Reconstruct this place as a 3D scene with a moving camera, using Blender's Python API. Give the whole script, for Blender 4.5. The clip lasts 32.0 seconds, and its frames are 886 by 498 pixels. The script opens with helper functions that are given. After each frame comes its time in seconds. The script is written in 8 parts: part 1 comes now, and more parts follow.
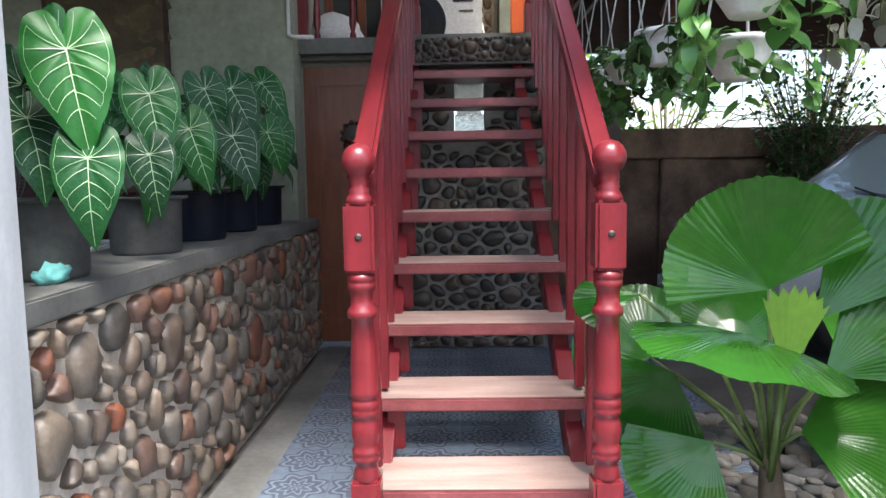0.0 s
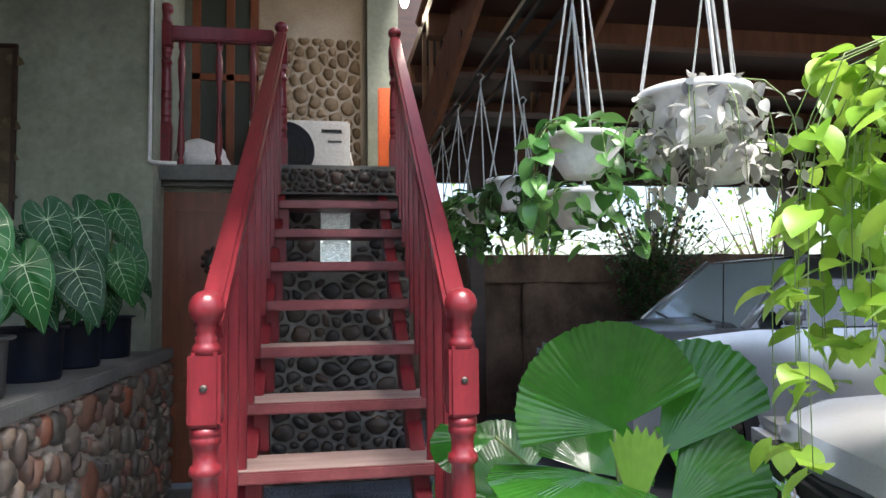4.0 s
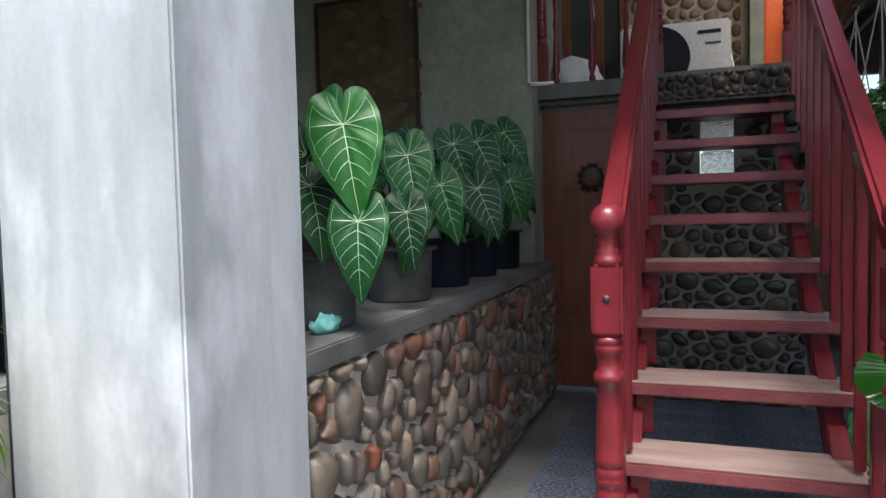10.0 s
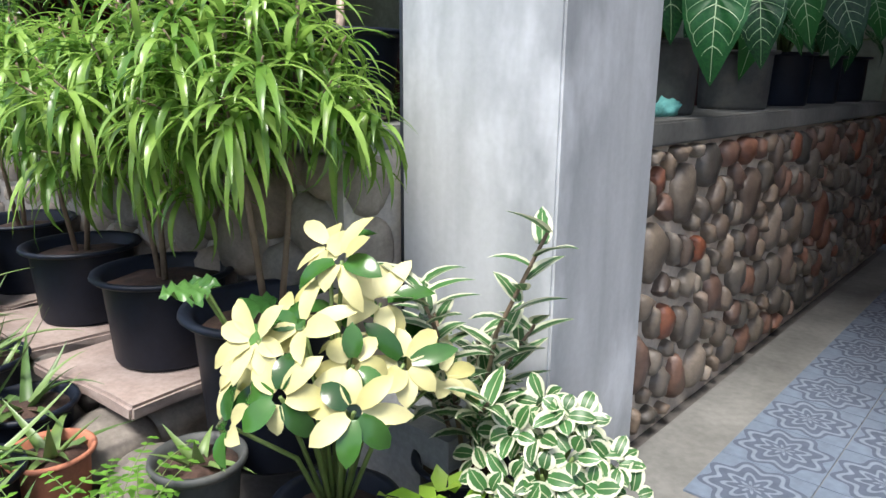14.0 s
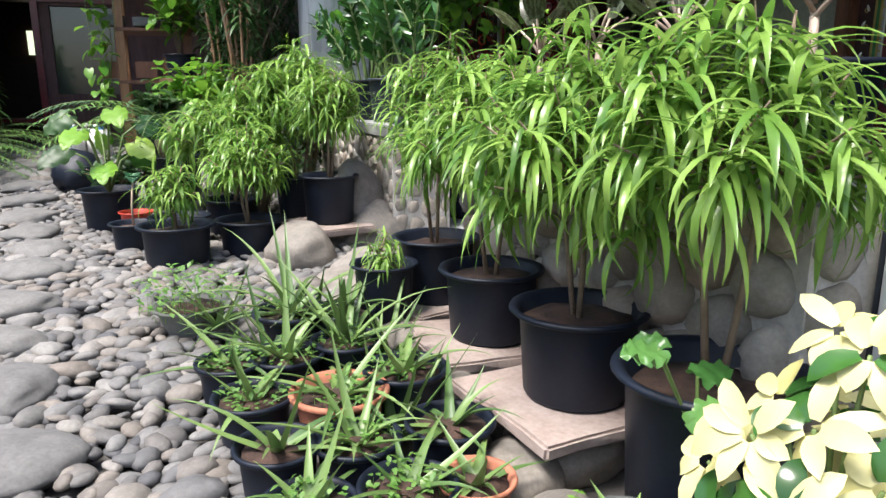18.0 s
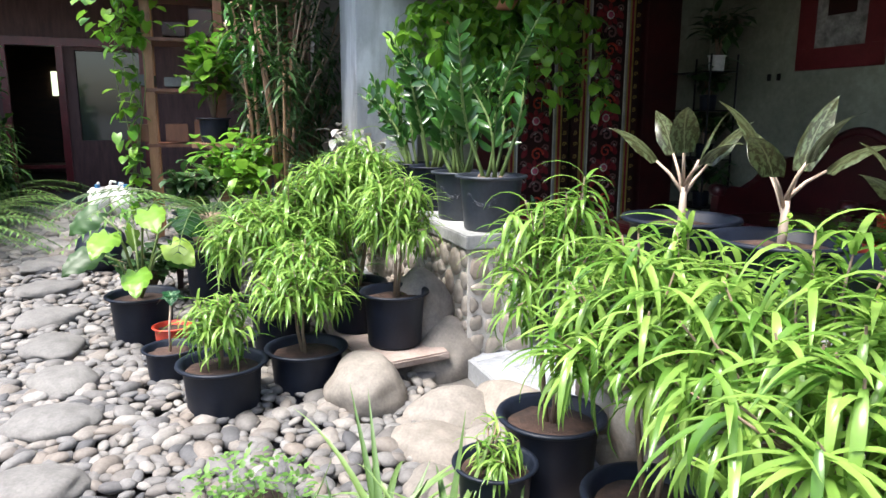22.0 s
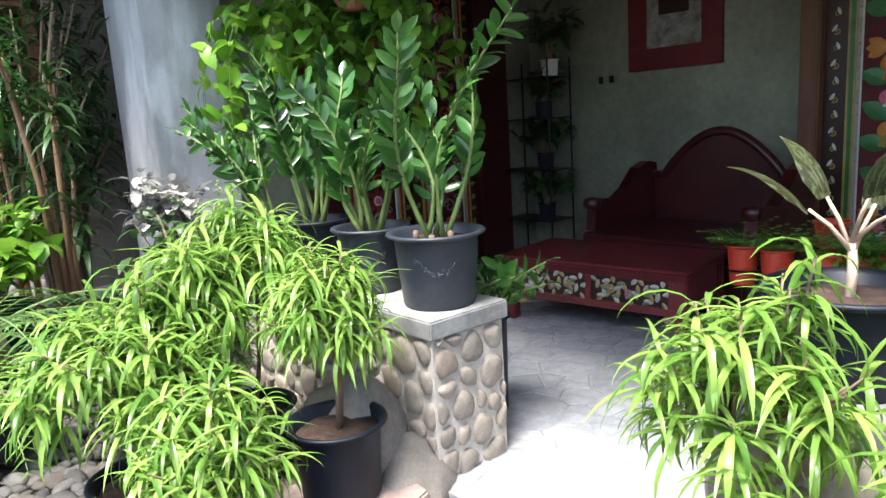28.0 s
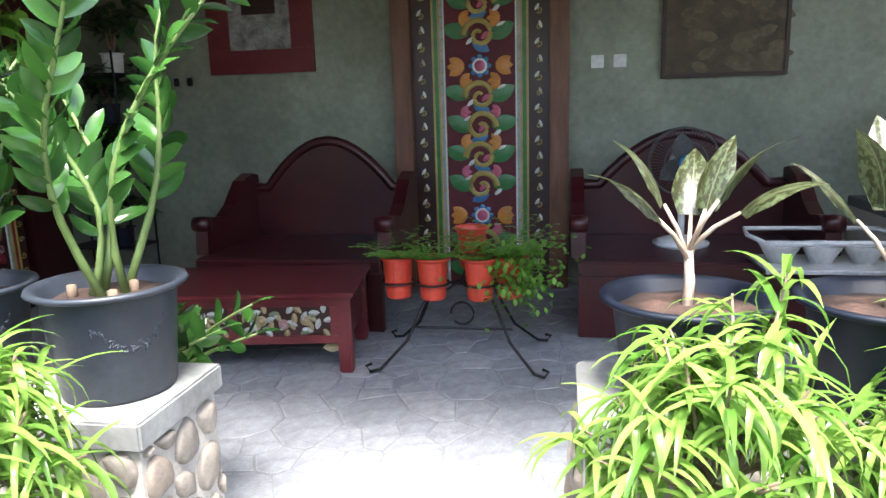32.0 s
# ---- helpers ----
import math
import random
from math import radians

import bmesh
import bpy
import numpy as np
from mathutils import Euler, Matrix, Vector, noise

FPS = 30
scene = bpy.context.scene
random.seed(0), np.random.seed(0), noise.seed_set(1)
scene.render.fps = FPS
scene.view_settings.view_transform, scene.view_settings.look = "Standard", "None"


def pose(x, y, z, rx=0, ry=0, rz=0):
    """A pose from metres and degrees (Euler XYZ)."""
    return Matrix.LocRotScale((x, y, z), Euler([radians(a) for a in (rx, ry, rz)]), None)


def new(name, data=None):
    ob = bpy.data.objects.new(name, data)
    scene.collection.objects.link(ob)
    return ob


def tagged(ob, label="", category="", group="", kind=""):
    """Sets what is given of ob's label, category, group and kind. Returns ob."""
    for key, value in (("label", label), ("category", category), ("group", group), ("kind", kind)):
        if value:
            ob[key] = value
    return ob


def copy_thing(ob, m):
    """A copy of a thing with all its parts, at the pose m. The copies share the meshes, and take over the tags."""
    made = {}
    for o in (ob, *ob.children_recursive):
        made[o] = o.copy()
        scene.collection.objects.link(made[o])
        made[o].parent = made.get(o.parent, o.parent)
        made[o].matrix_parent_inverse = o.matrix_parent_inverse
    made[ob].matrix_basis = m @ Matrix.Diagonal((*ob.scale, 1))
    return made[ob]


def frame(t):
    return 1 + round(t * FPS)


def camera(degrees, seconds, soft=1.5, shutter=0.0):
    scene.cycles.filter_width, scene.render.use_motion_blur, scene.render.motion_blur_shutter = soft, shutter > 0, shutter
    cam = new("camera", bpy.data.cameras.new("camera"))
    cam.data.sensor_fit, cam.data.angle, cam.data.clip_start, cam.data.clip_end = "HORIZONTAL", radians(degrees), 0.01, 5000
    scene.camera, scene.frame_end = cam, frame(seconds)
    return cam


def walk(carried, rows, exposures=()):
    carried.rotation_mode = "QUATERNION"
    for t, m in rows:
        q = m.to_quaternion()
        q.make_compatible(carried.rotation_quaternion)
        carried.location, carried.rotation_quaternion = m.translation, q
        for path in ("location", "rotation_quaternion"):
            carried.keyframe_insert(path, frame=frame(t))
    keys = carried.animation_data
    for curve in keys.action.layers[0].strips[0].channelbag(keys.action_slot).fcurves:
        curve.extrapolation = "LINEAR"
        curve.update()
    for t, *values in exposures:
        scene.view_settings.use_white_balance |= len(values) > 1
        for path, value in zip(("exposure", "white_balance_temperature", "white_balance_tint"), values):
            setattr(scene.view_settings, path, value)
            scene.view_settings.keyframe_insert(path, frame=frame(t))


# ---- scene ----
cam = camera(65.25, 32.0, soft=1.5)
# seconds, eye in metres, turn in degrees
ROWS = [
    (0, 0.026, -0.028, 1.151, 84.208, 0.843, 1.059),
    (0.5, 0.028, -0.013, 1.155, 85.295, 0.306, 1.289),
    (1, 0.029, -0.006, 1.169, 87.038, -0.236, -0.727),
    (1.5, 0.036, 0.003, 1.183, 88.618, 0.016, -3.056),
    (2, 0.046, -0.009, 1.188, 90.438, 0.522, -5.421),
    (2.5, 0.052, -0.019, 1.212, 91.455, 0.627, -5.728),
    (3, 0.057, -0.033, 1.222, 92.558, 0.445, -6.564),
    (3.5, 0.067, -0.042, 1.228, 93.167, 0.622, -8.447),
    (5.5, 0.096, -0.000, 1.255, 94.043, 0.730, -9.968),
    (6, 0.080, -0.014, 1.252, 93.401, 1.099, -6.451),
    (6.5, 0.066, 0.004, 1.251, 92.899, 1.296, -2.337),
    (7, 0.052, 0.013, 1.248, 92.103, 1.165, 0.901),
    (7.5, 0.035, 0.012, 1.245, 91.568, 1.385, 5.021),
    (8, 0.019, 0.019, 1.242, 90.816, 1.362, 8.508),
    (8.5, 0.004, 0.023, 1.238, 89.818, 1.307, 11.456),
    (9, -0.007, 0.012, 1.236, 89.463, 1.754, 14.474),
    (9.5, -0.014, -0.009, 1.233, 88.828, 1.887, 17.143),
    (10, -0.022, -0.020, 1.227, 87.200, 1.380, 19.852),
    (10.5, -0.038, -0.023, 1.218, 85.168, 0.942, 23.521),
    (11, -0.038, -0.055, 1.215, 83.564, 0.295, 27.132),
    (11.5, -0.036, -0.077, 1.164, 83.065, -0.138, 30.973),
    (12, -0.039, -0.108, 1.132, 82.635, -0.542, 35.295),
    (12.5, -0.046, -0.117, 1.082, 81.478, -0.916, 38.551),
    (13, -0.064, -0.129, 1.048, 80.032, -0.796, 41.600),
    (13.5, -0.098, -0.169, 1.020, 78.056, -0.694, 41.564),
    (15.5, -0.199, -0.273, 0.957, 71.939, -0.780, 49.442),
    (16, -0.227, -0.314, 0.980, 74.297, -0.836, 54.654),
    (16.5, -0.261, -0.333, 0.999, 75.095, -0.187, 60.319),
    (17, -0.298, -0.330, 1.012, 76.040, 0.033, 64.443),
    (17.5, -0.347, -0.332, 1.035, 77.236, 0.292, 66.886),
    (18, -0.392, -0.342, 1.046, 77.360, 0.087, 69.143),
    (18.5, -0.429, -0.335, 1.061, 77.518, 0.489, 71.128),
    (19, -0.514, -0.307, 1.090, 77.039, 1.666, 72.883),
    (19.5, -0.636, -0.238, 1.162, 78.573, -0.906, 74.386),
    (20, -0.701, -0.212, 1.265, 77.945, -0.433, 76.111),
    (20.5, -0.795, -0.225, 1.310, 78.905, -0.865, 73.800),
    (21, -0.938, -0.290, 1.325, 80.327, -0.528, 72.485),
    (21.5, -1.051, -0.392, 1.380, 81.065, -0.197, 71.782),
    (22, -1.102, -0.446, 1.440, 79.177, -0.270, 70.285),
    (22.5, -1.161, -0.448, 1.443, 79.215, 0.130, 70.719),
    (23, -1.243, -0.451, 1.459, 79.528, 0.851, 70.507),
    (23.5, -1.352, -0.463, 1.509, 80.968, 0.562, 67.633),
    (24, -1.401, -0.492, 1.568, 80.406, 0.253, 67.612),
    (24.5, -1.498, -0.502, 1.565, 82.033, -1.048, 59.797),
    (26.5, -1.900, -0.625, 1.478, 80.982, 0.111, 56.498),
    (27, -2.034, -0.599, 1.509, 79.967, 0.188, 57.425),
    (27.5, -2.219, -0.630, 1.535, 79.836, 0.627, 53.206),
    (28, -2.399, -0.660, 1.556, 79.351, 3.576, 48.795),
    (28.5, -2.537, -0.678, 1.563, 78.685, 1.414, 45.782),
    (29, -2.680, -0.648, 1.581, 81.022, 2.158, 42.692),
    (29.5, -2.798, -0.633, 1.609, 82.030, 1.172, 38.552),
    (30, -2.883, -0.592, 1.606, 80.999, 0.467, 32.055),
    (30.5, -3.009, -0.572, 1.611, 79.874, 1.480, 23.139),
    (31, -3.130, -0.599, 1.612, 78.899, 2.635, 17.616),
    (31.5, -3.187, -0.585, 1.587, 77.561, 1.332, 14.127),
    (32, -3.245, -0.520, 1.544, 78.549, 1.692, 9.709),
]
walk(cam, [(t, pose(x, y, z, rx, ry, rz)) for t, x, y, z, rx, ry, rz in ROWS], exposures=((0,2.0),(1,2.0),(3,1.85),(6,1.9),(7,2.12),(8,2.15),(9,1.45),(10,1.25),(11,1.2),(13,1.12),(16,0.95),(17,1.12),(19,1.42),(22,1.7),(24,1.97),(28,1.95),(29,2.0),(30,2.4),(31,2.6),(32,2.55)))

# ---- world, sun, exposure ----
world = bpy.data.worlds.new("sky")
world.use_nodes = True
scene.world = world
_nt = world.node_tree
_sky = _nt.nodes.new("ShaderNodeTexSky")
_sky.sky_type = "NISHITA"
_sky.sun_disc = False
_sky.sun_elevation = radians(66)
_sky.sun_rotation = radians(162)
_sky.dust_density = 3.0
_bg = _nt.nodes["Background"]
_nt.links.new(_sky.outputs[0], _bg.inputs[0])
_bg.inputs[1].default_value = 0.15
sun_data = bpy.data.lights.new("sun", "SUN")
sun_data.energy = 2.7
sun_data.angle = radians(22)
sun_data.color = (1.0, 0.97, 0.93)
sun = new("sun", sun_data)
sun.matrix_world = pose(0, 0, 10, 24, 0, 18)
scene.view_settings.exposure = 1.4

# ---- materials ----
MATS = {}


def material(name, rough=0.6, metal=0.0, spec=0.5):
    m = bpy.data.materials.new(name)
    m.use_nodes = True
    b = m.node_tree.nodes["Principled BSDF"]
    b.inputs["Roughness"].default_value = rough
    b.inputs["Metallic"].default_value = metal
    b.inputs["Specular IOR Level"].default_value = spec
    MATS[name] = m
    return m, m.node_tree, b


def ramp(nt, src, stops):
    r = nt.nodes.new("ShaderNodeValToRGB")
    e = r.color_ramp.elements
    while len(e) < len(stops):
        e.new(0.5)
    for el, (p, c) in zip(e, stops):
        el.position = p
        el.color = (*c, 1)
    nt.links.new(src, r.inputs[0])
    return r.outputs[0]


def tex(nt, kind, scale, detail=4, rough=0.55, coords="Object", stretch=None):
    co = nt.nodes.new("ShaderNodeTexCoord").outputs[coords]
    if stretch:
        mp = nt.nodes.new("ShaderNodeMapping")
        mp.inputs["Scale"].default_value = stretch
        nt.links.new(co, mp.inputs[0])
        co = mp.outputs[0]
    n = nt.nodes.new({"noise": "ShaderNodeTexNoise", "voronoi": "ShaderNodeTexVoronoi", "wave": "ShaderNodeTexWave"}[kind])
    n.inputs["Scale"].default_value = scale
    if kind == "noise":
        n.inputs["Detail"].default_value = detail
        n.inputs["Roughness"].default_value = rough
    nt.links.new(co, n.inputs["Vector"])
    return n


def mix(nt, fac, a, b, mode="MIX"):
    m = nt.nodes.new("ShaderNodeMix")
    m.data_type = "RGBA"
    m.blend_type = mode
    for sock, v in ((m.inputs[0], fac), (m.inputs[6], a), (m.inputs[7], b)):
        if isinstance(v, (int, float)):
            sock.default_value = v
        elif isinstance(v, tuple):
            sock.default_value = (*v, 1)
        else:
            nt.links.new(v, sock)
    return m.outputs[2]


def bump(nt, b, height, strength=0.3, dist=0.01):
    n = nt.nodes.new("ShaderNodeBump")
    n.inputs["Strength"].default_value = strength
    n.inputs["Distance"].default_value = dist
    nt.links.new(height, n.inputs["Height"])
    nt.links.new(n.outputs[0], b.inputs["Normal"])


def mottled(name, dark, light, rough=0.7, scale=3.0, fine=40.0, bumps=0.25, metal=0.0, spec=0.5, stretch=None, vary=0.0, stain=None):
    """Two scales of variation: blotches and grain, with fine relief."""
    m, nt, b = material(name, rough, metal, spec)
    big = tex(nt, "noise", scale, 5, 0.6, stretch=stretch)
    col = ramp(nt, big.outputs[0], [(0.3, dark), (0.7, light)])
    small = tex(nt, "noise", fine, 3, 0.6, stretch=stretch)
    col = mix(nt, 0.35, col, ramp(nt, small.outputs[0], [(0.3, (0.35,) * 3), (0.7, (1.0,) * 3)]), "MULTIPLY")
    if stain:
        st = tex(nt, "noise", scale * 0.6, 6, 0.7)
        col = mix(nt, ramp(nt, st.outputs[0], [(0.52, (0,) * 3), (0.7, (0.8,) * 3)]), col, stain)
    if vary:
        rnd = nt.nodes.new("ShaderNodeObjectInfo").outputs["Random"]
        col = mix(nt, vary, col, ramp(nt, rnd, [(0.0, (0.25,) * 3), (1.0, (1.0,) * 3)]), "MULTIPLY")
    nt.links.new(col, b.inputs["Base Color"])
    if bumps:
        bump(nt, b, small.outputs[0], bumps, 0.004)
    return m


def stone_mat(name, stops, rough=0.55, spec=0.5):
    """Stones that differ from one to the next, with veins and grain."""
    m, nt, b = material(name, rough, 0, spec)
    oi = nt.nodes.new("ShaderNodeObjectInfo").outputs["Random"]
    ge = nt.nodes.new("ShaderNodeNewGeometry").outputs["Random Per Island"]
    ad = nt.nodes.new("ShaderNodeMath")
    ad.operation = "ADD"
    nt.links.new(oi, ad.inputs[0])
    nt.links.new(ge, ad.inputs[1])
    fr = nt.nodes.new("ShaderNodeMath")
    fr.operation = "FRACT"
    nt.links.new(ad.outputs[0], fr.inputs[0])
    col = ramp(nt, fr.outputs[0], stops)
    n1 = tex(nt, "noise", 14, 6, 0.65)
    col = mix(nt, 0.5, col, ramp(nt, n1.outputs[0], [(0.3, (0.3,) * 3), (0.68, (1.15,) * 3)]), "MULTIPLY")
    n2 = tex(nt, "noise", 90, 3)
    col = mix(nt, 0.3, col, ramp(nt, n2.outputs[0], [(0.3, (0.4,) * 3), (0.7, (1.1,) * 3)]), "MULTIPLY")
    nt.links.new(col, b.inputs["Base Color"])
    bump(nt, b, n1.outputs[0], 0.5, 0.012)
    return m


def leaf_mat(name, dark, light, rough=0.4, trans=0.35, yellow=None):
    """A leaf that lets some light through; each leaf has its own shade."""
    m, nt, b = material(name, rough, 0, 0.5)
    gi = nt.nodes.new("ShaderNodeNewGeometry").outputs["Random Per Island"]
    oi = nt.nodes.new("ShaderNodeObjectInfo").outputs["Random"]
    su = nt.nodes.new("ShaderNodeMath")
    su.operation = "ADD"
    nt.links.new(gi, su.inputs[0])
    nt.links.new(oi, su.inputs[1])
    fr = nt.nodes.new("ShaderNodeMath")
    fr.operation = "FRACT"
    nt.links.new(su.outputs[0], fr.inputs[0])
    ge = fr.outputs[0]
    stops = [(0.0, dark), (0.85, light)]
    if yellow:
        stops.append((0.97, yellow))
    col = ramp(nt, ge, stops)
    n = tex(nt, "noise", 25, 3)
    col = mix(nt, 0.3, col, ramp(nt, n.outputs[0], [(0.3, (0.5,) * 3), (0.7, (1.1,) * 3)]), "MULTIPLY")
    nt.links.new(col, b.inputs["Base Color"])
    tr = nt.nodes.new("ShaderNodeBsdfTranslucent")
    nt.links.new(col, tr.inputs[0])
    mx = nt.nodes.new("ShaderNodeMixShader")
    mx.inputs[0].default_value = trans
    nt.links.new(b.outputs[0], mx.inputs[1])
    nt.links.new(tr.outputs[0], mx.inputs[2])
    nt.links.new(mx.outputs[0], nt.nodes["Material Output"].inputs[0])
    return m


def veined_mat(name, blade, vein, rough=0.35, veins=7.0, width=0.10, mottle=None, margin=None, net=False):
    """A leaf with pale midrib and side veins, laid out over the leaf's own UV (u across, v along)."""
    m, nt, b = material(name, rough, 0, 0.5)
    uv = nt.nodes.new("ShaderNodeTexCoord").outputs["UV"]
    sep = nt.nodes.new("ShaderNodeSeparateXYZ")
    nt.links.new(uv, sep.inputs[0])

    def op(kind, a, c=None):
        o = nt.nodes.new("ShaderNodeMath")
        o.operation = kind
        for i, v in enumerate((a, c)):
            if v is None:
                continue
            if isinstance(v, (int, float)):
                o.inputs[i].default_value = v
            else:
                nt.links.new(v, o.inputs[i])
        return o.outputs[0]

    across = op("ABSOLUTE", op("SUBTRACT", sep.outputs[0], 0.5))
    slant = op("ADD", op("MULTIPLY", op("SUBTRACT", sep.outputs[1], op("MULTIPLY", across, 0.75)), veins), 0.0)
    side = op("ABSOLUTE", op("SUBTRACT", op("FRACT", slant), 0.5))
    lines = op("LESS_THAN", side, width * 0.5)
    mid = op("LESS_THAN", across, 0.022)
    both = op("MAXIMUM", lines, mid)
    ge = nt.nodes.new("ShaderNodeObjectInfo").outputs["Random"]
    base = mix(nt, 0.45, blade, ramp(nt, ge, [(0.0, tuple(c * 0.45 for c in blade)), (1.0, tuple(min(1, c * 1.6) for c in blade))]))
    nz = tex(nt, "noise", 30, 4)
    base = mix(nt, 0.4, base, ramp(nt, nz.outputs[0], [(0.3, (0.4,) * 3), (0.7, (1.15,) * 3)]), "MULTIPLY")
    if mottle:
        mm = tex(nt, "noise", 75, 4, 0.65, stretch=(1.0, 0.55, 1.0))
        base = mix(nt, ramp(nt, mm.outputs[0], [(0.48, (0,) * 3), (0.56, (1,) * 3)]), base, mottle)
    if net:
        vo = tex(nt, "voronoi", 55, coords="Object")
        vo.feature = "DISTANCE_TO_EDGE"
        base = mix(nt, ramp(nt, vo.outputs["Distance"], [(0.02, (0.28,) * 3), (0.09, (0,) * 3)]), base, vein)
    col = mix(nt, op("MULTIPLY", both, 0.8), base, vein)
    if margin:
        mg = tex(nt, "noise", 18, 2)
        edge = op("GREATER_THAN", op("ADD", across, op("MULTIPLY", mg.outputs[0], 0.4)), 0.5)
        col = mix(nt, edge, col, margin)
    nt.links.new(col, b.inputs["Base Color"])
    bump(nt, b, both, 0.2, 0.002)
    tr = nt.nodes.new("ShaderNodeBsdfTranslucent")
    nt.links.new(col, tr.inputs[0])
    mx = nt.nodes.new("ShaderNodeMixShader")
    mx.inputs[0].default_value = 0.2
    nt.links.new(b.outputs[0], mx.inputs[1])
    nt.links.new(tr.outputs[0], mx.inputs[2])
    nt.links.new(mx.outputs[0], nt.nodes["Material Output"].inputs[0])
    return m


red_paint = mottled("red_painted_wood", (0.13, 0.012, 0.017), (0.225, 0.022, 0.03), 0.3, 4, 60, 0.12, stretch=(6, 1, 1))
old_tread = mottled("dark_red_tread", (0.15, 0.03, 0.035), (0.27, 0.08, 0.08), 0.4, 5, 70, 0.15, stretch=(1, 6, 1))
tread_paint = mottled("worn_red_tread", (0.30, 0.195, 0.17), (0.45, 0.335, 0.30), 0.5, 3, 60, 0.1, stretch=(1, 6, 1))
dark_wood = mottled("dark_wood", (0.025, 0.010, 0.007), (0.065, 0.026, 0.016), 0.5, 3, 40, 0.2, stretch=(1, 1, 6))
brown_wood = mottled("brown_wood", (0.12, 0.045, 0.022), (0.22, 0.09, 0.045), 0.5, 3, 40, 0.2, stretch=(6, 6, 1))
door_wood = mottled("door_wood", (0.15, 0.045, 0.022), (0.26, 0.085, 0.04), 0.4, 3, 40, 0.15, stretch=(6, 6, 1))
house_wood = mottled("brown_stained_boards", (0.075, 0.033, 0.036), (0.16, 0.075, 0.07), 0.6, 3, 40, 0.2, stretch=(1, 5, 1))
bench_wood = mottled("maroon_lacquered_wood", (0.034, 0.005, 0.007), (0.07, 0.010, 0.012), 0.35, 4, 50, 0.1)
table_wood = mottled("red_lacquered_wood", (0.10, 0.014, 0.018), (0.18, 0.026, 0.03), 0.28, 4, 50, 0.1)
pale_wood = mottled("pale_wood", (0.22, 0.12, 0.06), (0.36, 0.20, 0.11), 0.6, 3, 40, 0.2, stretch=(6, 6, 1))
plaster = mottled("weathered_plaster", (0.20, 0.215, 0.16), (0.36, 0.38, 0.29), 0.85, 1.2, 25, 0.2, stain=(0.15, 0.15, 0.11))
concrete, _cn, _cb = material("grey_concrete", 0.75)
_c1 = tex(_cn, "noise", 1.5, 5, 0.55, stretch=(2.2, 2.2, 0.55))
_c2 = tex(_cn, "noise", 1.7, 5, 0.55, stretch=(1.7, 1.7, 0.8))
_c3 = tex(_cn, "noise", 3.0, 4, 0.5, stretch=(2.4, 2.4, 0.3))
_c4 = tex(_cn, "noise", 60, 3, 0.6)
_cc = ramp(_cn, _c1.outputs[0], [(0.32, (0.27, 0.29, 0.305)), (0.62, (0.50, 0.525, 0.545))])
_cc = mix(_cn, ramp(_cn, _c2.outputs[0], [(0.5, (0,) * 3), (0.62, (0.75,) * 3)]), _cc, (0.70, 0.73, 0.76))
_cc = mix(_cn, ramp(_cn, _c3.outputs[0], [(0.56, (0,) * 3), (0.74, (0.5,) * 3)]), _cc, (0.27, 0.285, 0.295))
_cc = mix(_cn, 0.15, _cc, ramp(_cn, _c4.outputs[0], [(0.3, (0.5,) * 3), (0.7, (1.0,) * 3)]), "MULTIPLY")
_cn.links.new(_cc, _cb.inputs["Base Color"])
bump(_cn, _cb, _c2.outputs[0], 0.2, 0.01)
ledge_con = mottled("ledge_concrete", (0.09, 0.092, 0.086), (0.22, 0.22, 0.205), 0.8, 2, 40, 0.3)
mortar = mottled("sandy_mortar", (0.52, 0.44, 0.35), (0.72, 0.64, 0.54), 0.9, 3, 60, 0.4)
joint_mortar = mottled("grey_joint_cement", (0.24, 0.25, 0.26), (0.36, 0.37, 0.38), 0.9, 3, 60, 0.3)
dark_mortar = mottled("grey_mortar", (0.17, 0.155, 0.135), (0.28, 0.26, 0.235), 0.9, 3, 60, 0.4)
white_mortar = mottled("pale_mortar", (0.46, 0.425, 0.38), (0.64, 0.605, 0.55), 0.9, 3, 60, 0.4)
soil = mottled("potting_soil", (0.022, 0.013, 0.009), (0.10, 0.055, 0.04), 0.95, 20, 120, 0.8)
earth = mottled("bare_earth", (0.07, 0.064, 0.058), (0.15, 0.14, 0.13), 0.95, 3, 60, 0.6)
black_plastic = mottled("black_plastic", (0.005, 0.008, 0.016), (0.011, 0.016, 0.03), 0.5, 6, 60, 0.05, spec=0.3)
grey_plastic = mottled("grey_plastic", (0.045, 0.05, 0.05), (0.10, 0.105, 0.10), 0.6, 6, 60, 0.1, stain=(0.13, 0.12, 0.10))
slate_plastic = mottled("slate_plastic", (0.021, 0.027, 0.038), (0.043, 0.052, 0.068), 0.45, 6, 60, 0.1)
terracotta = mottled("terracotta", (0.38, 0.13, 0.07), (0.55, 0.22, 0.13), 0.75, 6, 60, 0.2)
red_plastic = mottled("red_plastic", (0.55, 0.05, 0.025), (0.7, 0.075, 0.04), 0.4, 4, 40, 0.05)
white_plastic = mottled("white_plastic", (0.7, 0.7, 0.68), (0.82, 0.82, 0.8), 0.35, 4, 40, 0.03)
clay_slab = mottled("pink_stone_slab", (0.30, 0.22, 0.19), (0.46, 0.38, 0.34), 0.85, 5, 60, 0.3, vary=0.25)
iron = mottled("black_iron", (0.012, 0.012, 0.013), (0.03, 0.03, 0.03), 0.5, 8, 60, 0.1, metal=0.6)
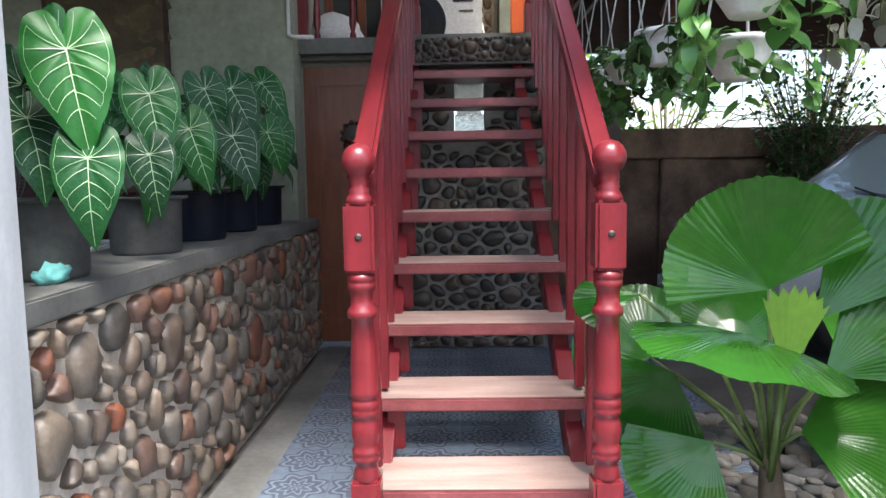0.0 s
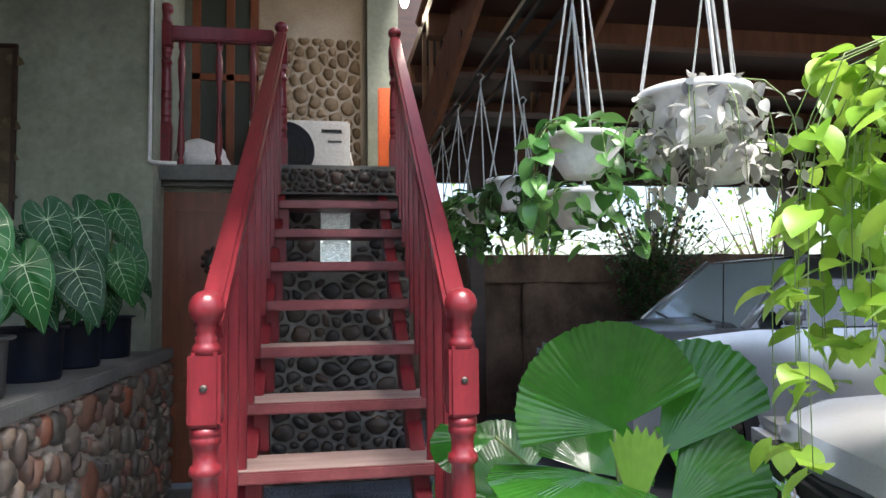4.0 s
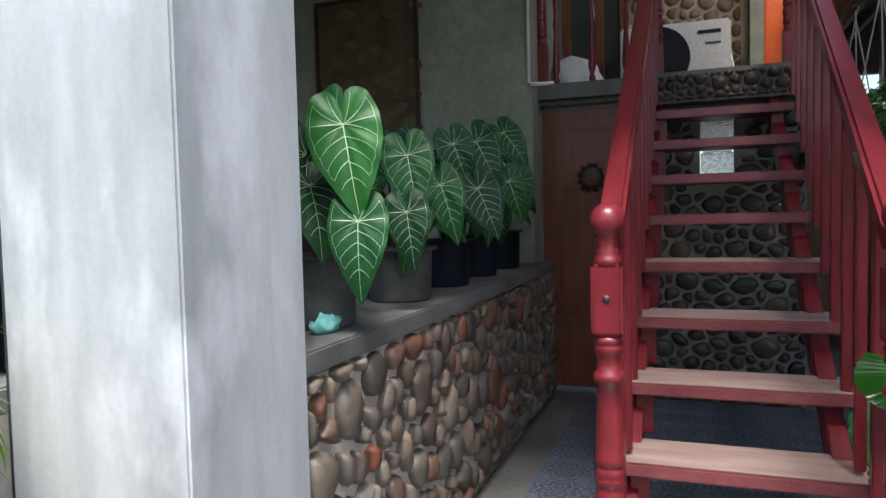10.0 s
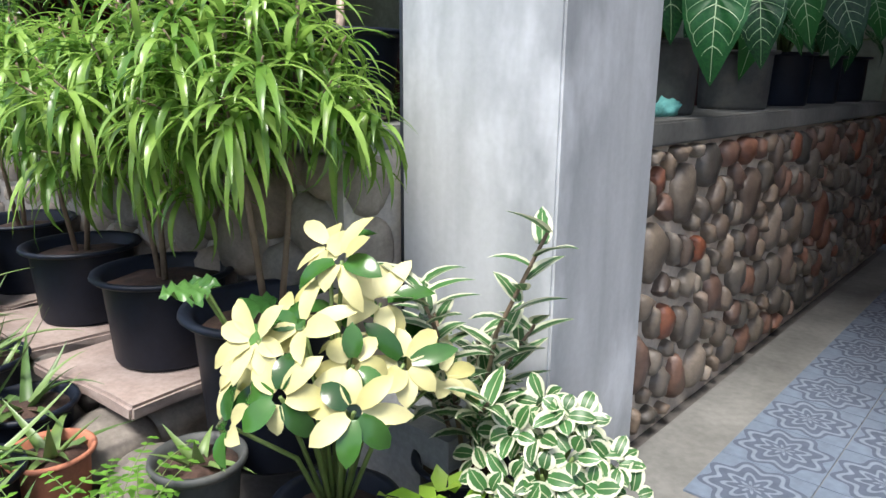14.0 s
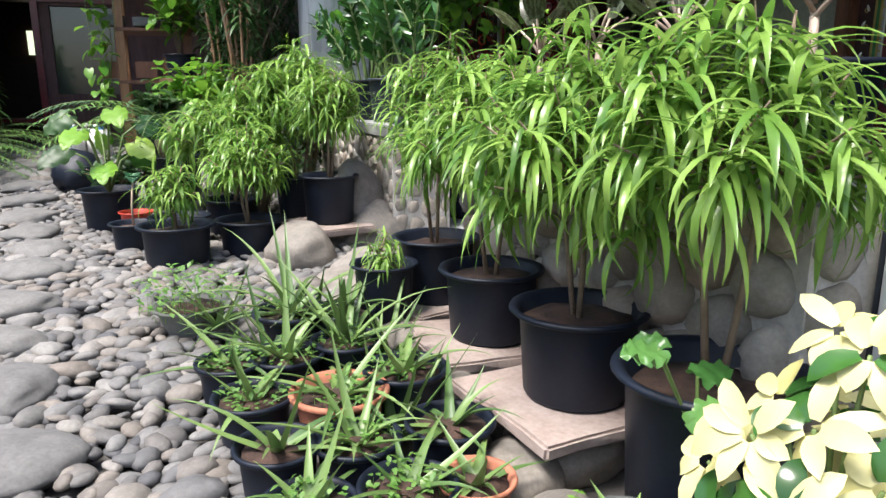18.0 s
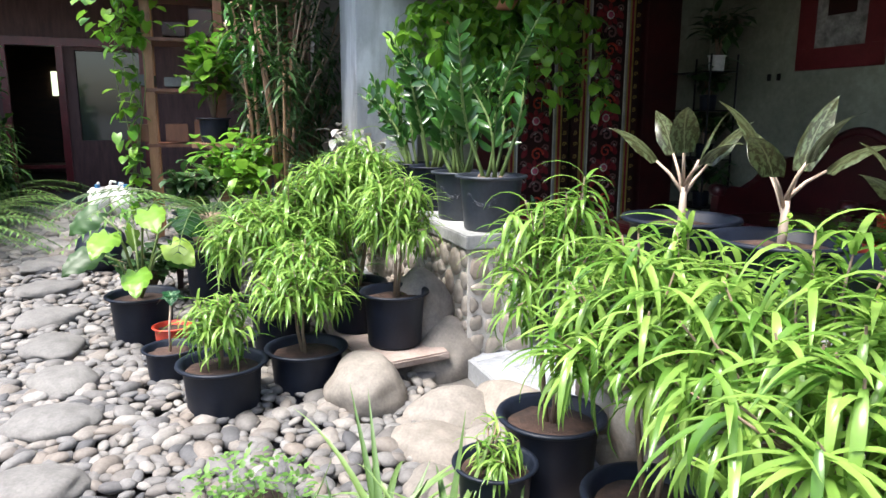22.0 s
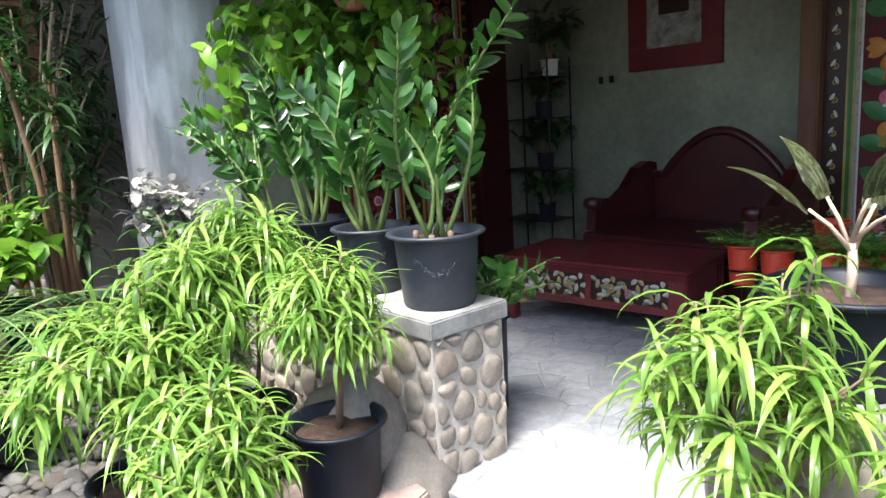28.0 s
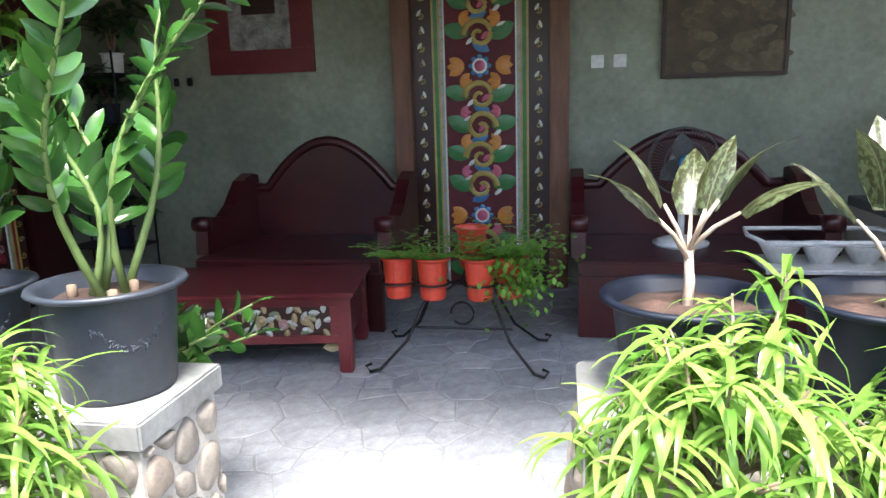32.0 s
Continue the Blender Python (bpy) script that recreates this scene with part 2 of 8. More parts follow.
steel = mottled("zinc_bolt", (0.07, 0.06, 0.055), (0.16, 0.14, 0.13), 0.6, 8, 60, 0.05, metal=1.0)
rope = mottled("white_cord", (0.32, 0.32, 0.30), (0.5, 0.5, 0.48), 0.7, 20, 100, 0.2)
bark = mottled("pale_bark", (0.16, 0.11, 0.07), (0.3, 0.22, 0.15), 0.8, 8, 60, 0.3)
pale_bark = mottled("olive_bark", (0.17, 0.14, 0.06), (0.32, 0.27, 0.14), 0.8, 8, 60, 0.3)
pink_stem = mottled("pale_pink_stem", (0.5, 0.36, 0.28), (0.68, 0.55, 0.42), 0.5, 8, 60, 0.1)
green_stem = mottled("green_stem", (0.10, 0.16, 0.04), (0.2, 0.28, 0.09), 0.5, 8, 60, 0.1)
river_stone = stone_mat("river_stone", [(0.0, (0.085, 0.077, 0.066)), (0.16, (0.21, 0.17, 0.13)), (0.3, (0.13, 0.112, 0.095)), (0.46, (0.24, 0.18, 0.13)), (0.58, (0.10, 0.075, 0.062)), (0.70, (0.21, 0.115, 0.08)), (0.77, (0.25, 0.085, 0.045)), (0.86, (0.29, 0.245, 0.195)), (1.0, (0.15, 0.13, 0.11))], 0.42)
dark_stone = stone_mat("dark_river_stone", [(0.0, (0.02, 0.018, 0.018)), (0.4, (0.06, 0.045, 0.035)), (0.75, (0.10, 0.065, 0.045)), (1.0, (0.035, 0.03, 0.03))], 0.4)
tan_stone = stone_mat("tan_river_stone", [(0.0, (0.30, 0.21, 0.13)), (0.5, (0.42, 0.31, 0.2)), (1.0, (0.24, 0.17, 0.11))], 0.6)
grey_stone = stone_mat("grey_river_stone", [(0.0, (0.17, 0.16, 0.15)), (0.35, (0.27, 0.245, 0.21)), (0.7, (0.22, 0.17, 0.13)), (1.0, (0.31, 0.295, 0.27))], 0.7)
pebble = stone_mat("garden_pebble", [(0.0, (0.075, 0.075, 0.08)), (0.25, (0.215, 0.208, 0.2)), (0.45, (0.14, 0.132, 0.125)), (0.6, (0.205, 0.175, 0.148)), (0.85, (0.29, 0.275, 0.255)), (1.0, (0.105, 0.1, 0.10))], 0.7)
pale_stone = stone_mat("pale_river_stone", [(0.0, (0.27, 0.24, 0.205)), (0.4, (0.40, 0.35, 0.295)), (0.7, (0.31, 0.245, 0.19)), (1.0, (0.43, 0.395, 0.35))], 0.75)
boulder = stone_mat("garden_boulder", [(0.0, (0.2, 0.18, 0.16)), (0.5, (0.29, 0.255, 0.215)), (1.0, (0.24, 0.22, 0.2))], 0.8)
cap_con = mottled("cap_concrete", (0.2, 0.205, 0.2), (0.4, 0.41, 0.4), 0.85, 2.5, 40, 0.25, stain=(0.17, 0.17, 0.16))
step_stone = stone_mat("stepping_stone", [(0.0, (0.13, 0.126, 0.122)), (0.5, (0.2, 0.192, 0.18)), (1.0, (0.165, 0.16, 0.155))], 0.8)
flag_stone = stone_mat("flagstone", [(0.0, (0.29, 0.31, 0.34)), (0.35, (0.38, 0.40, 0.43)), (0.7, (0.33, 0.35, 0.385)), (1.0, (0.42, 0.435, 0.455))], 0.6)

bush_leaf = leaf_mat("narrow_leaf", (0.095, 0.225, 0.034), (0.315, 0.495, 0.108), 0.24, 0.38)
bush_dark = leaf_mat("narrow_leaf_dark", (0.035, 0.10, 0.012), (0.10, 0.22, 0.025), 0.4, 0.3)
aloe_leaf = leaf_mat("aloe_leaf", (0.07, 0.14, 0.04), (0.19, 0.29, 0.09), 0.4, 0.15)
fern_leaf = leaf_mat("fern_leaf", (0.10, 0.25, 0.03), (0.2, 0.42, 0.06), 0.5, 0.4)
herb_leaf = leaf_mat("herb_leaf", (0.08, 0.2, 0.03), (0.17, 0.32, 0.07), 0.5, 0.3)
dark_leaf = leaf_mat("dark_shrub_leaf", (0.015, 0.045, 0.01), (0.05, 0.12, 0.03), 0.45, 0.25)
zz_leaf = leaf_mat("glossy_zz_leaf", (0.018, 0.06, 0.014), (0.055, 0.16, 0.03), 0.18, 0.12)
vine_leaf = leaf_mat("heart_vine_leaf", (0.08, 0.24, 0.022), (0.22, 0.43, 0.045), 0.35, 0.35)
trail_leaf = leaf_mat("trailing_pothos_leaf", (0.05, 0.16, 0.035), (0.13, 0.29, 0.075), 0.3, 0.3)
lime_leaf = leaf_mat("lime_vine_leaf", (0.19, 0.38, 0.035), (0.38, 0.57, 0.08), 0.38, 0.4)
grey_leaf = leaf_mat("silver_trailing_leaf", (0.10, 0.10, 0.095), (0.62, 0.61, 0.56), 0.45, 0.25)
cream_leaf = leaf_mat("cream_leaf", (0.58, 0.54, 0.22), (0.72, 0.68, 0.36), 0.45, 0.2)
fan_leaf = leaf_mat("fan_palm_leaf", (0.018, 0.10, 0.012), (0.05, 0.19, 0.022), 0.17, 0.25)
young_leaf = leaf_mat("young_palm_leaf", (0.15, 0.32, 0.03), (0.22, 0.42, 0.06), 0.3, 0.35)
anth_leaf, _an, _ab = material("dark_velvet_leaf", 0.42, 0, 0.22)
_ao = ramp(_an, _an.nodes.new("ShaderNodeObjectInfo").outputs["Random"], [(0.0, (0.006, 0.034, 0.014)), (0.5, (0.010, 0.065, 0.019)), (1.0, (0.016, 0.11, 0.018))])
_av = tex(_an, "voronoi", 70)
_av.feature = "DISTANCE_TO_EDGE"
_ac = mix(_an, ramp(_an, _av.outputs["Distance"], [(0.02, (0.3,) * 3), (0.10, (0,) * 3)]), _ao, (0.03, 0.13, 0.03))
_aw = tex(_an, "noise", 14, 4)
_an.links.new(mix(_an, 0.5, _ac, ramp(_an, _aw.outputs[0], [(0.3, (0.5,) * 3), (0.7, (1.25,) * 3)]), "MULTIPLY"), _ab.inputs["Base Color"])
bump(_an, _ab, _aw.outputs[0], 0.25, 0.01)
vein_pale = leaf_mat("pale_leaf_vein", (0.30, 0.46, 0.25), (0.44, 0.58, 0.36), 0.4, 0.1)
agl_leaf = veined_mat("mottled_aglaonema_leaf", (0.034, 0.036, 0.013), (0.16, 0.18, 0.10), 0.3, 9, 0.02, mottle=(0.095, 0.125, 0.06))
croton_leaf = veined_mat("bronze_croton_leaf", (0.10, 0.07, 0.018), (0.26, 0.16, 0.07), 0.33, 8, 0.03, mottle=(0.20, 0.09, 0.03))
vari_leaf = veined_mat("variegated_leaf", (0.05, 0.15, 0.04), (0.6, 0.62, 0.4), 0.4, 4, 0.0, margin=(0.58, 0.6, 0.44))

# ---- builders ----


def link(name, me, mat, parent=None, label=""):
    if mat:
        me.materials.append(mat)
    ob = new(name, me)
    if parent:
        ob.parent = parent
    if label:
        ob["label"] = label
    return ob


def part(name, bm, mat, parent=None, label="", smooth=False):
    me = bpy.data.meshes.new(name)
    bm.to_mesh(me)
    bm.free()
    if smooth:
        me.polygons.foreach_set("use_smooth", [True] * len(me.polygons))
    return link(name, me, mat, parent, label)


def raw(name, verts, faces, mat, parent=None, label="", smooth=False, uvs=None):
    me = bpy.data.meshes.new(name)
    me.from_pydata(verts, [], faces)
    if smooth:
        me.polygons.foreach_set("use_smooth", [True] * len(me.polygons))
    if uvs is not None:
        lay = me.uv_layers.new()
        lay.data.foreach_set("uv", [c for f in faces for v in f for c in uvs[v]])
    return link(name, me, mat, parent, label)


def thing(name, label, category, at=(0, 0, 0), turn=0, group="", kind="", scale=1.0):
    ob = new(name)
    ob.empty_display_size = 0.05
    ob.matrix_world = pose(*at, 0, 0, turn) @ Matrix.Diagonal((scale, scale, scale, 1))
    return tagged(ob, label, category, group, kind)


def box(bm, lo, hi, bevel=0.0, m=None):
    c = [(a + b) / 2 for a, b in zip(lo, hi)]
    s = [abs(b - a) for a, b in zip(lo, hi)]
    mat = Matrix.Translation(c) @ Matrix.Diagonal((*s, 1))
    if m is not None:
        mat = m @ mat
    r = bmesh.ops.create_cube(bm, size=1, matrix=mat)
    if bevel:
        es = list({e for v in r["verts"] for e in v.link_edges})
        bmesh.ops.bevel(bm, geom=es, offset=bevel, segments=2, affect="EDGES", clamp_overlap=True)
    return bm


def boxes(*specs, bevel=0.0):
    bm = bmesh.new()
    for lo, hi in specs:
        box(bm, lo, hi, bevel)
    return bm


def lathe(profile, seg=24, m=None, bm=None):
    """A turned solid from (radius, height) pairs."""
    bm = bm or bmesh.new()
    rings = []
    for r, z in profile:
        rings.append([bm.verts.new((r * math.cos(2 * math.pi * k / seg), r * math.sin(2 * math.pi * k / seg), z)) for k in range(seg)] if r > 1e-5 else [bm.verts.new((0, 0, z))])
    for a, b in zip(rings, rings[1:]):
        for k in range(seg):
            l = (k + 1) % seg
            if len(a) == 1 and len(b) == 1:
                continue
            if len(a) == 1:
                bm.faces.new((a[0], b[l], b[k]))
            elif len(b) == 1:
                bm.faces.new((a[k], a[l], b[0]))
            else:
                bm.faces.new((a[k], a[l], b[l], b[k]))
    if m is not None:
        bmesh.ops.transform(bm, matrix=m, verts=[v for r in rings for v in r])
    return bm


def tube(points, radius, seg=6, bm=None, taper=1.0):
    """A round bar along points."""
    bm = bm or bmesh.new()
    pts = [Vector(p) for p in points]
    rings = []
    n = len(pts)
    for i, p in enumerate(pts):
        d = (pts[min(i + 1, n - 1)] - pts[max(i - 1, 0)])
        q = d.to_track_quat("Z", "Y") if d.length > 1e-6 else Vector((0, 0, 1)).to_track_quat("Z", "Y")
        r = radius * (1 + (taper - 1) * i / max(1, n - 1))
        rings.append([bm.verts.new(p + q @ Vector((r * math.cos(2 * math.pi * k / seg), r * math.sin(2 * math.pi * k / seg), 0))) for k in range(seg)])
    for a, b in zip(rings, rings[1:]):
        for k in range(seg):
            bm.faces.new((a[k], a[(k + 1) % seg], b[(k + 1) % seg], b[k]))
    bm.faces.new(rings[0][::-1])
    bm.faces.new(rings[-1])
    return bm


class Leaves:
    """Many leaves in one mesh: each is a bent, slightly folded blade."""

    def __init__(self):
        self.v, self.f, self.uv = [], [], []

    def blade(self, base, way, length, width, droop=0.6, fold=0.25, shape="lance", seg=4, up=(0, 0, 1), roll=0.0):
        b = Vector(base)
        d = Vector(way).normalized()
        side = d.cross(Vector(up))
        if side.length < 1e-3:
            side = Vector((1, 0, 0))
        side.normalize()
        if roll:
            side = Matrix.Rotation(roll, 3, d) @ side
        n0 = len(self.v)
        p = b.copy()
        step = length / seg
        ax = side
        for i in range(seg + 1):
            t = i / seg
            if shape == "lance":
                w = width * math.sin(math.pi * min(1, 0.12 + 0.88 * t) ** 0.8) ** 0.9 if t < 1 else 0.0
            elif shape == "heart":
                w = width * (0.72 + 1.8 * t - 2.6 * t * t if t < 0.35 else 1.032 * (1 - ((t - 0.35) / 0.65) ** 1.7))
            elif shape == "oval":
                w = width * math.sin(math.pi * (0.1 + 0.9 * t)) ** 0.7 if t < 1 else 0.0
            else:
                w = width * (1 - t)
            nrm = ax.cross(d).normalized()
            lift = nrm * (w * 0.5 * fold)
            h = ax * (w * 0.5)
            back = d * (length * 0.16 * (1 - t) ** 3) if shape == "heart" else d * 0.0
            self.v += [tuple(p - h + lift - back), tuple(p), tuple(p + h + lift - back)]
            self.uv += [(0, t), (0.5, t), (1, t)]
            d = (Matrix.Rotation(-droop / seg, 3, ax) @ d).normalized()
            p = p + d * step
        for i in range(seg):
            a = n0 + 3 * i
            self.f += [(a, a + 1, a + 4, a + 3), (a + 1, a + 2, a + 5, a + 4)]

    def make(self, name, mat, parent=None, label=""):
        return raw(name, self.v, self.f, mat, parent, label, True, self.uv)


def cells(w, h, size, rnd, relax=3, tall=1.0, uneven=0.0):
    """Voronoi cells over a w x h rectangle, as polygons."""
    n = max(3, int(w * h / (size * size)))
    pts = np.array([(rnd.uniform(0, w), rnd.uniform(0, h)) for _ in range(n)])
    rad = np.zeros(n)
    if uneven:
        kept = []
        for k in range(6000):
            q = size * (1.0 + uneven * (1.0 - 2.0 * rnd.random() ** 0.6)) * (1.0 - 0.35 * min(1, k / 4000))
            x, y = rnd.uniform(0, w), rnd.uniform(0, h)
            if all((x - a) ** 2 + ((y - b) / tall) ** 2 > (0.5 * (q + c)) ** 2 * 0.8 for a, b, c in kept):
                kept.append((x, y, q))
        pts = np.array([(a, b) for a, b, _ in kept])
        rad = np.array([c * 0.5 for _, _, c in kept])
        relax = 0
    for _ in range(relax):
        g = np.array([(rnd.uniform(0, w), rnd.uniform(0, h)) for _ in range(n * 25)])
        dd = ((g[:, None, :] - pts[None]) ** 2 * np.array([1, 1 / tall ** 2])).sum(2)
        own = dd.argmin(1)
        for i in range(n):
            if (own == i).any():
                pts[i] = pts[i] * 0.35 + g[own == i].mean(0) * 0.65
    out = []
    for i, p in enumerate(pts):
        poly = [(0, 0), (w, 0), (w, h), (0, h)]
        order = np.argsort(((pts - p) ** 2).sum(1))[1:22]
        for j in order:
            q = pts[j]
            nx, ny = q[0] - p[0], (q[1] - p[1]) / tall ** 2
            c = (nx * (p[0] + q[0]) + ny * (p[1] + q[1]) + rad[i] ** 2 - rad[j] ** 2) / 2
            new_poly = []
            for k in range(len(poly)):
                a, b = poly[k], poly[(k + 1) % len(poly)]
                da, db = nx * a[0] + ny * a[1] - c, nx * b[0] + ny * b[1] - c
                if da <= 0:
                    new_poly.append(a)
                if da * db < 0:
                    s = da / (da - db)
                    new_poly.append((a[0] + s * (b[0] - a[0]), a[1] + s * (b[1] - a[1])))
            poly = new_poly
            if len(poly) < 3:
                break
        if len(poly) >= 3:
            out.append(poly)
    return out


def rounded(poly, gap, cuts=2):
    cx = sum(p[0] for p in poly) / len(poly)
    cy = sum(p[1] for p in poly) / len(poly)
    r = max(0.01, sum(math.hypot(p[0] - cx, p[1] - cy) for p in poly) / len(poly))
    k = max(0.3, 1 - gap / r)
    poly = [(cx + (x - cx) * k, cy + (y - cy) * k) for x, y in poly]
    for _ in range(cuts):
        nxt = []
        for i in range(len(poly)):
            a, b = poly[i], poly[(i + 1) % len(poly)]
            nxt += [(a[0] * 0.75 + b[0] * 0.25, a[1] * 0.75 + b[1] * 0.25), (a[0] * 0.25 + b[0] * 0.75, a[1] * 0.25 + b[1] * 0.75)]
        poly = nxt
    if len(poly) > 14:
        poly = [poly[int(i * len(poly) / 13)] for i in range(13)]
    return poly, (cx, cy), r


def dome(poly, c, depth, rnd, flat=False):
    """A stone whose outline is poly, bulging along +z."""
    v, f = [], []
    n = len(poly)
    ox, oy = c[0] + rnd.uniform(-0.15, 0.15) * depth, c[1] + rnd.uniform(-0.15, 0.15) * depth
    rings = [(1.0, -0.004), (0.985, depth * 0.8), (0.93, depth)] if flat else [(1.0, -0.006), (0.95, depth * 0.5), (0.72, depth * 0.87)]
    wob = [rnd.uniform(-1, 1) for _ in range(n)]
    for q, (s, z) in enumerate(rings):
        w_ = 0.0 if flat or q == 0 else 0.09
        v += [(ox + (x - ox) * (s + w_ * wob[i]) - c[0], oy + (y - oy) * (s + w_ * wob[i]) - c[1], z * (1 + 1.6 * w_ * wob[(i * 3 + q) % n])) for i, (x, y) in enumerate(poly)]
    v.append((ox - c[0], oy - c[1], depth))
    for a in range(len(rings) - 1):
        for i in range(n):
            j = (i + 1) % n
            f.append((a * n + i, a * n + j, (a + 1) * n + j, (a + 1) * n + i))
    b = (len(rings) - 1) * n
    f += [(b + i, b + (i + 1) % n, len(v) - 1) for i in range(n)]
    return v, f


def stone_face(parent, m, w, h, size, mat, seed, gap=0.008, depth=(0.02, 0.045), name="stone", holes=(), tall=1.15, limit=300, flat=False, cuts=2, uneven=0.0):
    """Stones laid over a w x h face whose frame is m (x across, y up, z out of the wall), each its own part."""
    rnd = random.Random(seed)
    polys = cells(w, h, size, rnd, tall=tall, uneven=uneven)
    rest_v, rest_f = [], []
    for k, poly in enumerate(polys):
        pl, c, r = rounded(poly, gap, cuts)
        if any(x0 < c[0] < x1 and y0 < c[1] < y1 for x0, y0, x1, y1 in holes):
            continue
        v, f = dome(pl, c, min(r * 0.8, rnd.uniform(*depth)) if not uneven else min(depth[1], r * rnd.uniform(0.55, 0.85)), rnd, flat)
        if k < limit:
            ob = raw(name, v, f, mat, parent, smooth=not flat)
            ob.matrix_local = m @ Matrix.Translation((c[0], c[1], 0))
        else:
            o = len(rest_v)
            mm = m @ Matrix.Translation((c[0], c[1], 0))
            rest_v += [tuple(mm @ Vector(q)) for q in v]
            rest_f += [tuple(o + i for i in q) for q in f]
    if rest_v:
        ob = raw("stones", rest_v, rest_f, mat, parent, smooth=not flat)
        ob["kind"] = "stuff"


def face_m(origin, across, up):
    a, u = Vector(across).normalized(), Vector(up).normalized()
    n = a.cross(u)
    return Matrix((( a.x, u.x, n.x, origin[0]), (a.y, u.y, n.y, origin[1]), (a.z, u.z, n.z, origin[2]), (0, 0, 0, 1)))


def wall(name, label, mat, *specs, bevel=0.0, category="wall"):
    return tagged(part(name, boxes(*specs, bevel=bevel), mat), label, category, "", "structure")


def pot(name, label, at, r, h, mat, rim=0.12, fill=soil, group="plant pots", turn=0, low=0.78, relief=False, level=0.86):
    """A flower pot with a rolled rim, an inner wall and a bed of soil."""
    t = thing(name, label, "plant pot", at, turn, group)
    b = r * low
    lip = min(0.026, r * rim * 0.75)
    prof = [(0, 0), (b * 0.95, 0), (b, 0.012), (r * 0.86, h - lip * 1.3), (r * 0.87, h - lip), (r * 0.98, h - lip * 0.9), (r * 1.02, h - lip * 0.5), (r * 1.0, h), (r * 0.93, h), (r * 0.86, h - lip * 0.6), (b * 0.9, h * 0.5)]
    part("body", lathe(prof, 32), mat, t, smooth=True)
    bm = lathe([(0, h * level + 0.008), (r * 0.4, h * level + 0.006), (r * 0.8, h * level - 0.002), (r * 0.78, h * level - 0.03), (0, h * level - 0.03)], 20)
    for v in bm.verts:
        v.co.z += 0.012 * noise.noise(v.co * 30)
    part("soil", bm, fill, t, smooth=True)
    if relief:
        rl = random.Random(3)
        bm = bmesh.new()
        for s in range(3):
            for k in range(13):
                a = s * 2.1 + 0.09 * (k - 6)
                z = h * (0.5 + 0.012 * (k - 6) ** 2 * 0.45)
                rr = b + (r * 0.86 - b) * z / h
                for _ in range(5):
                    a2 = a + rl.uniform(-0.05, 0.05)
                    q = (math.cos(a2) * rr * 0.995, math.sin(a2) * rr * 0.995, z + rl.uniform(-0.014, 0.014))
                    bmesh.ops.create_icosphere(bm, subdivisions=1, radius=rl.uniform(0.004, 0.008), matrix=Matrix.Translation(q) @ Matrix.Rotation(a2, 4, "Z") @ Matrix.Rotation(rl.uniform(0, 3.1), 4, "X") @ Matrix.Diagonal((0.45, 1.5, 0.6, 1)))
        part("garland", bm, mat, t, "raised flower garland relief", True)["kind"] = "stuff"
    return t


def stem(parent, pts, r, mat, seg=5, taper=0.6):
    return part("stem", tube(pts, r, seg, None, taper), mat, parent, smooth=True)


def bush(name, label, at, height, spread, tips, seed, leaf=0.2, mat=None, group="narrow-leaved shrubs", stems=2, trunk=0.5, flowers=0, low=0.76):
    """A shrub of thin stems that end in tufts of long drooping leaves."""
    rnd = random.Random(seed)
    t = thing(name, label, "shrub", at, 0, group)
    lv = Leaves()
    fl = Leaves()
    bases = []
    for s in range(stems):
        a = rnd.uniform(0, 6.28)
        top = Vector((math.cos(a) * spread * 0.22, math.sin(a) * spread * 0.22, height * trunk))
        b0 = Vector((math.cos(a) * 0.012, math.sin(a) * 0.012, -0.03))
        stem(t, [b0, b0.lerp(top, 0.5) + Vector((rnd.uniform(-0.01, 0.01), rnd.uniform(-0.01, 0.01), 0)), top], 0.009, bark, 6, 0.75)
        bases.append(top)
    for k in range(tips):
        a = k * 2.4 + rnd.uniform(-0.4, 0.4)
        e = math.sqrt((k + 0.5) / tips)
        z = height * (1 - 0.34 * e ** 2.2) * rnd.uniform(0.86, 1.1)
        if k % 3 == 2:
            z *= rnd.uniform(low, low + 0.16)
        p = Vector((math.cos(a) * spread * e, math.sin(a) * spread * e, z))
        src = min(bases, key=lambda q: (q - p).length)
        mid = src.lerp(p, 0.5) + Vector((0, 0, -0.02))
        stem(t, [src, mid, p], 0.005, bark, 4, 0.5)
        axis = (p - mid).normalized() + Vector((0, 0, 0.6))
        axis.normalize()
        q = axis.to_track_quat("Z", "Y")
        for i in range(rnd.randint(19, 24)):
            b = i * 2.4 + rnd.uniform(-0.3, 0.3)
            el = rnd.uniform(-0.25, 1.15)
            d = q @ Vector((math.cos(b) * math.cos(el), math.sin(b) * math.cos(el), math.sin(el)))
            base = p - axis * rnd.uniform(0, 0.14)
            lv.blade(base, d, leaf * rnd.uniform(0.55, 1.15), leaf * rnd.uniform(0.068, 0.1), rnd.uniform(0.9, 2.4), 0.3, "lance", 6)
        if k < flowers:
            for i in range(18):
                u = i / 18 * 0.2
                d = Vector((rnd.uniform(-1, 1), rnd.uniform(-1, 1), rnd.uniform(-0.6, 1)))
                fl.blade(p + Vector((0.03 * math.cos(a), 0.03 * math.sin(a) - 0.03, 0.03 - u)), d, 0.018, 0.01, 0.3, 0.2, "oval", 2)
    lv.make("leaves", mat or bush_leaf, t, "long narrow arching green leaves")
    if fl.v:
        fl.make("flower_buds", lime_leaf, t, "small yellow-green flower buds")["kind"] = "stuff"
    return t


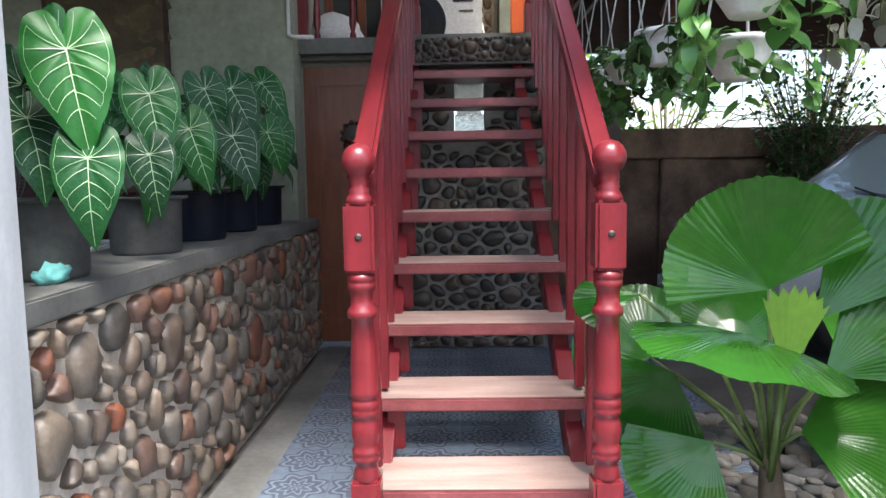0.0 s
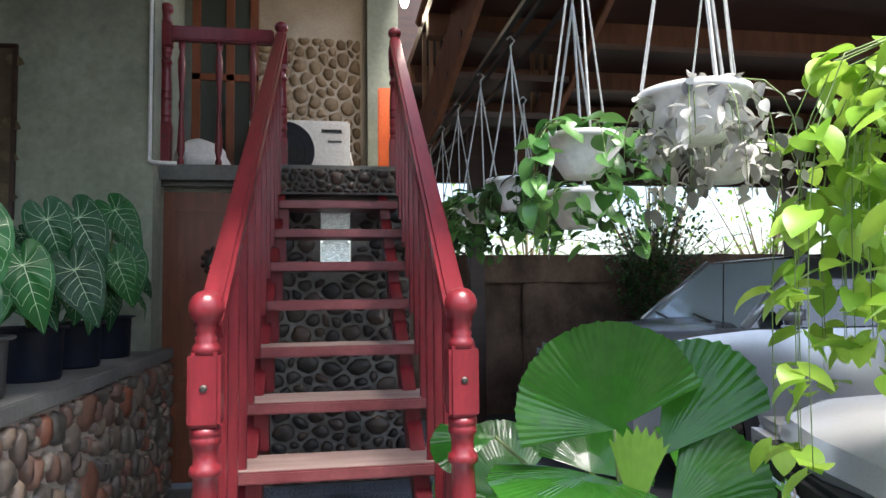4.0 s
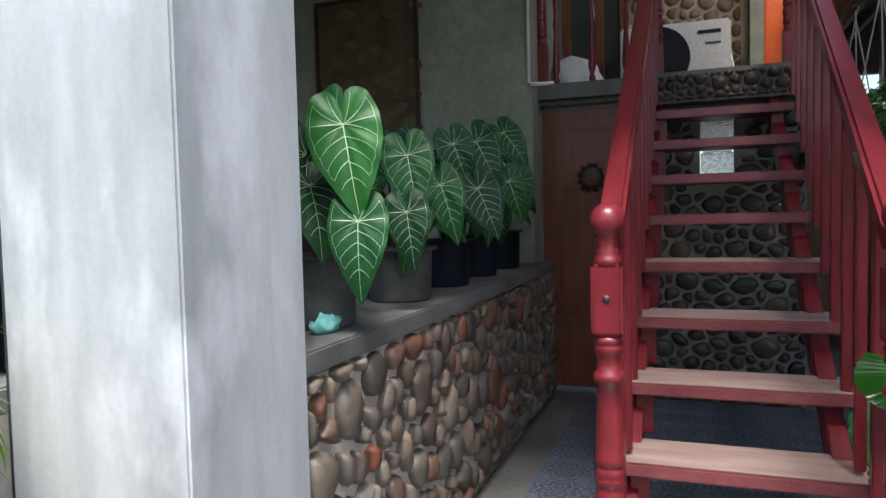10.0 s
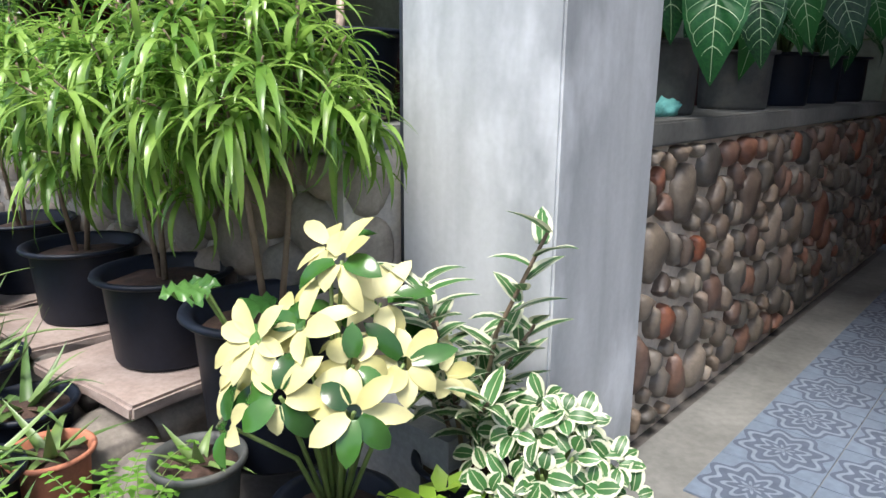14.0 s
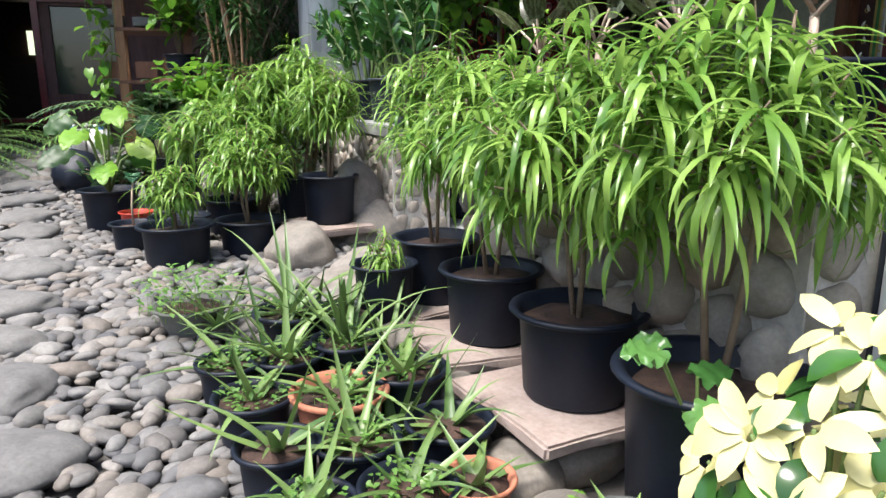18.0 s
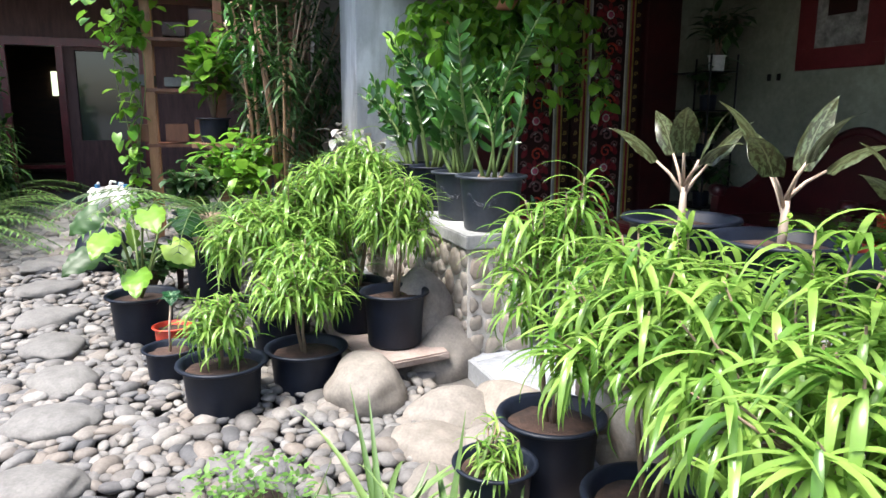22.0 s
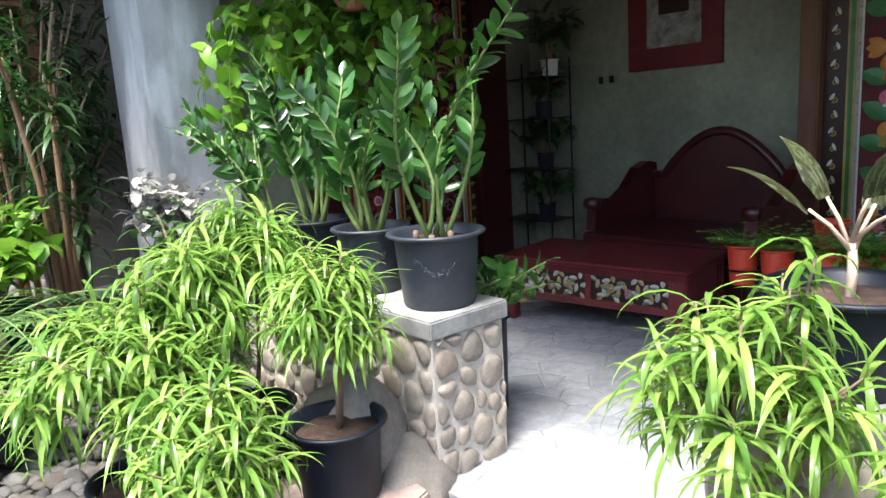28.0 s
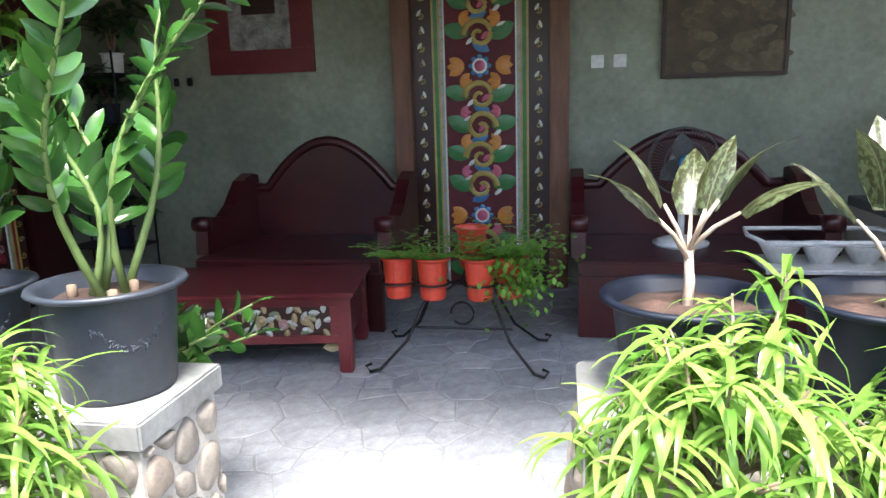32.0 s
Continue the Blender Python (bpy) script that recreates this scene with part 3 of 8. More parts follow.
# ---- setting: ground and floors ----
def ground_z(x, y):
    """The garden rises gently to the far end."""
    return 0.02 + 0.2 * min(1.0, max(0.0, (-x - 1.0) / 3.2)) + 0.15 * min(1.0, max(0.0, (-x - 5.5) / 6.0))


def ground_mesh():
    xs = [-400, -60, -20] + [-14 + 0.5 * i for i in range(45)] + [20, 60, 400]
    ys = [-400, -60, -15] + [-6 + 0.5 * i for i in range(40)] + [20, 60, 400]
    v = [(x, y, ground_z(x, y) - 0.05) for y in ys for x in xs]
    n = len(xs)
    f = [(j * n + i, j * n + i + 1, (j + 1) * n + i + 1, (j + 1) * n + i) for j in range(len(ys) - 1) for i in range(n - 1)]
    return raw("ground", v, f, earth, smooth=True)


tagged(ground_mesh(), "bare grey-brown earth under pebbles and pots", "ground", "", "structure")
FLOOR_T = 0.26
tile_floor = wall("tile_floor", "blue-grey patterned ceramic tile floor under the stairs", ledge_con, ((-0.9, 1.2, -0.06), (1.2, 4.7, -0.006)), category="floor")
terrace = wall("terrace_floor", "grey crazy-paved flagstone terrace floor", joint_mortar, ((-6.98, 0.78, -0.1), (-1.0, 4.6, FLOOR_T - 0.0055)), category="floor")

# ---- setting: walls ----
back_wall = wall("wall_back", "weathered grey-green plaster wall", plaster, ((-7.0, 4.5, 0), (-1.01, 4.72, 4.3)))
left_wall = wall("wall_left", "weathered plaster wall behind carved panels", plaster, ((-7.2, 1.39, 0), (-6.98, 4.72, 3.3)))
lw = wall("wall_ledge", "low wall faced with brown river stones", mortar, ((-1.35, 1.42, -0.05), (-0.95, 4.72, 0.83)))
wall("ledge_cap", "grey concrete coping on the low wall", ledge_con, ((-1.36, 1.42, 0.83), (-0.92, 4.72, 0.895)), bevel=0.006, category="coping")
pw = wall("wall_planter", "low stone-faced planter wall along the garden", white_mortar, ((-3.2, 0.86, -0.05), (-1.42, 1.24, 0.82)))
wall("planter_cap", "pale concrete coping on the planter wall", cap_con, ((-3.21, 0.84, 0.82), (-1.42, 1.25, 0.88)), bevel=0.006, category="coping")
pd = wall("wall_pedestal", "pale stone pedestal beside the terrace opening", white_mortar, ((-6.84, 0.80, -0.05), (-4.2, 1.15, 0.80)))
wall("pedestal_cap", "whitewashed concrete top of the pedestal", cap_con, ((-6.84, 0.78, 0.80), (-4.18, 1.17, 0.87)), bevel=0.006, category="coping")
col = wall("column_near", "smooth grey cement column", concrete, ((-1.38, 1.02, -0.05), (-0.917, 1.45, 3.3)), bevel=0.006, category="column")
wall("column_far", "grey cement column at the terrace corner", concrete, ((-7.5, 0.86, 0), (-6.86, 1.385, 3.3)), bevel=0.006, category="column")
wall("terrace_ceiling", "dark terrace ceiling", dark_wood, ((-7.3, 0.9, 3.3), (-1.14, 4.8, 3.36)), category="ceiling")

# Unseen board, hung low enough to darken the terrace behind it.
wall("terrace_fascia", "unseen dark board added along the terrace front to dim its interior", dark_wood, ((-6.86, 0.9, 2.6), (-1.38, 0.96, 3.3)), category="fascia")

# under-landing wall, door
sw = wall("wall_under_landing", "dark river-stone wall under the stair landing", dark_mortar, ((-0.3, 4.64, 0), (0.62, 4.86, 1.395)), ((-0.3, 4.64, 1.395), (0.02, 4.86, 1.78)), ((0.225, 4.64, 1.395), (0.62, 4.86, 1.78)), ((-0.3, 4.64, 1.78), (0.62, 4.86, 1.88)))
wall("wall_door", "wall above and beside the wooden door", plaster, ((-1.14, 4.82, 1.95), (-0.3, 4.95, 2.0)), ((-1.14, 4.825, 0), (-1.02, 4.95, 2.0)))
lb = wall("landing_slab", "concrete landing with stone-faced edge", ledge_con, ((-1.15, 4.66, 1.99), (-0.3, 7.2, 2.09)), ((-0.245, 4.5, 1.88), (0.66, 7.2, 2.07)), category="landing")
wall("wall_gable", "dark timber gable above the carport", dark_wood, ((0.76, 7.0, 3.0), (9, 7.1, 4.6)))
uw = wall("wall_upper_stone", "tan river-stone wall above the landing", mortar, ((-1.4, 6.9, 2.0), (0.45, 7.1, 4.4)))
wall("wall_upper_side", "plaster wall beside the landing", plaster, ((0.45, 6.6, 2.0), (0.75, 7.1, 4.4)), ((-1.36, 4.72, 2.1), (-1.14, 7.1, 4.3)))
# Ceiling over the landing; its unseen front run is added to darken the stairs.
wall("upper_ceiling", "pale plaster ceiling above the landing, run forward unseen to shade the stairs", plaster, ((-1.4, 1.3, 4.3), (0.75, 7.2, 4.4)), category="ceiling")
# Added out of view: keeps high sky and sun off the stairs.
wall("stair_eave", "unseen dark board added above the stairs to cut skylight", dark_wood, ((-1.38, 1.3, 3.3), (0.75, 1.36, 4.3)), category="fascia")
brown_wall = mottled("weathered_brown_render", (0.10, 0.06, 0.042), (0.30, 0.19, 0.13), 0.9, 2.2, 26, 0.7, stretch=(1.5, 1.5, 1.0), stain=(0.03, 0.03, 0.022))
cw = wall("wall_carport", "dark weathered boundary wall of the carport", brown_wall, ((0.66, 7.0, -0.05), (9, 7.25, 1.6)))
for x_ in (0.75, 2.06, 3.4, 4.74, 6.08, 7.42):
    wall("wall_pier", "brown rendered pier of the carport wall", brown_wall, ((x_, 6.9, -0.05), (x_ + 0.38, 6.998, 1.32)), bevel=0.015, category="pier")
wall("wall_coping", "brown weathered coping band along the carport wall", brown_wall, ((0.66, 6.86, 1.322), (9, 6.996, 1.61)), bevel=0.015, category="coping")
wall("carport_ceiling", "dark timber ceiling over the carport", dark_wood, ((0.7, 1.4, 3.0), (9, 7.4, 3.08)), category="ceiling")
wall("carport_beam", "dark timber beam across the carport ceiling", brown_wood, *[((0.7, y, 2.86), (9, y + 0.1, 3.0)) for y in (2.2, 3.2, 4.2, 5.2, 6.2)], category="beam")

wall("carport_fascia", "dark timber fascia under the carport eave", dark_wood, ((0.7, 7.3, 2.42), (9, 7.38, 3.0)), category="fascia")
wall("column_conduit", "thin grey conduit pipe down the column edge", slate_plastic, ((-1.40, 1.03, -0.02), (-1.382, 1.048, 3.3)), bevel=0.004, category="pipe")

# ---- stairs ----
RISE, GOING, TY = 0.2, 0.278, 2.0


def stairs():
    t = thing("staircase", "red-painted open wooden staircase with turned newels", "stairs", (0.1, 0, 0))
    for i in range(1, 10):
        y = TY + (i - 1) * GOING
        part("tread", boxes(((-0.375 + 0.006 * i, y, RISE * i - 0.045), (0.40, y + 0.27, RISE * i)), bevel=0.006), old_tread, t)
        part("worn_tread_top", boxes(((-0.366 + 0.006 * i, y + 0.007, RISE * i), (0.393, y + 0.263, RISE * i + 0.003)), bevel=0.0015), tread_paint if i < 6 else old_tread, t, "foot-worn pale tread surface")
        for s in (-1, 1):
            part("tread_block", boxes(((s * 0.31 - 0.03 + 0.015, y + 0.06, RISE * (i - 1) + 0.0), (s * 0.31 + 0.03 + 0.015, y + 0.11, RISE * i - 0.045)), bevel=0.004), red_paint, t)
    ang = math.atan2(RISE, GOING)
    ln = math.hypot(RISE, GOING) * 9.6
    for s in (-1, 1):
        m = Matrix.Translation((s * 0.33, TY - 0.05, -0.02)) @ Matrix.Rotation(ang, 4, "X")
        bm = bmesh.new()
        box(bm, (-0.03, 0, -0.1), (0.03, ln, 0.03), 0.004, m)
        part("stringer", bm, red_paint, t)
    for s, nm in ((-1, -0.335), (1, 0.335)):
        low_post = newel(t, (nm, 1.84, 0), 1.25)
        bolt = part("bolt", lathe([(0, 0), (0.010, 0), (0.010, 0.004), (0.005, 0.007), (0, 0.007)], 10), steel, low_post)
        bolt.matrix_local = pose(0, -0.040, 1.0, 90, 0, 0)
        newel(t, (nm * 1.13 + 0.045, 4.6, 2.0), 1.05)
        a, b = Vector((nm, 1.86, 1.13)), Vector((nm * 1.13 + 0.045, 4.6, 2.95))
        d = b - a
        m = Matrix.Translation(a) @ d.to_track_quat("Y", "Z").to_matrix().to_4x4()
        bm = bmesh.new()
        box(bm, (-0.035, 0, -0.03), (0.035, d.length, 0.035), 0.012, m)
        part("handrail", bm, red_paint, t, "smooth red handrail")
        for k in range(1, 11):
            p = a.lerp(b, k / 11)
            foot = RISE + max(0, (p.y - TY)) * RISE / GOING
            part("baluster", boxes(((p.x - 0.016, p.y - 0.016, foot - 0.04), (p.x + 0.016, p.y + 0.016, p.z - 0.02)), bevel=0.004), red_paint, t)
    return t


def newel(parent, at, h, label="turned red newel post with ball finial"):
    """Square blocks joined by turnings, with a ball on top."""
    s = h / 1.25
    post = part("newel", boxes(((-0.041, -0.041, 0.9 * s), (0.041, 0.041, 1.09 * s)), bevel=0.009), red_paint, parent, label)
    post.location = at
    part("foot_block", boxes(((-0.041, -0.041, -0.02), (0.041, 0.041, 0.32 * s)), bevel=0.008), red_paint, post)
    lag = part("lag_bolt", lathe([(0, 0), (0.008, 0), (0.008, 0.003), (0, 0.005)], 8), steel, post)
    lag.matrix_local = pose(0, -0.0405, 0.21 * s, 90, 0, 0)
    prof = [(0.0, 0.30), (0.040, 0.315), (0.044, 0.325), (0.037, 0.35), (0.035, 0.368), (0.043, 0.372), (0.044, 0.384), (0.041, 0.388), (0.043, 0.392), (0.043, 0.405), (0.037, 0.412), (0.041, 0.43), (0.045, 0.455), (0.041, 0.48), (0.036, 0.495), (0.042, 0.50), (0.044, 0.515), (0.041, 0.52), (0.044, 0.525), (0.042, 0.543), (0.037, 0.55), (0.044, 0.556), (0.044, 0.572), (0.042, 0.58), (0.042, 0.62), (0.038, 0.70), (0.034, 0.77), (0.044, 0.777), (0.046, 0.788), (0.044, 0.799), (0.035, 0.806), (0.034, 0.83), (0.037, 0.85), (0.043, 0.857), (0.043, 0.872), (0.040, 0.876), (0.044, 0.88), (0.044, 0.895), (0.0, 0.91)]
    part("turning", lathe([(r * 0.9, z * s) for r, z in prof], 24), red_paint, post, smooth=True)
    top = [(0.0, 1.08), (0.04, 1.085), (0.034, 1.105), (0.026, 1.115), (0.03, 1.125), (0.022, 1.135), (0.028, 1.145)] + [(0.046 * math.sin(q), 1.202 - 0.048 * math.cos(q)) for q in (0.6, 1.0, 1.4, 1.8, 2.2, 2.6)] + [(0.0, 1.25)]
    part("finial", lathe([(r, z * s) for r, z in top], 24), red_paint, post, "round ball finial", True)
    return post


stairs()

# ---- stairs surroundings: door, landing, upper wall ----
def door():
    t = thing("door", "brown panelled wooden door with a carved mask knocker", "door", (-0.66, 4.83, 0), kind="structure")
    part("leaf", boxes(((-0.36, 0, 0.0), (0.36, 0.04, 1.93)), bevel=0.004), door_wood, t)
    for z0, z1 in ((0.12, 0.52), (0.6, 1.22), (1.3, 1.85)):
        for lo, hi in (((-0.30, -0.012, z0), (0.30, 0.002, z0 + 0.05)), ((-0.30, -0.012, z1 - 0.05), (0.30, 0.002, z1)), ((-0.30, -0.012, z0 + 0.05), (-0.25, 0.002, z1 - 0.05)), ((0.25, -0.012, z0 + 0.05), (0.30, 0.002, z1 - 0.05))):
            part("moulding", boxes((lo, hi), bevel=0.004), door_wood, t)
        part("panel", boxes(((-0.22, -0.008, z0 + 0.08), (0.22, 0.002, z1 - 0.08)), bevel=0.006), door_wood, t)
    bm = bmesh.new()
    bmesh.ops.create_uvsphere(bm, u_segments=16, v_segments=10, radius=0.07, matrix=Matrix.Diagonal((1, 0.35, 1.1, 1)))
    mask = part("door_ornament", bm, dark_stone, t, "dark round carved ornament", True)
    mask.location = (-0.02, -0.02, 1.46)
    for k in range(11):
        a = k * math.tau / 11
        knob = bmesh.new()
        bmesh.ops.create_icosphere(knob, subdivisions=1, radius=0.02, matrix=Matrix.Diagonal((1, 0.6, 1, 1)))
        part("wreath_knob", knob, dark_wood, mask, smooth=True).location = (0.078 * math.cos(a), -0.004, 0.085 * math.sin(a))
    bm = tube([(-0.03, -0.02, 0), (0, -0.03, -0.012), (0.03, -0.02, 0)], 0.01, 6)
    part("ornament_band", bm, red_plastic, mask, "small red band", True).location = (0, -0.012, -0.035)
    return t


door()
wall("door_frame", "grey concrete door frame", ledge_con, ((-1.16, 4.74, -0.02), (-1.04, 4.82, 1.96)), ((-1.16, 4.74, 1.96), (-0.28, 4.82, 2.0)), bevel=0.004, category="door frame")
wall("corner_pipe", "white plastic pipe down the wall corner", white_plastic, ((-1.035, 4.46, 2.06), (-1.015, 4.485, 4.2)), bevel=0.008, category="pipe")
part_pipe = part("pipe_elbow", tube([(-1.025, 4.47, 2.07), (-0.99, 4.45, 2.058), (-0.86, 4.45, 2.055)], 0.014, 8), white_plastic, None, smooth=True)
tagged(part_pipe, "white plastic pipe end on the landing edge", "pipe", "", "structure")

for x0, z0 in ((0.03, 1.60), (0.03, 1.40)):
    t = thing("glass_block", "pale patterned glass block set in the stone wall", "glass block", (x0 + 0.09, 4.61, z0), group="glass blocks")
    m_, nt_, b_ = (MATS.get("patterned_glass"), None, None) if "patterned_glass" in MATS else material("patterned_glass", 0.1, 0.0, 0.5)
    if nt_:
        w_ = tex(nt_, "noise", 40, 2, stretch=(1, 1, 2.5))
        nt_.links.new(ramp(nt_, w_.outputs[0], [(0.35, (0.25, 0.3, 0.31)), (0.6, (0.97, 0.98, 0.98))]), b_.inputs["Base Color"])
        bump(nt_, b_, w_.outputs[0], 0.9, 0.02)
        b_.inputs["Transmission Weight"].default_value = 0.95
        b_.inputs["IOR"].default_value = 1.15
    part("block", boxes(((-0.095, 0.0, 0), (0.095, 0.2, 0.185)), bevel=0.012), m_, t).visible_shadow = False


def ac_unit():
    t = thing("air_conditioner", "white air conditioner outdoor unit with a black fan grille", "air conditioner", (-0.15, 5.6, 2.10))
    part("casing", boxes(((-0.4, 0, 0), (0.4, 0.28, 0.54)), bevel=0.015), white_plastic, t)
    part("fan_recess", lathe([(0, -0.006), (0.235, -0.006), (0.245, 0.004), (0, 0.004)], 40, pose(-0.13, -0.002, 0.28, 90, 0, 0)), black_plastic, t)
    g = bmesh.new()
    for k in range(4):
        r = 0.06 + 0.055 * k
        tube([(-0.13 + r * math.cos(a / 16 * math.pi), -0.014, 0.28 + r * math.sin(a / 16 * math.pi)) for a in range(33)], 0.0025, 4, g)
    part("grille", g, iron, t)
    part("hub", lathe([(0, 0), (0.035, 0), (0.03, 0.012), (0, 0.014)], 20, pose(-0.13, -0.008, 0.28, 90, 0, 0)), grey_plastic, t, smooth=True)
    for k in range(3):
        fb = part("fan_blade", boxes(((-0.05, 0.03, -0.002), (0.06, 0.2, 0.002)), bevel=0.0015), iron, t)
        fb.matrix_local = pose(-0.13, -0.011, 0.28, 90, 0, 0) @ pose(0, 0, 0, 0, 0, k * 120 + 20)
    part("label_plate", boxes(((0.17, -0.006, 0.44), (0.33, 0.001, 0.465))), iron, t, "small dark maker's plate")
    part("label_strip", boxes(((0.22, -0.005, 0.36), (0.33, 0.001, 0.375))), grey_plastic, t, "small grey label strip")
    for x in (-0.3, 0.3):
        part("foot", boxes(((x - 0.03, 0.02, -0.03), (x + 0.03, 0.26, 0.0)), bevel=0.004), iron, t)
    part("cable", tube([(0.4, 0.1, 0.3), (0.43, 0.1, 0.15), (0.44, 0.12, -0.02)], 0.008, 6), white_plastic, t, "white cable", True)
    return t


ac_unit()


def turned(h, r=0.022, seg=14):
    p = [(0, 0), (r, 0), (r, 0.04), (r * 0.6, 0.06), (r * 1.15, 0.12), (r * 1.1, 0.2), (r * 0.55, 0.42), (r * 0.9, 0.48), (r * 0.55, 0.54), (r * 1.1, 0.76), (r * 1.15, 0.84), (r * 0.6, 0.92), (r, 0.95), (r, 1.0), (0, 1.0)]
    return lathe([(a, b * h) for a, b in p], seg)


def landing_rail():
    t = thing("landing_railing", "dark red turned wooden railing along the landing", "railing", (-0.99, 4.72, 2.09))
    part("rail", boxes(((0, -0.03, 0.84), (0.70, 0.03, 0.94)), bevel=0.01), red_paint, t)
    newel(t, (0, 0, 0), 1.1, "turned post with ball finial")
    for k, x in enumerate((0.1, 0.34, 0.56)):
        b = part("baluster", turned(0.84), red_paint, t, smooth=True)
        b.location = (x, 0, 0)
    return t


landing_rail()
t = thing("upper_window", "tall window with dark wooden frame beside the landing", "window", (-0.95, 6.0, 2.06), kind="structure")
for x in (-0.12, 0.16, 0.36):
    part("window_frame", boxes(((x, 0, 0), (x + 0.07, 0.06, 2.2)), bevel=0.004), door_wood, t)
part("window_frame", boxes(((-0.12, 0, 1.0), (0.43, 0.05, 1.06)), bevel=0.004), door_wood, t)
gm, gnt, gb = material("window_glass", 0.05, 0.0, 0.8)
gb.inputs["Base Color"].default_value = (0.05, 0.06, 0.055, 1)
part("pane", boxes(((-0.05, 0.02, 0.02), (0.16, 0.03, 2.2))), gm, t)
part("pane", boxes(((0.23, 0.02, 0.02), (0.36, 0.03, 2.2))), gm, t)
bm = bmesh.new()
bmesh.ops.create_icosphere(bm, subdivisions=3, radius=0.2)
for v in bm.verts:
    v.co *= 1 + 0.35 * noise.noise(v.co * 6)
    v.co.z = max(v.co.z * 0.9, -0.05)
cl = part("crumpled_cloth", bm, white_plastic, None, smooth=True)
cl.location = (-0.78, 5.0, 2.14)
tagged(cl, "crumpled white cloth heap on the landing floor", "cloth")
og = thing("orange_board", "upright orange board leaning on the upper wall", "board", (0.56, 5.9, 2.07))
part("board", boxes(((-0.06, 0, 0), (0.12, 0.05, 0.95)), bevel=0.01), mottled("orange_paint", (0.6, 0.09, 0.01), (0.75, 0.13, 0.02), 0.5), og)
hs = thing("garden_hose_bend", "bent yellow bamboo pole against the stone wall", "pole", (-0.5, 6.2, 2.06))
part("pole", tube([(0, 0, 0.9), (0.03, 0, 1.0), (0.08, 0, 0.85), (0.1, 0, 0.4), (0.18, 0, 0)], 0.014, 8), pale_wood, hs, smooth=True)
lampm, lnt, lbb = material("lamp_bulb", 0.3)
lbb.inputs["Emission Color"].default_value = (1, 0.9, 0.75, 1)
lbb.inputs["Emission Strength"].default_value = 12.0
bl = thing("wall_lamp", "small lit bulb lamp on the upper wall", "lamp", (0.66, 5.2, 3.45))
part("bulb", lathe([(0, 0), (0.02, 0.005), (0.035, 0.05), (0.03, 0.09), (0.012, 0.12), (0, 0.125)], 16), lampm, bl, "lit warm white bulb", True)
part("socket", lathe([(0.02, 0.12), (0.022, 0.17), (0, 0.175)], 12), white_plastic, bl, smooth=True)
part("bracket", tube([(0, 0, 0.17), (0, 0.08, 0.25), (0, 0.3, 0.26)], 0.01, 6), iron, bl)
bp = bpy.data.lights.new("upper_lamp", "POINT")
bp.energy = 5
bp.color = (1, 0.82, 0.6)
bp.shadow_soft_size = 0.05
new("upper_lamp", bp).location = (0.60, 5.12, 3.36)


def upper_flight():
    t = thing("upper_staircase", "brown wooden upper stair flight with slatted balustrade", "stairs", (0.72, 4.55, 2.3))
    a, b = Vector((0, 0, 0)), Vector((0.5, -1.7, 1.75))
    for off in (0.0, 0.8):
        o = Vector((off, off * 0.15, 0))
        d = b - a
        m = Matrix.Translation(a + o) @ d.to_track_quat("Y", "Z").to_matrix().to_4x4()
        bm = bmesh.new()
        box(bm, (-0.025, -0.2, -0.13), (0.025, d.length, 0.13), 0.006, m)
        part("stringer", bm, brown_wood, t)
        m2 = Matrix.Translation(a + o + Vector((0, 0, 0.85))) @ d.to_track_quat("Y", "Z").to_matrix().to_4x4()
        bm = bmesh.new()
        box(bm, (-0.03, -0.1, -0.03), (0.03, d.length, 0.03), 0.008, m2)
        part("handrail", bm, brown_wood, t)
        for k in range(16):
            p = a.lerp(b, k / 16) + o
            part("baluster", boxes(((p.x - 0.012, p.y - 0.02, p.z + 0.1), (p.x + 0.012, p.y + 0.02, p.z + 0.83))), pale_wood, t)
    for k in range(9):
        p = a.lerp(b, (k + 0.5) / 9)
        part("tread", boxes(((p.x, p.y - 0.12, p.z - 0.02), (p.x + 0.8, p.y + 0.12, p.z + 0.02))), dark_wood, t)
    return t


upper_flight()

# ---- plants on the ledge ----
def heart_mesh(name, length, width, lobe, curl, seed, wave=0.012):
    """A broad heart-shaped blade, tip along +y, with UV across and along."""
    rnd = random.Random(seed)
    nu, nv = 8, 10
    v, uv, f = [], [], []
    for j in range(nv + 1):
        t = j / nv
        w = width * 0.5 * (0.62 + 1.7 * t - 1.0 * t * t if t < 0.3 else 1.04 * (1 - ((t - 0.3) / 0.7) ** 1.7) ** 0.9)
        for i in range(nu + 1):
            u = i / nu * 2 - 1
            x = u * w
            y = length * t - lobe * abs(u) ** 1.3 * (1 - t) ** 2.5
            z = -curl * length * (t - 0.3) ** 2 * 0.8 + 0.28 * abs(x) - 0.9 * x * x / width + wave * math.sin(t * 22 + abs(u) * 3) * abs(u)
            v.append((x, y, z + rnd.uniform(-0.001, 0.001)))
            uv.append((0.5 + u * 0.5, t))
    for j in range(nv):
        for i in range(nu):
            a = j * (nu + 1) + i
            f.append((a, a + 1, a + nu + 2, a + nu + 1))
    me = bpy.data.meshes.new(name)
    me.from_pydata(v, [], f)
    me.polygons.foreach_set("use_smooth", [True] * len(f))
    lay = me.uv_layers.new()
    lay.data.foreach_set("uv", [c for q in f for k in q for c in uv[k]])
    return me


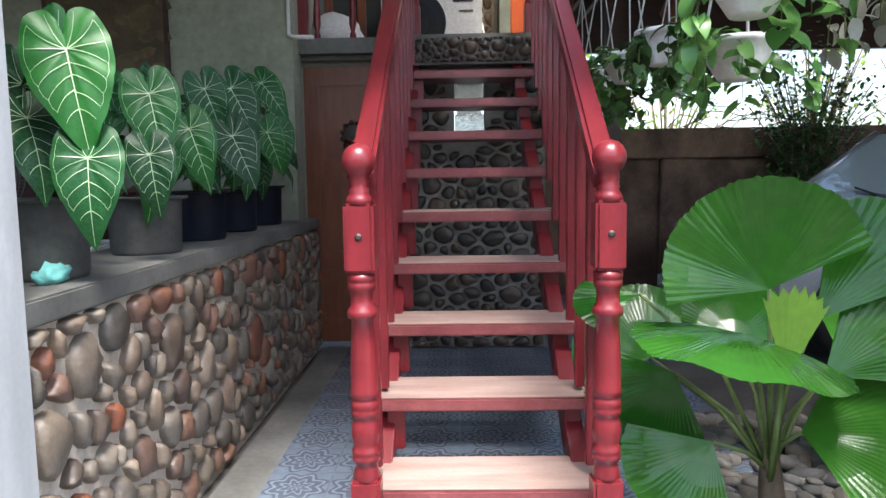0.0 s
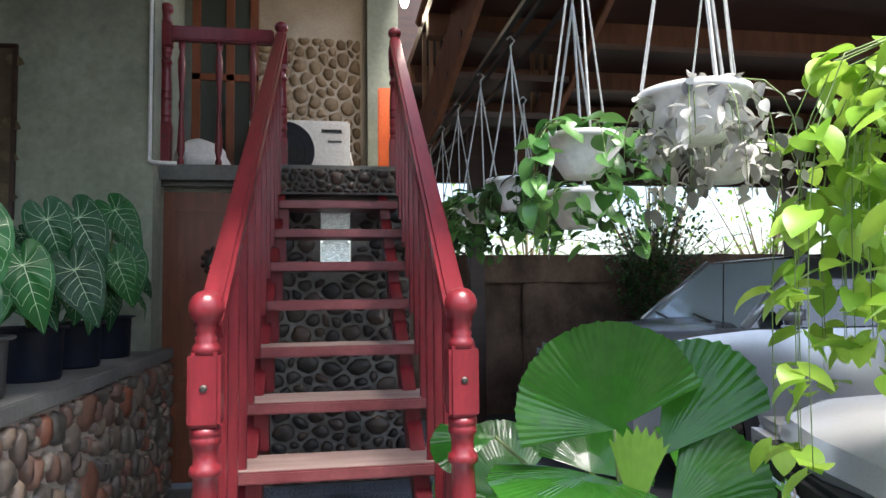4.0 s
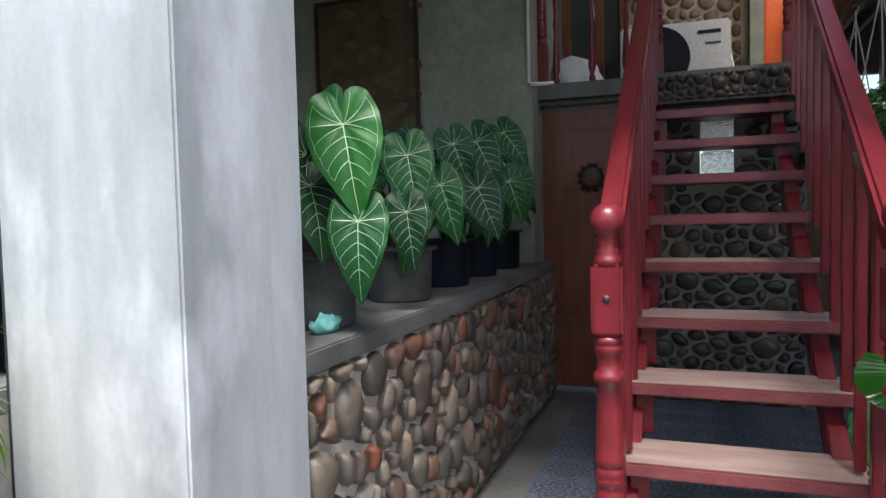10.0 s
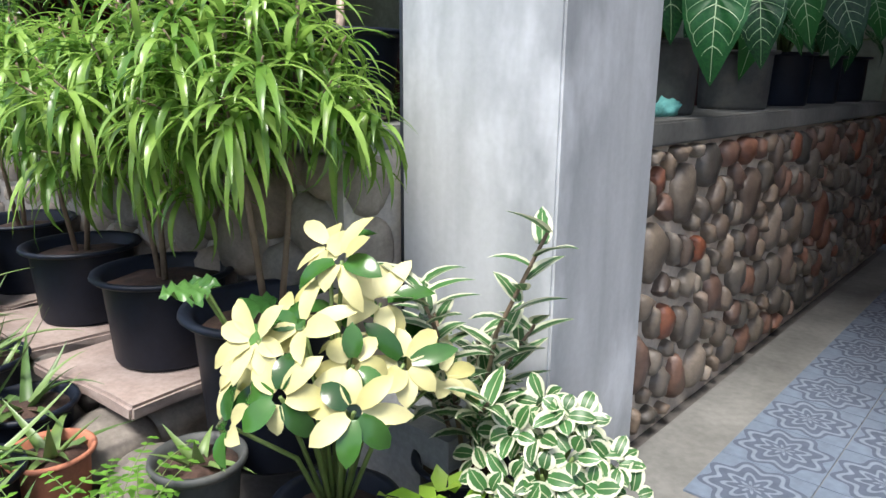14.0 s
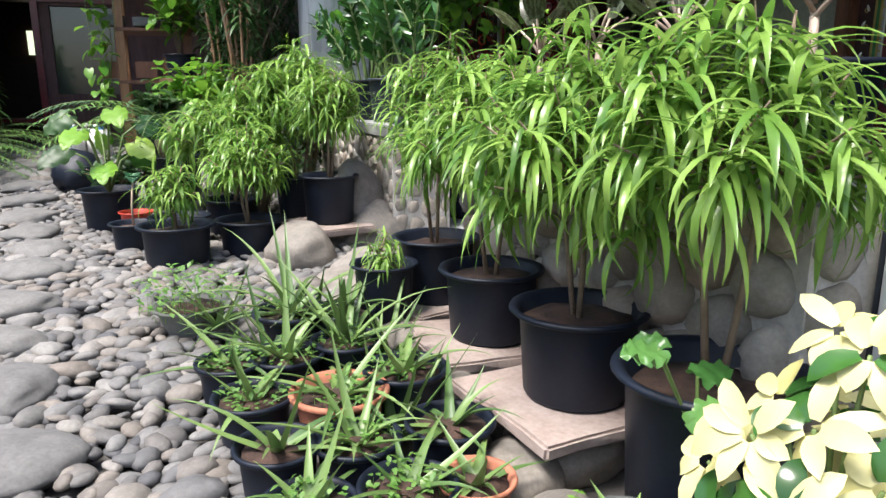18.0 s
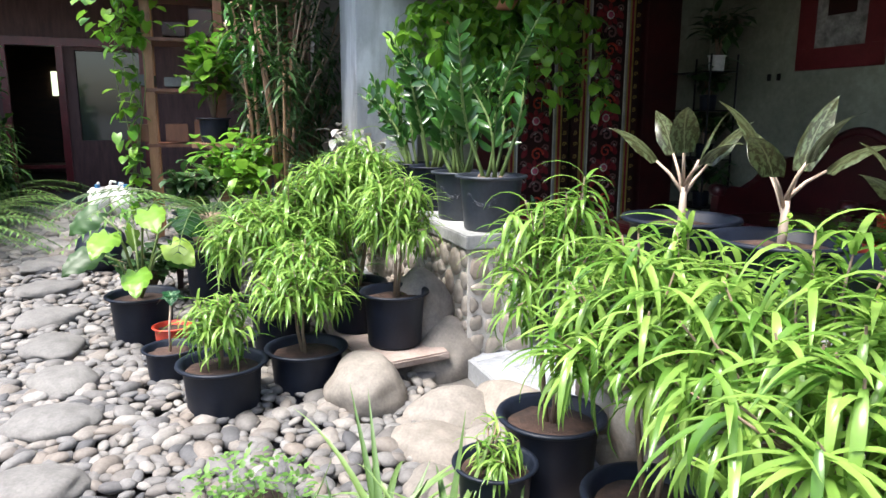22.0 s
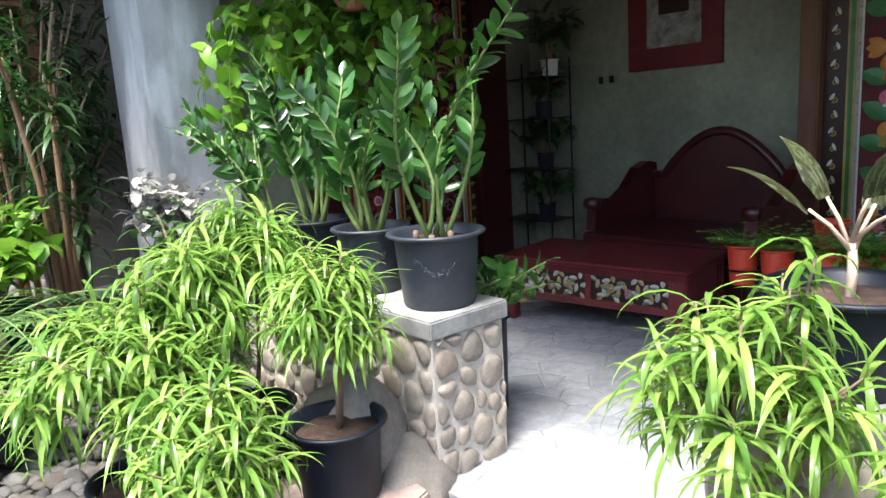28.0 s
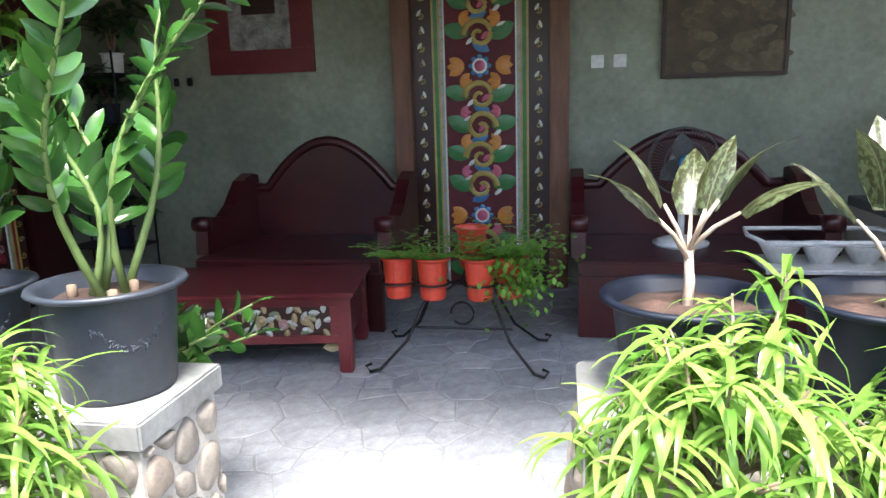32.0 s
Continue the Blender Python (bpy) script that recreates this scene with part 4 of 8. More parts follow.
def aim(at, axis, normal):
    """A frame whose y runs along axis and whose z is as near normal as can be."""
    y = Vector(axis).normalized()
    z = Vector(normal)
    x = y.cross(z).normalized()
    z = x.cross(y).normalized()
    return Matrix(((x.x, y.x, z.x, at[0]), (x.y, y.y, z.y, at[1]), (x.z, y.z, z.z, at[2]), (0, 0, 0, 1)))


RIM = [(0, 0.78), (14, 0.62), (30, 0.51), (50, 0.45), (70, 0.42), (90, 0.405), (110, 0.40), (130, 0.40), (145, 0.385), (160, 0.335), (172, 0.23), (180, 0.10)]


def veined_heart(name, length, wide, curl, seed):
    """A heart-shaped blade hung from its notch, tip along +y, with raised pale veins."""
    rnd = random.Random(seed)
    v, f, slot = [], [], []

    def rim(deg):
        d = abs(deg)
        for (a, p), (b, q) in zip(RIM, RIM[1:]):
            if a <= d <= b:
                return p + (q - p) * (d - a) / (b - a)
        return RIM[-1][1]

    def at(r, deg, lift=0.0):
        x = r * math.sin(math.radians(deg)) * wide
        y = r * math.cos(math.radians(deg))
        z = -curl * (max(0, y - 0.1) ** 2 + 0.5 * min(0, y) ** 2) + 0.32 * abs(x) - 0.95 * x * x + 0.012 * math.sin(abs(deg) * 0.16 + seed) * (r / 0.4)
        return (x * length, y * length, (z + lift) * length)

    na, rings = 44, (0.22, 0.45, 0.68, 0.86, 1.0)
    v.append(at(0, 0))
    for s in rings:
        for k in range(na):
            g = -180 + 360 * k / na
            v.append(at(rim(g) * s * (1 + (rnd.uniform(-0.015, 0.015) if s == 1 else 0)), g))
    for k in range(na):
        f.append((0, 1 + (k + 1) % na, 1 + k))
    for q in range(len(rings) - 1):
        for k in range(na):
            a, b = 1 + q * na + k, 1 + q * na + (k + 1) % na
            f.append((a, b, b + na, a + na))
    slot += [0] * len(f)

    def vein(ends, w0, w1):
        (x0, y0), (x1, y1), (x2, y2) = ends
        n, o = 7, len(v)
        for i in range(n + 1):
            t = i / n
            px = (1 - t) ** 2 * x0 + 2 * t * (1 - t) * x1 + t * t * x2
            py = (1 - t) ** 2 * y0 + 2 * t * (1 - t) * y1 + t * t * y2
            dx = 2 * (1 - t) * (x1 - x0) + 2 * t * (x2 - x1)
            dy = 2 * (1 - t) * (y1 - y0) + 2 * t * (y2 - y1)
            ln = math.hypot(dx, dy) or 1
            w = (w0 + (w1 - w0) * t) / 2
            for s in (-1, 1):
                qx, qy = px - s * dy / ln * w, py + s * dx / ln * w
                v.append(at(math.hypot(qx, qy), math.degrees(math.atan2(qx, qy)), 0.009))
        for i in range(n):
            a = o + 2 * i
            f.append((a, a + 2, a + 3, a + 1))
            slot.append(1)

    def pt(deg, k):
        return (rim(deg) * k * math.sin(math.radians(deg)), rim(deg) * k * math.cos(math.radians(deg)))

    vein(((0, 0), (0, 0.35), (0, 0.75)), 0.013, 0.005)
    for s in (-1, 1):
        prev = None
        for g in (155, 124, 93):
            e = pt(s * g, 0.86)
            vein(((0, 0), (e[0] * 0.72, e[1] * 0.35), e), 0.0085, 0.003)
        for y0, g in ((0.0, 66), (0.09, 47), (0.2, 33), (0.32, 22), (0.45, 13)):
            y0 += rnd.uniform(-0.015, 0.015)
            e = pt(s * g, 0.88)
            vein(((0, y0), (e[0] * 0.72, y0 + (e[1] - y0) * 0.42), e), 0.008, 0.003)
        for g0, g1 in ((124, 93), (93, 66), (66, 47), (47, 33), (33, 22)):
            a, b = pt(s * g0, 0.86), pt(s * g1, 0.86)
            m_ = pt(s * (g0 + g1) / 2, 0.93)
            vein((a, m_, b), 0.0035, 0.003)
    me = bpy.data.meshes.new(name)
    me.from_pydata(v, [], f)
    me.polygons.foreach_set("use_smooth", [True] * len(f))
    me.materials.append(anth_leaf)
    me.materials.append(vein_pale)
    me.polygons.foreach_set("material_index", slot)
    return me


HEARTS = [veined_heart("leaf", 0.3, 0.76 - 0.02 * k, 0.3 + 0.25 * k, k) for k in range(5)]


def anthurium(at, seed, count, size, reach, lift, chosen=()):
    rnd = random.Random(seed)
    t = thing("anthurium", "broad heart-shaped dark green leaves with white veins in a pot", "potted plant", at, 0, "veined plants on the ledge")
    spots = [(Vector(p) - Vector(at), Vector(tip), Vector(face), s) for p, tip, face, s in chosen]
    for k in range(count):
        a = k * 2.4 + rnd.uniform(-0.4, 0.4)
        e = (k + 0.6) / count
        out = Vector((math.cos(a) * 0.6, math.sin(a) * 0.8 + 0.1, 0))
        p = Vector((out.x * reach * (0.4 + 0.8 * e), out.y * reach * (0.4 + 0.8 * e), lift * (1.0 - 0.85 * e) * rnd.uniform(0.9, 1.1) + 0.07))
        face = Vector((0.45 + out.x * 0.5, -0.6 + out.y * 0.5, 0.5))
        tip = Vector((out.x * 0.6 + rnd.uniform(-0.5, 0.8), out.y * 0.35 - 0.15, -0.75 + rnd.uniform(-0.2, 0.5)))
        face += Vector((rnd.uniform(-0.6, 0.6), rnd.uniform(-0.3, 0.3), rnd.uniform(-0.3, 0.7)))
        spots.append((p, tip, face, size * rnd.uniform(0.6, 1.05)))
    for k, (p, tip, face, s) in enumerate(spots):
        part("petiole", tube([(0, 0, -0.03), (p.x * 0.35, p.y * 0.35, p.z * 0.65 + 0.03), tuple(p)], 0.0055, 6), green_stem, t, smooth=True)
        ob = new("leaf", HEARTS[k % 5])
        ob.parent = t
        ob.matrix_local = aim(p, tip, face) @ Matrix.Diagonal((s, s, s, 1))
    return t


FRONT = (0.3, -0.9, 0.35)
LEAD = {
    0: [((-0.94, 1.72, 1.485), (0.25, -0.2, -1), FRONT, 1.15), ((-0.893, 1.70, 1.215), (0.1, -0.25, -1), FRONT, 0.95), ((-1.134, 1.85, 1.42), (-0.05, -0.1, -1), FRONT, 1.1), ((-1.0, 1.82, 1.52), (-0.2, 0, -0.8), FRONT, 1.0)],
    1: [((-0.97, 2.25, 1.44), (0.25, -0.2, -1), FRONT, 1.0), ((-0.936, 2.15, 1.24), (0.2, -0.2, -1), FRONT, 0.85), ((-0.92, 2.45, 1.34), (0.4, -0.2, -1), FRONT, 0.95)],
    2: [((-0.88, 2.8, 1.335), (0.5, -0.2, -1), FRONT, 1.0), ((-1.02, 2.9, 1.54), (0.3, 0, -0.8), FRONT, 0.95)],
    3: [((-0.99, 3.15, 1.57), (0.45, -0.1, -0.8), FRONT, 1.1), ((-0.90, 3.4, 1.39), (0.4, 0, -1), FRONT, 0.9)],
    4: [((-0.90, 3.6, 1.40), (0.15, -0.1, -1), FRONT, 0.95), ((-1.0, 3.7, 1.67), (0.5, -0.1, -0.6), FRONT, 1.0)],
}
LEDGE = 0.895
for k, (x, y, r, h, mat, cnt, size, reach, lift, word) in enumerate([
    (-1.12, 1.86, 0.14, 0.22, grey_plastic, 4, 1.0, 0.18, 0.4, "weathered dark grey"),
    (-1.12, 2.50, 0.15, 0.21, grey_plastic, 12, 0.9, 0.24, 0.42, "weathered grey"),
    (-1.13, 3.06, 0.14, 0.22, black_plastic, 12, 0.9, 0.24, 0.4, "black"),
    (-1.14, 3.58, 0.14, 0.22, black_plastic, 12, 0.9, 0.24, 0.42, "black"),
    (-1.14, 4.10, 0.14, 0.23, black_plastic, 12, 0.9, 0.25, 0.42, "black"),
]):
    pot("plant_pot", word + " plastic pot standing on the ledge", (x, y, LEDGE), r, h, mat, group="pots on the ledge", low=0.82)
    anthurium((x, y, LEDGE + h * 0.86), 40 + k, cnt, size, reach, lift, LEAD[k])
rg = thing("cleaning_cloth", "crumpled turquoise cloth lying on the ledge", "cloth", (-1.03, 1.74, LEDGE))
bm = bmesh.new()
bmesh.ops.create_icosphere(bm, subdivisions=3, radius=0.05)
for v in bm.verts:
    n_ = noise.noise(v.co * 45)
    v.co = Vector((v.co.x * 0.7, v.co.y * 1.2, max(0.0, v.co.z * 0.6 + 0.02))) * (1 + 0.4 * n_)
part("fold", bm, mottled("turquoise_cloth", (0.12, 0.4, 0.38), (0.2, 0.55, 0.5), 0.9, 30, 200, 0.4), rg, smooth=True)

# ---- fan palm ----
def fan_mesh(name, radius, span, n, cone, seed, tooth=0.03):
    """A pleated round palm leaf with a toothed edge; hub at the origin, axis along +y."""
    rnd = random.Random(seed)
    v, f, uv = [(0, 0, 0)], [], [(0.5, 0)]
    rings = (0.25, 0.5, 0.75, 1.0)
    for q, s in enumerate(rings):
        for k in range(2 * n + 1):
            a = -span / 2 + span * k / (2 * n)
            r = radius * s * (1 - 0.12 * abs(a / (span / 2)) ** 2)
            if q == 3:
                r *= 1 - tooth * (k % 2) + rnd.uniform(-0.012, 0.012)
            z = (0.0005 if k % 2 else -0.0005) * s * radius / 0.3 - cone * (s * radius) ** 2 + 0.05 * radius * math.sin(a * 2.2 + seed) * s + 0.022 * radius * math.sin(a * 9 + seed * 2) * s * s
            v.append((r * math.sin(a), r * math.cos(a), z))
            uv.append((k / (2 * n), s))
    m = 2 * n + 1
    f += [(0, 1 + k + 1, 1 + k) for k in range(2 * n)]
    for q in range(3):
        for k in range(2 * n):
            a = 1 + q * m + k
            f.append((a, a + 1, a + m + 1, a + m))
    me = bpy.data.meshes.new(name)
    me.from_pydata(v, [], f)
    lay = me.uv_layers.new()
    lay.data.foreach_set("uv", [c for q in f for k in q for c in uv[k]])
    me.materials.append(fan_leaf)
    return me


def fan_palm():
    base = Vector((0.97, 2.02, 0.05))
    t = thing("fan_palm", "fan palm with large round pleated glossy green leaves", "palm", base)
    part("trunk", tube([(0, 0, -0.05), (0.01, 0, 0.12), (0.0, 0.01, 0.28)], 0.05, 10, None, 0.6), bark, t, smooth=True)
    leaves = [((0.897, 1.90, 0.83), (-0.30, 0.22, 1.0), (-0.30, -1, 0.34), 0.315, 2.85, -0.45),
              ((1.055, 1.95, 0.732), (0.66, 0.05, 0.74), (-0.5, -0.85, 0.25), 0.40, 1.05, -0.25),
              ((0.83, 1.90, 0.705), (-0.30, -0.95, -0.02), (0.12, -0.25, 0.95), 0.33, 3.6, 0.45),
              ((1.06, 1.90, 0.58), (0.72, -0.1, 0.56), (-0.25, -0.8, 0.5), 0.33, 1.35, 0.3),
              ((0.97, 1.84, 0.44), (0.9, -0.35, 0.12), (0.05, -0.5, 0.85), 0.36, 2.3, 0.5),
              ((0.57, 2.02, 0.80), (-1.0, 0.02, -0.1), (0.05, -0.6, 0.8), 0.20, 1.1, 0.3),
              ((0.72, 2.15, 0.52), (-0.5, -0.1, -0.5), (0.2, -0.9, 0.4), 0.30, 2.4, 0.5),
              ((0.74, 2.50, 0.48), (-0.3, 0.2, 0.4), (-0.1, -0.9, 0.5), 0.30, 2.8, 0.5),
              ((1.05, 2.50, 0.55), (0.2, 0.4, 0.5), (0, -0.9, 0.5), 0.32, 2.8, 0.5),
              ((0.78, 1.98, 0.36), (-0.6, -0.2, -0.5), (0.0, -0.8, 0.5), 0.28, 2.0, 0.6),
              ((1.38, 2.40, 0.50), (0.8, 0.2, 0.1), (0, -0.7, 0.7), 0.34, 2.6, 0.5)]
    for k, (hub, axis, nrm, rad, span, cone) in enumerate(leaves):
        hub = Vector(hub) - base
        part("petiole", tube([(0, 0, 0.2), (hub[0] * 0.4, hub[1] * 0.4, 0.2 + (hub[2] - 0.2) * 0.6), hub], 0.009, 6, None, 0.6), green_stem, t, smooth=True)
        ob = new("leaf", fan_mesh("leaf", rad, span, max(8, int(13 * span)), cone, k, 0.014))
        ob.parent = t
        ob.matrix_local = aim(hub, axis, nrm)
    spear = fan_mesh("leaf", 0.27, 0.75, 7, 0.0, 20, 0.10)
    spear.materials.clear()
    spear.materials.append(young_leaf)
    ob = new("leaf", spear)
    ob.parent = t
    ob["label"] = "half-open lime-green young leaf"
    ob.matrix_local = aim(Vector((0.935, 1.87, 0.58)) - base, (0.10, 0.0, 1.0), (-0.1, -1, 0.1))
    part("petiole", tube([(0, 0, 0.15), (-0.03, -0.1, 0.35), (-0.045, -0.15, 0.52)], 0.012, 6, None, 0.7), green_stem, t, smooth=True)
    return t


fan_palm()

# ---- hanging baskets ----
def sprays(lv, rnd, center, n, length, leaf, width, shape="heart", down=0.7, spread=0.5):
    """Trailing stems with leaves; returns the stems' lines."""
    lines = []
    for k in range(n):
        a = k * 2.4 + rnd.uniform(-0.5, 0.5)
        d = Vector((math.cos(a), math.sin(a), 0.5))
        p = Vector(center)
        line = [p.copy()]
        ln = length * rnd.uniform(0.4, 1.1)
        seg = 7
        for i in range(seg):
            d = (d * spread + Vector((math.cos(a) * (0.5 - i * 0.08), math.sin(a) * (0.5 - i * 0.08), 0.35 - down * i * 0.5))).normalized()
            p = p + d * (ln / seg)
            line.append(p.copy())
            for _ in range(2):
                w = Vector((rnd.uniform(-1, 1), rnd.uniform(-1, 1), rnd.uniform(-0.9, 0.3)))
                lv.blade(p + w * 0.012, w, leaf * rnd.uniform(0.6, 1.2), width * rnd.uniform(0.7, 1.2), rnd.uniform(0.3, 1.1), 0.25, shape, 6, roll=rnd.uniform(-0.6, 0.6))
        lines.append(line)
    return lines


def basket(at, r, h, mat, leafmat, leaf, width, n, length, hook, seed, words, kind="heart", down=0.7):
    rnd = random.Random(seed)
    t = thing("hanging_pot", words, "hanging pot", at, 0, "hanging pots under the carport")
    part("bowl", lathe([(0, 0), (r * 0.5, 0), (r * 0.55, 0.006), (r * 0.85, h * 0.45), (r * 0.96, h * 0.85), (r * 1.04, h * 0.86), (r * 1.04, h), (r * 0.95, h), (r * 0.9, h * 0.8), (r * 0.5, h * 0.3)], 28), mat, t, smooth=True)
    part("soil", lathe([(0, h * 0.84), (r * 0.9, h * 0.82), (r * 0.85, h * 0.6), (0, h * 0.6)], 16), soil, t)
    for k in range(3):
        a = k * 2.094 + 0.4
        part("cord", tube([(r * math.cos(a), r * math.sin(a), h * 0.95), (0, 0, hook - at[2] - 0.05)], 0.0035 if r < 0.11 else 0.005, 5), rope, t, "white plastic cord")
    part("hook", tube([(0, 0, hook - at[2] - 0.06), (0, 0, hook - at[2] - 0.02), (0.015, 0, hook - at[2]), (0, 0, hook - at[2] + 0.018), (-0.015, 0, hook - at[2] + 0.005)], 0.0045, 6), rope, t, smooth=True)
    lv = Leaves()
    lines = sprays(lv, rnd, (0, 0, h * 0.8), n, length, leaf, width, kind, down)
    for l in lines:
        stem(t, l, 0.0022, green_stem, 4)
    lv.make("leaves", leafmat, t)
    return t


RAIL_Z = 2.2
for spec in [
    ((0.78, 1.80, 1.55), 0.1, 0.12, white_plastic, trail_leaf, 0.07, 0.052, 8, 0.38, 2.35, 1, "white hanging bowl with trailing green heart-shaped leaves", "heart"),
    ((0.93, 1.46, 1.58), 0.125, 0.12, white_plastic, grey_leaf, 0.05, 0.024, 24, 0.36, 2.5, 2, "large white hanging bowl with silver and dark trailing leaves", "oval"),
    ((1.16, 1.72, 1.53), 0.1, 0.12, white_plastic, grey_leaf, 0.055, 0.03, 14, 0.35, 2.4, 3, "white hanging bowl with grey-green trailing leaves", "oval"),
    ((0.93, 2.25, 1.45), 0.11, 0.13, white_plastic, trail_leaf, 0.065, 0.048, 6, 0.36, 2.3, 4, "white hanging bowl with trailing vine", "heart"),
    ((0.77, 2.5, 1.54), 0.1, 0.12, white_plastic, dark_leaf, 0.06, 0.045, 14, 0.3, RAIL_Z, 5, "white hanging bowl with dark round leaves", "heart"),
    ((0.75, 2.95, 1.54), 0.1, 0.12, white_plastic, trail_leaf, 0.06, 0.045, 14, 0.35, RAIL_Z, 6, "white hanging bowl with trailing green leaves", "heart"),
    ((0.74, 3.45, 1.54), 0.1, 0.12, white_plastic, dark_leaf, 0.06, 0.045, 14, 0.35, RAIL_Z, 7, "white hanging bowl with dark trailing leaves", "heart"),
    ((0.74, 3.95, 1.54), 0.1, 0.12, white_plastic, trail_leaf, 0.06, 0.045, 14, 0.45, RAIL_Z, 8, "white hanging bowl with trailing green leaves", "heart"),
    ((0.74, 4.45, 1.54), 0.1, 0.12, white_plastic, dark_leaf, 0.06, 0.045, 12, 0.4, RAIL_Z, 9, "white hanging bowl with dark trailing leaves", "heart"),
    ((1.05, 3.3, 1.52), 0.1, 0.12, white_plastic, trail_leaf, 0.06, 0.045, 10, 0.4, RAIL_Z, 10, "white hanging bowl with trailing vine", "heart"),
    ((1.50, 1.28, 1.62), 0.15, 0.12, terracotta, lime_leaf, 0.08, 0.062, 54, 1.25, 2.5, 11, "terracotta hanging bowl with bright lime trailing leaves", "heart", 1.9),
]:
    basket(*spec)
wall("hanging_rail", "thin dark rails that carry the hanging pots", iron, ((0.735, 0.9, 2.215), (0.755, 6.9, 2.235)), ((0.92, 0.9, 2.4), (0.94, 6.9, 2.42)), ((1.13, 0.9, 2.51), (1.15, 6.9, 2.53)), category="rail")
for y_ in (6.4,):
    wall("carport_post", "dark timber carport post", dark_wood, ((1.40, y_, 0), (1.54, y_ + 0.12, 3.0)), category="post")
wall("carport_post", "dark timber carport post", dark_wood, ((4.93, 6.6, 0), (5.13, 6.74, 3.0)), category="post")
# ---- parked cars ----
car_grey = mottled("grey_car_paint", (0.45, 0.46, 0.47), (0.54, 0.55, 0.56), 0.2, 2, 200, 0.0, spec=1.0, metal=0.5)
car_silver = mottled("silver_car_paint", (0.58, 0.59, 0.59), (0.68, 0.69, 0.69), 0.2, 2, 300, 0.0, metal=0.3)
tyre_m = mottled("tyre_rubber", (0.008, 0.008, 0.008), (0.02, 0.02, 0.02), 0.8, 10, 80, 0.3)
chrome = mottled("chrome", (0.6, 0.6, 0.6), (0.75, 0.75, 0.75), 0.12, 3, 30, 0.0, metal=1.0)
glass_m, gnt_, gbb_ = material("car_glass", 0.04, 0.0, 1.0)
gbb_.inputs["Base Color"].default_value = (0.02, 0.025, 0.025, 1)
# Pale base colour stands in for sky reflected in the windscreen.
screen_m, snt_, sbb_ = material("windscreen_glass", 0.06, 0.0, 1.0)
sbb_.inputs["Base Color"].default_value = (0.55, 0.64, 0.64, 1)
lamp_m, lnt_, lbx_ = material("headlamp_glass", 0.06, 0.3, 1.0)
lbx_.inputs["Base Color"].default_value = (0.5, 0.52, 0.53, 1)


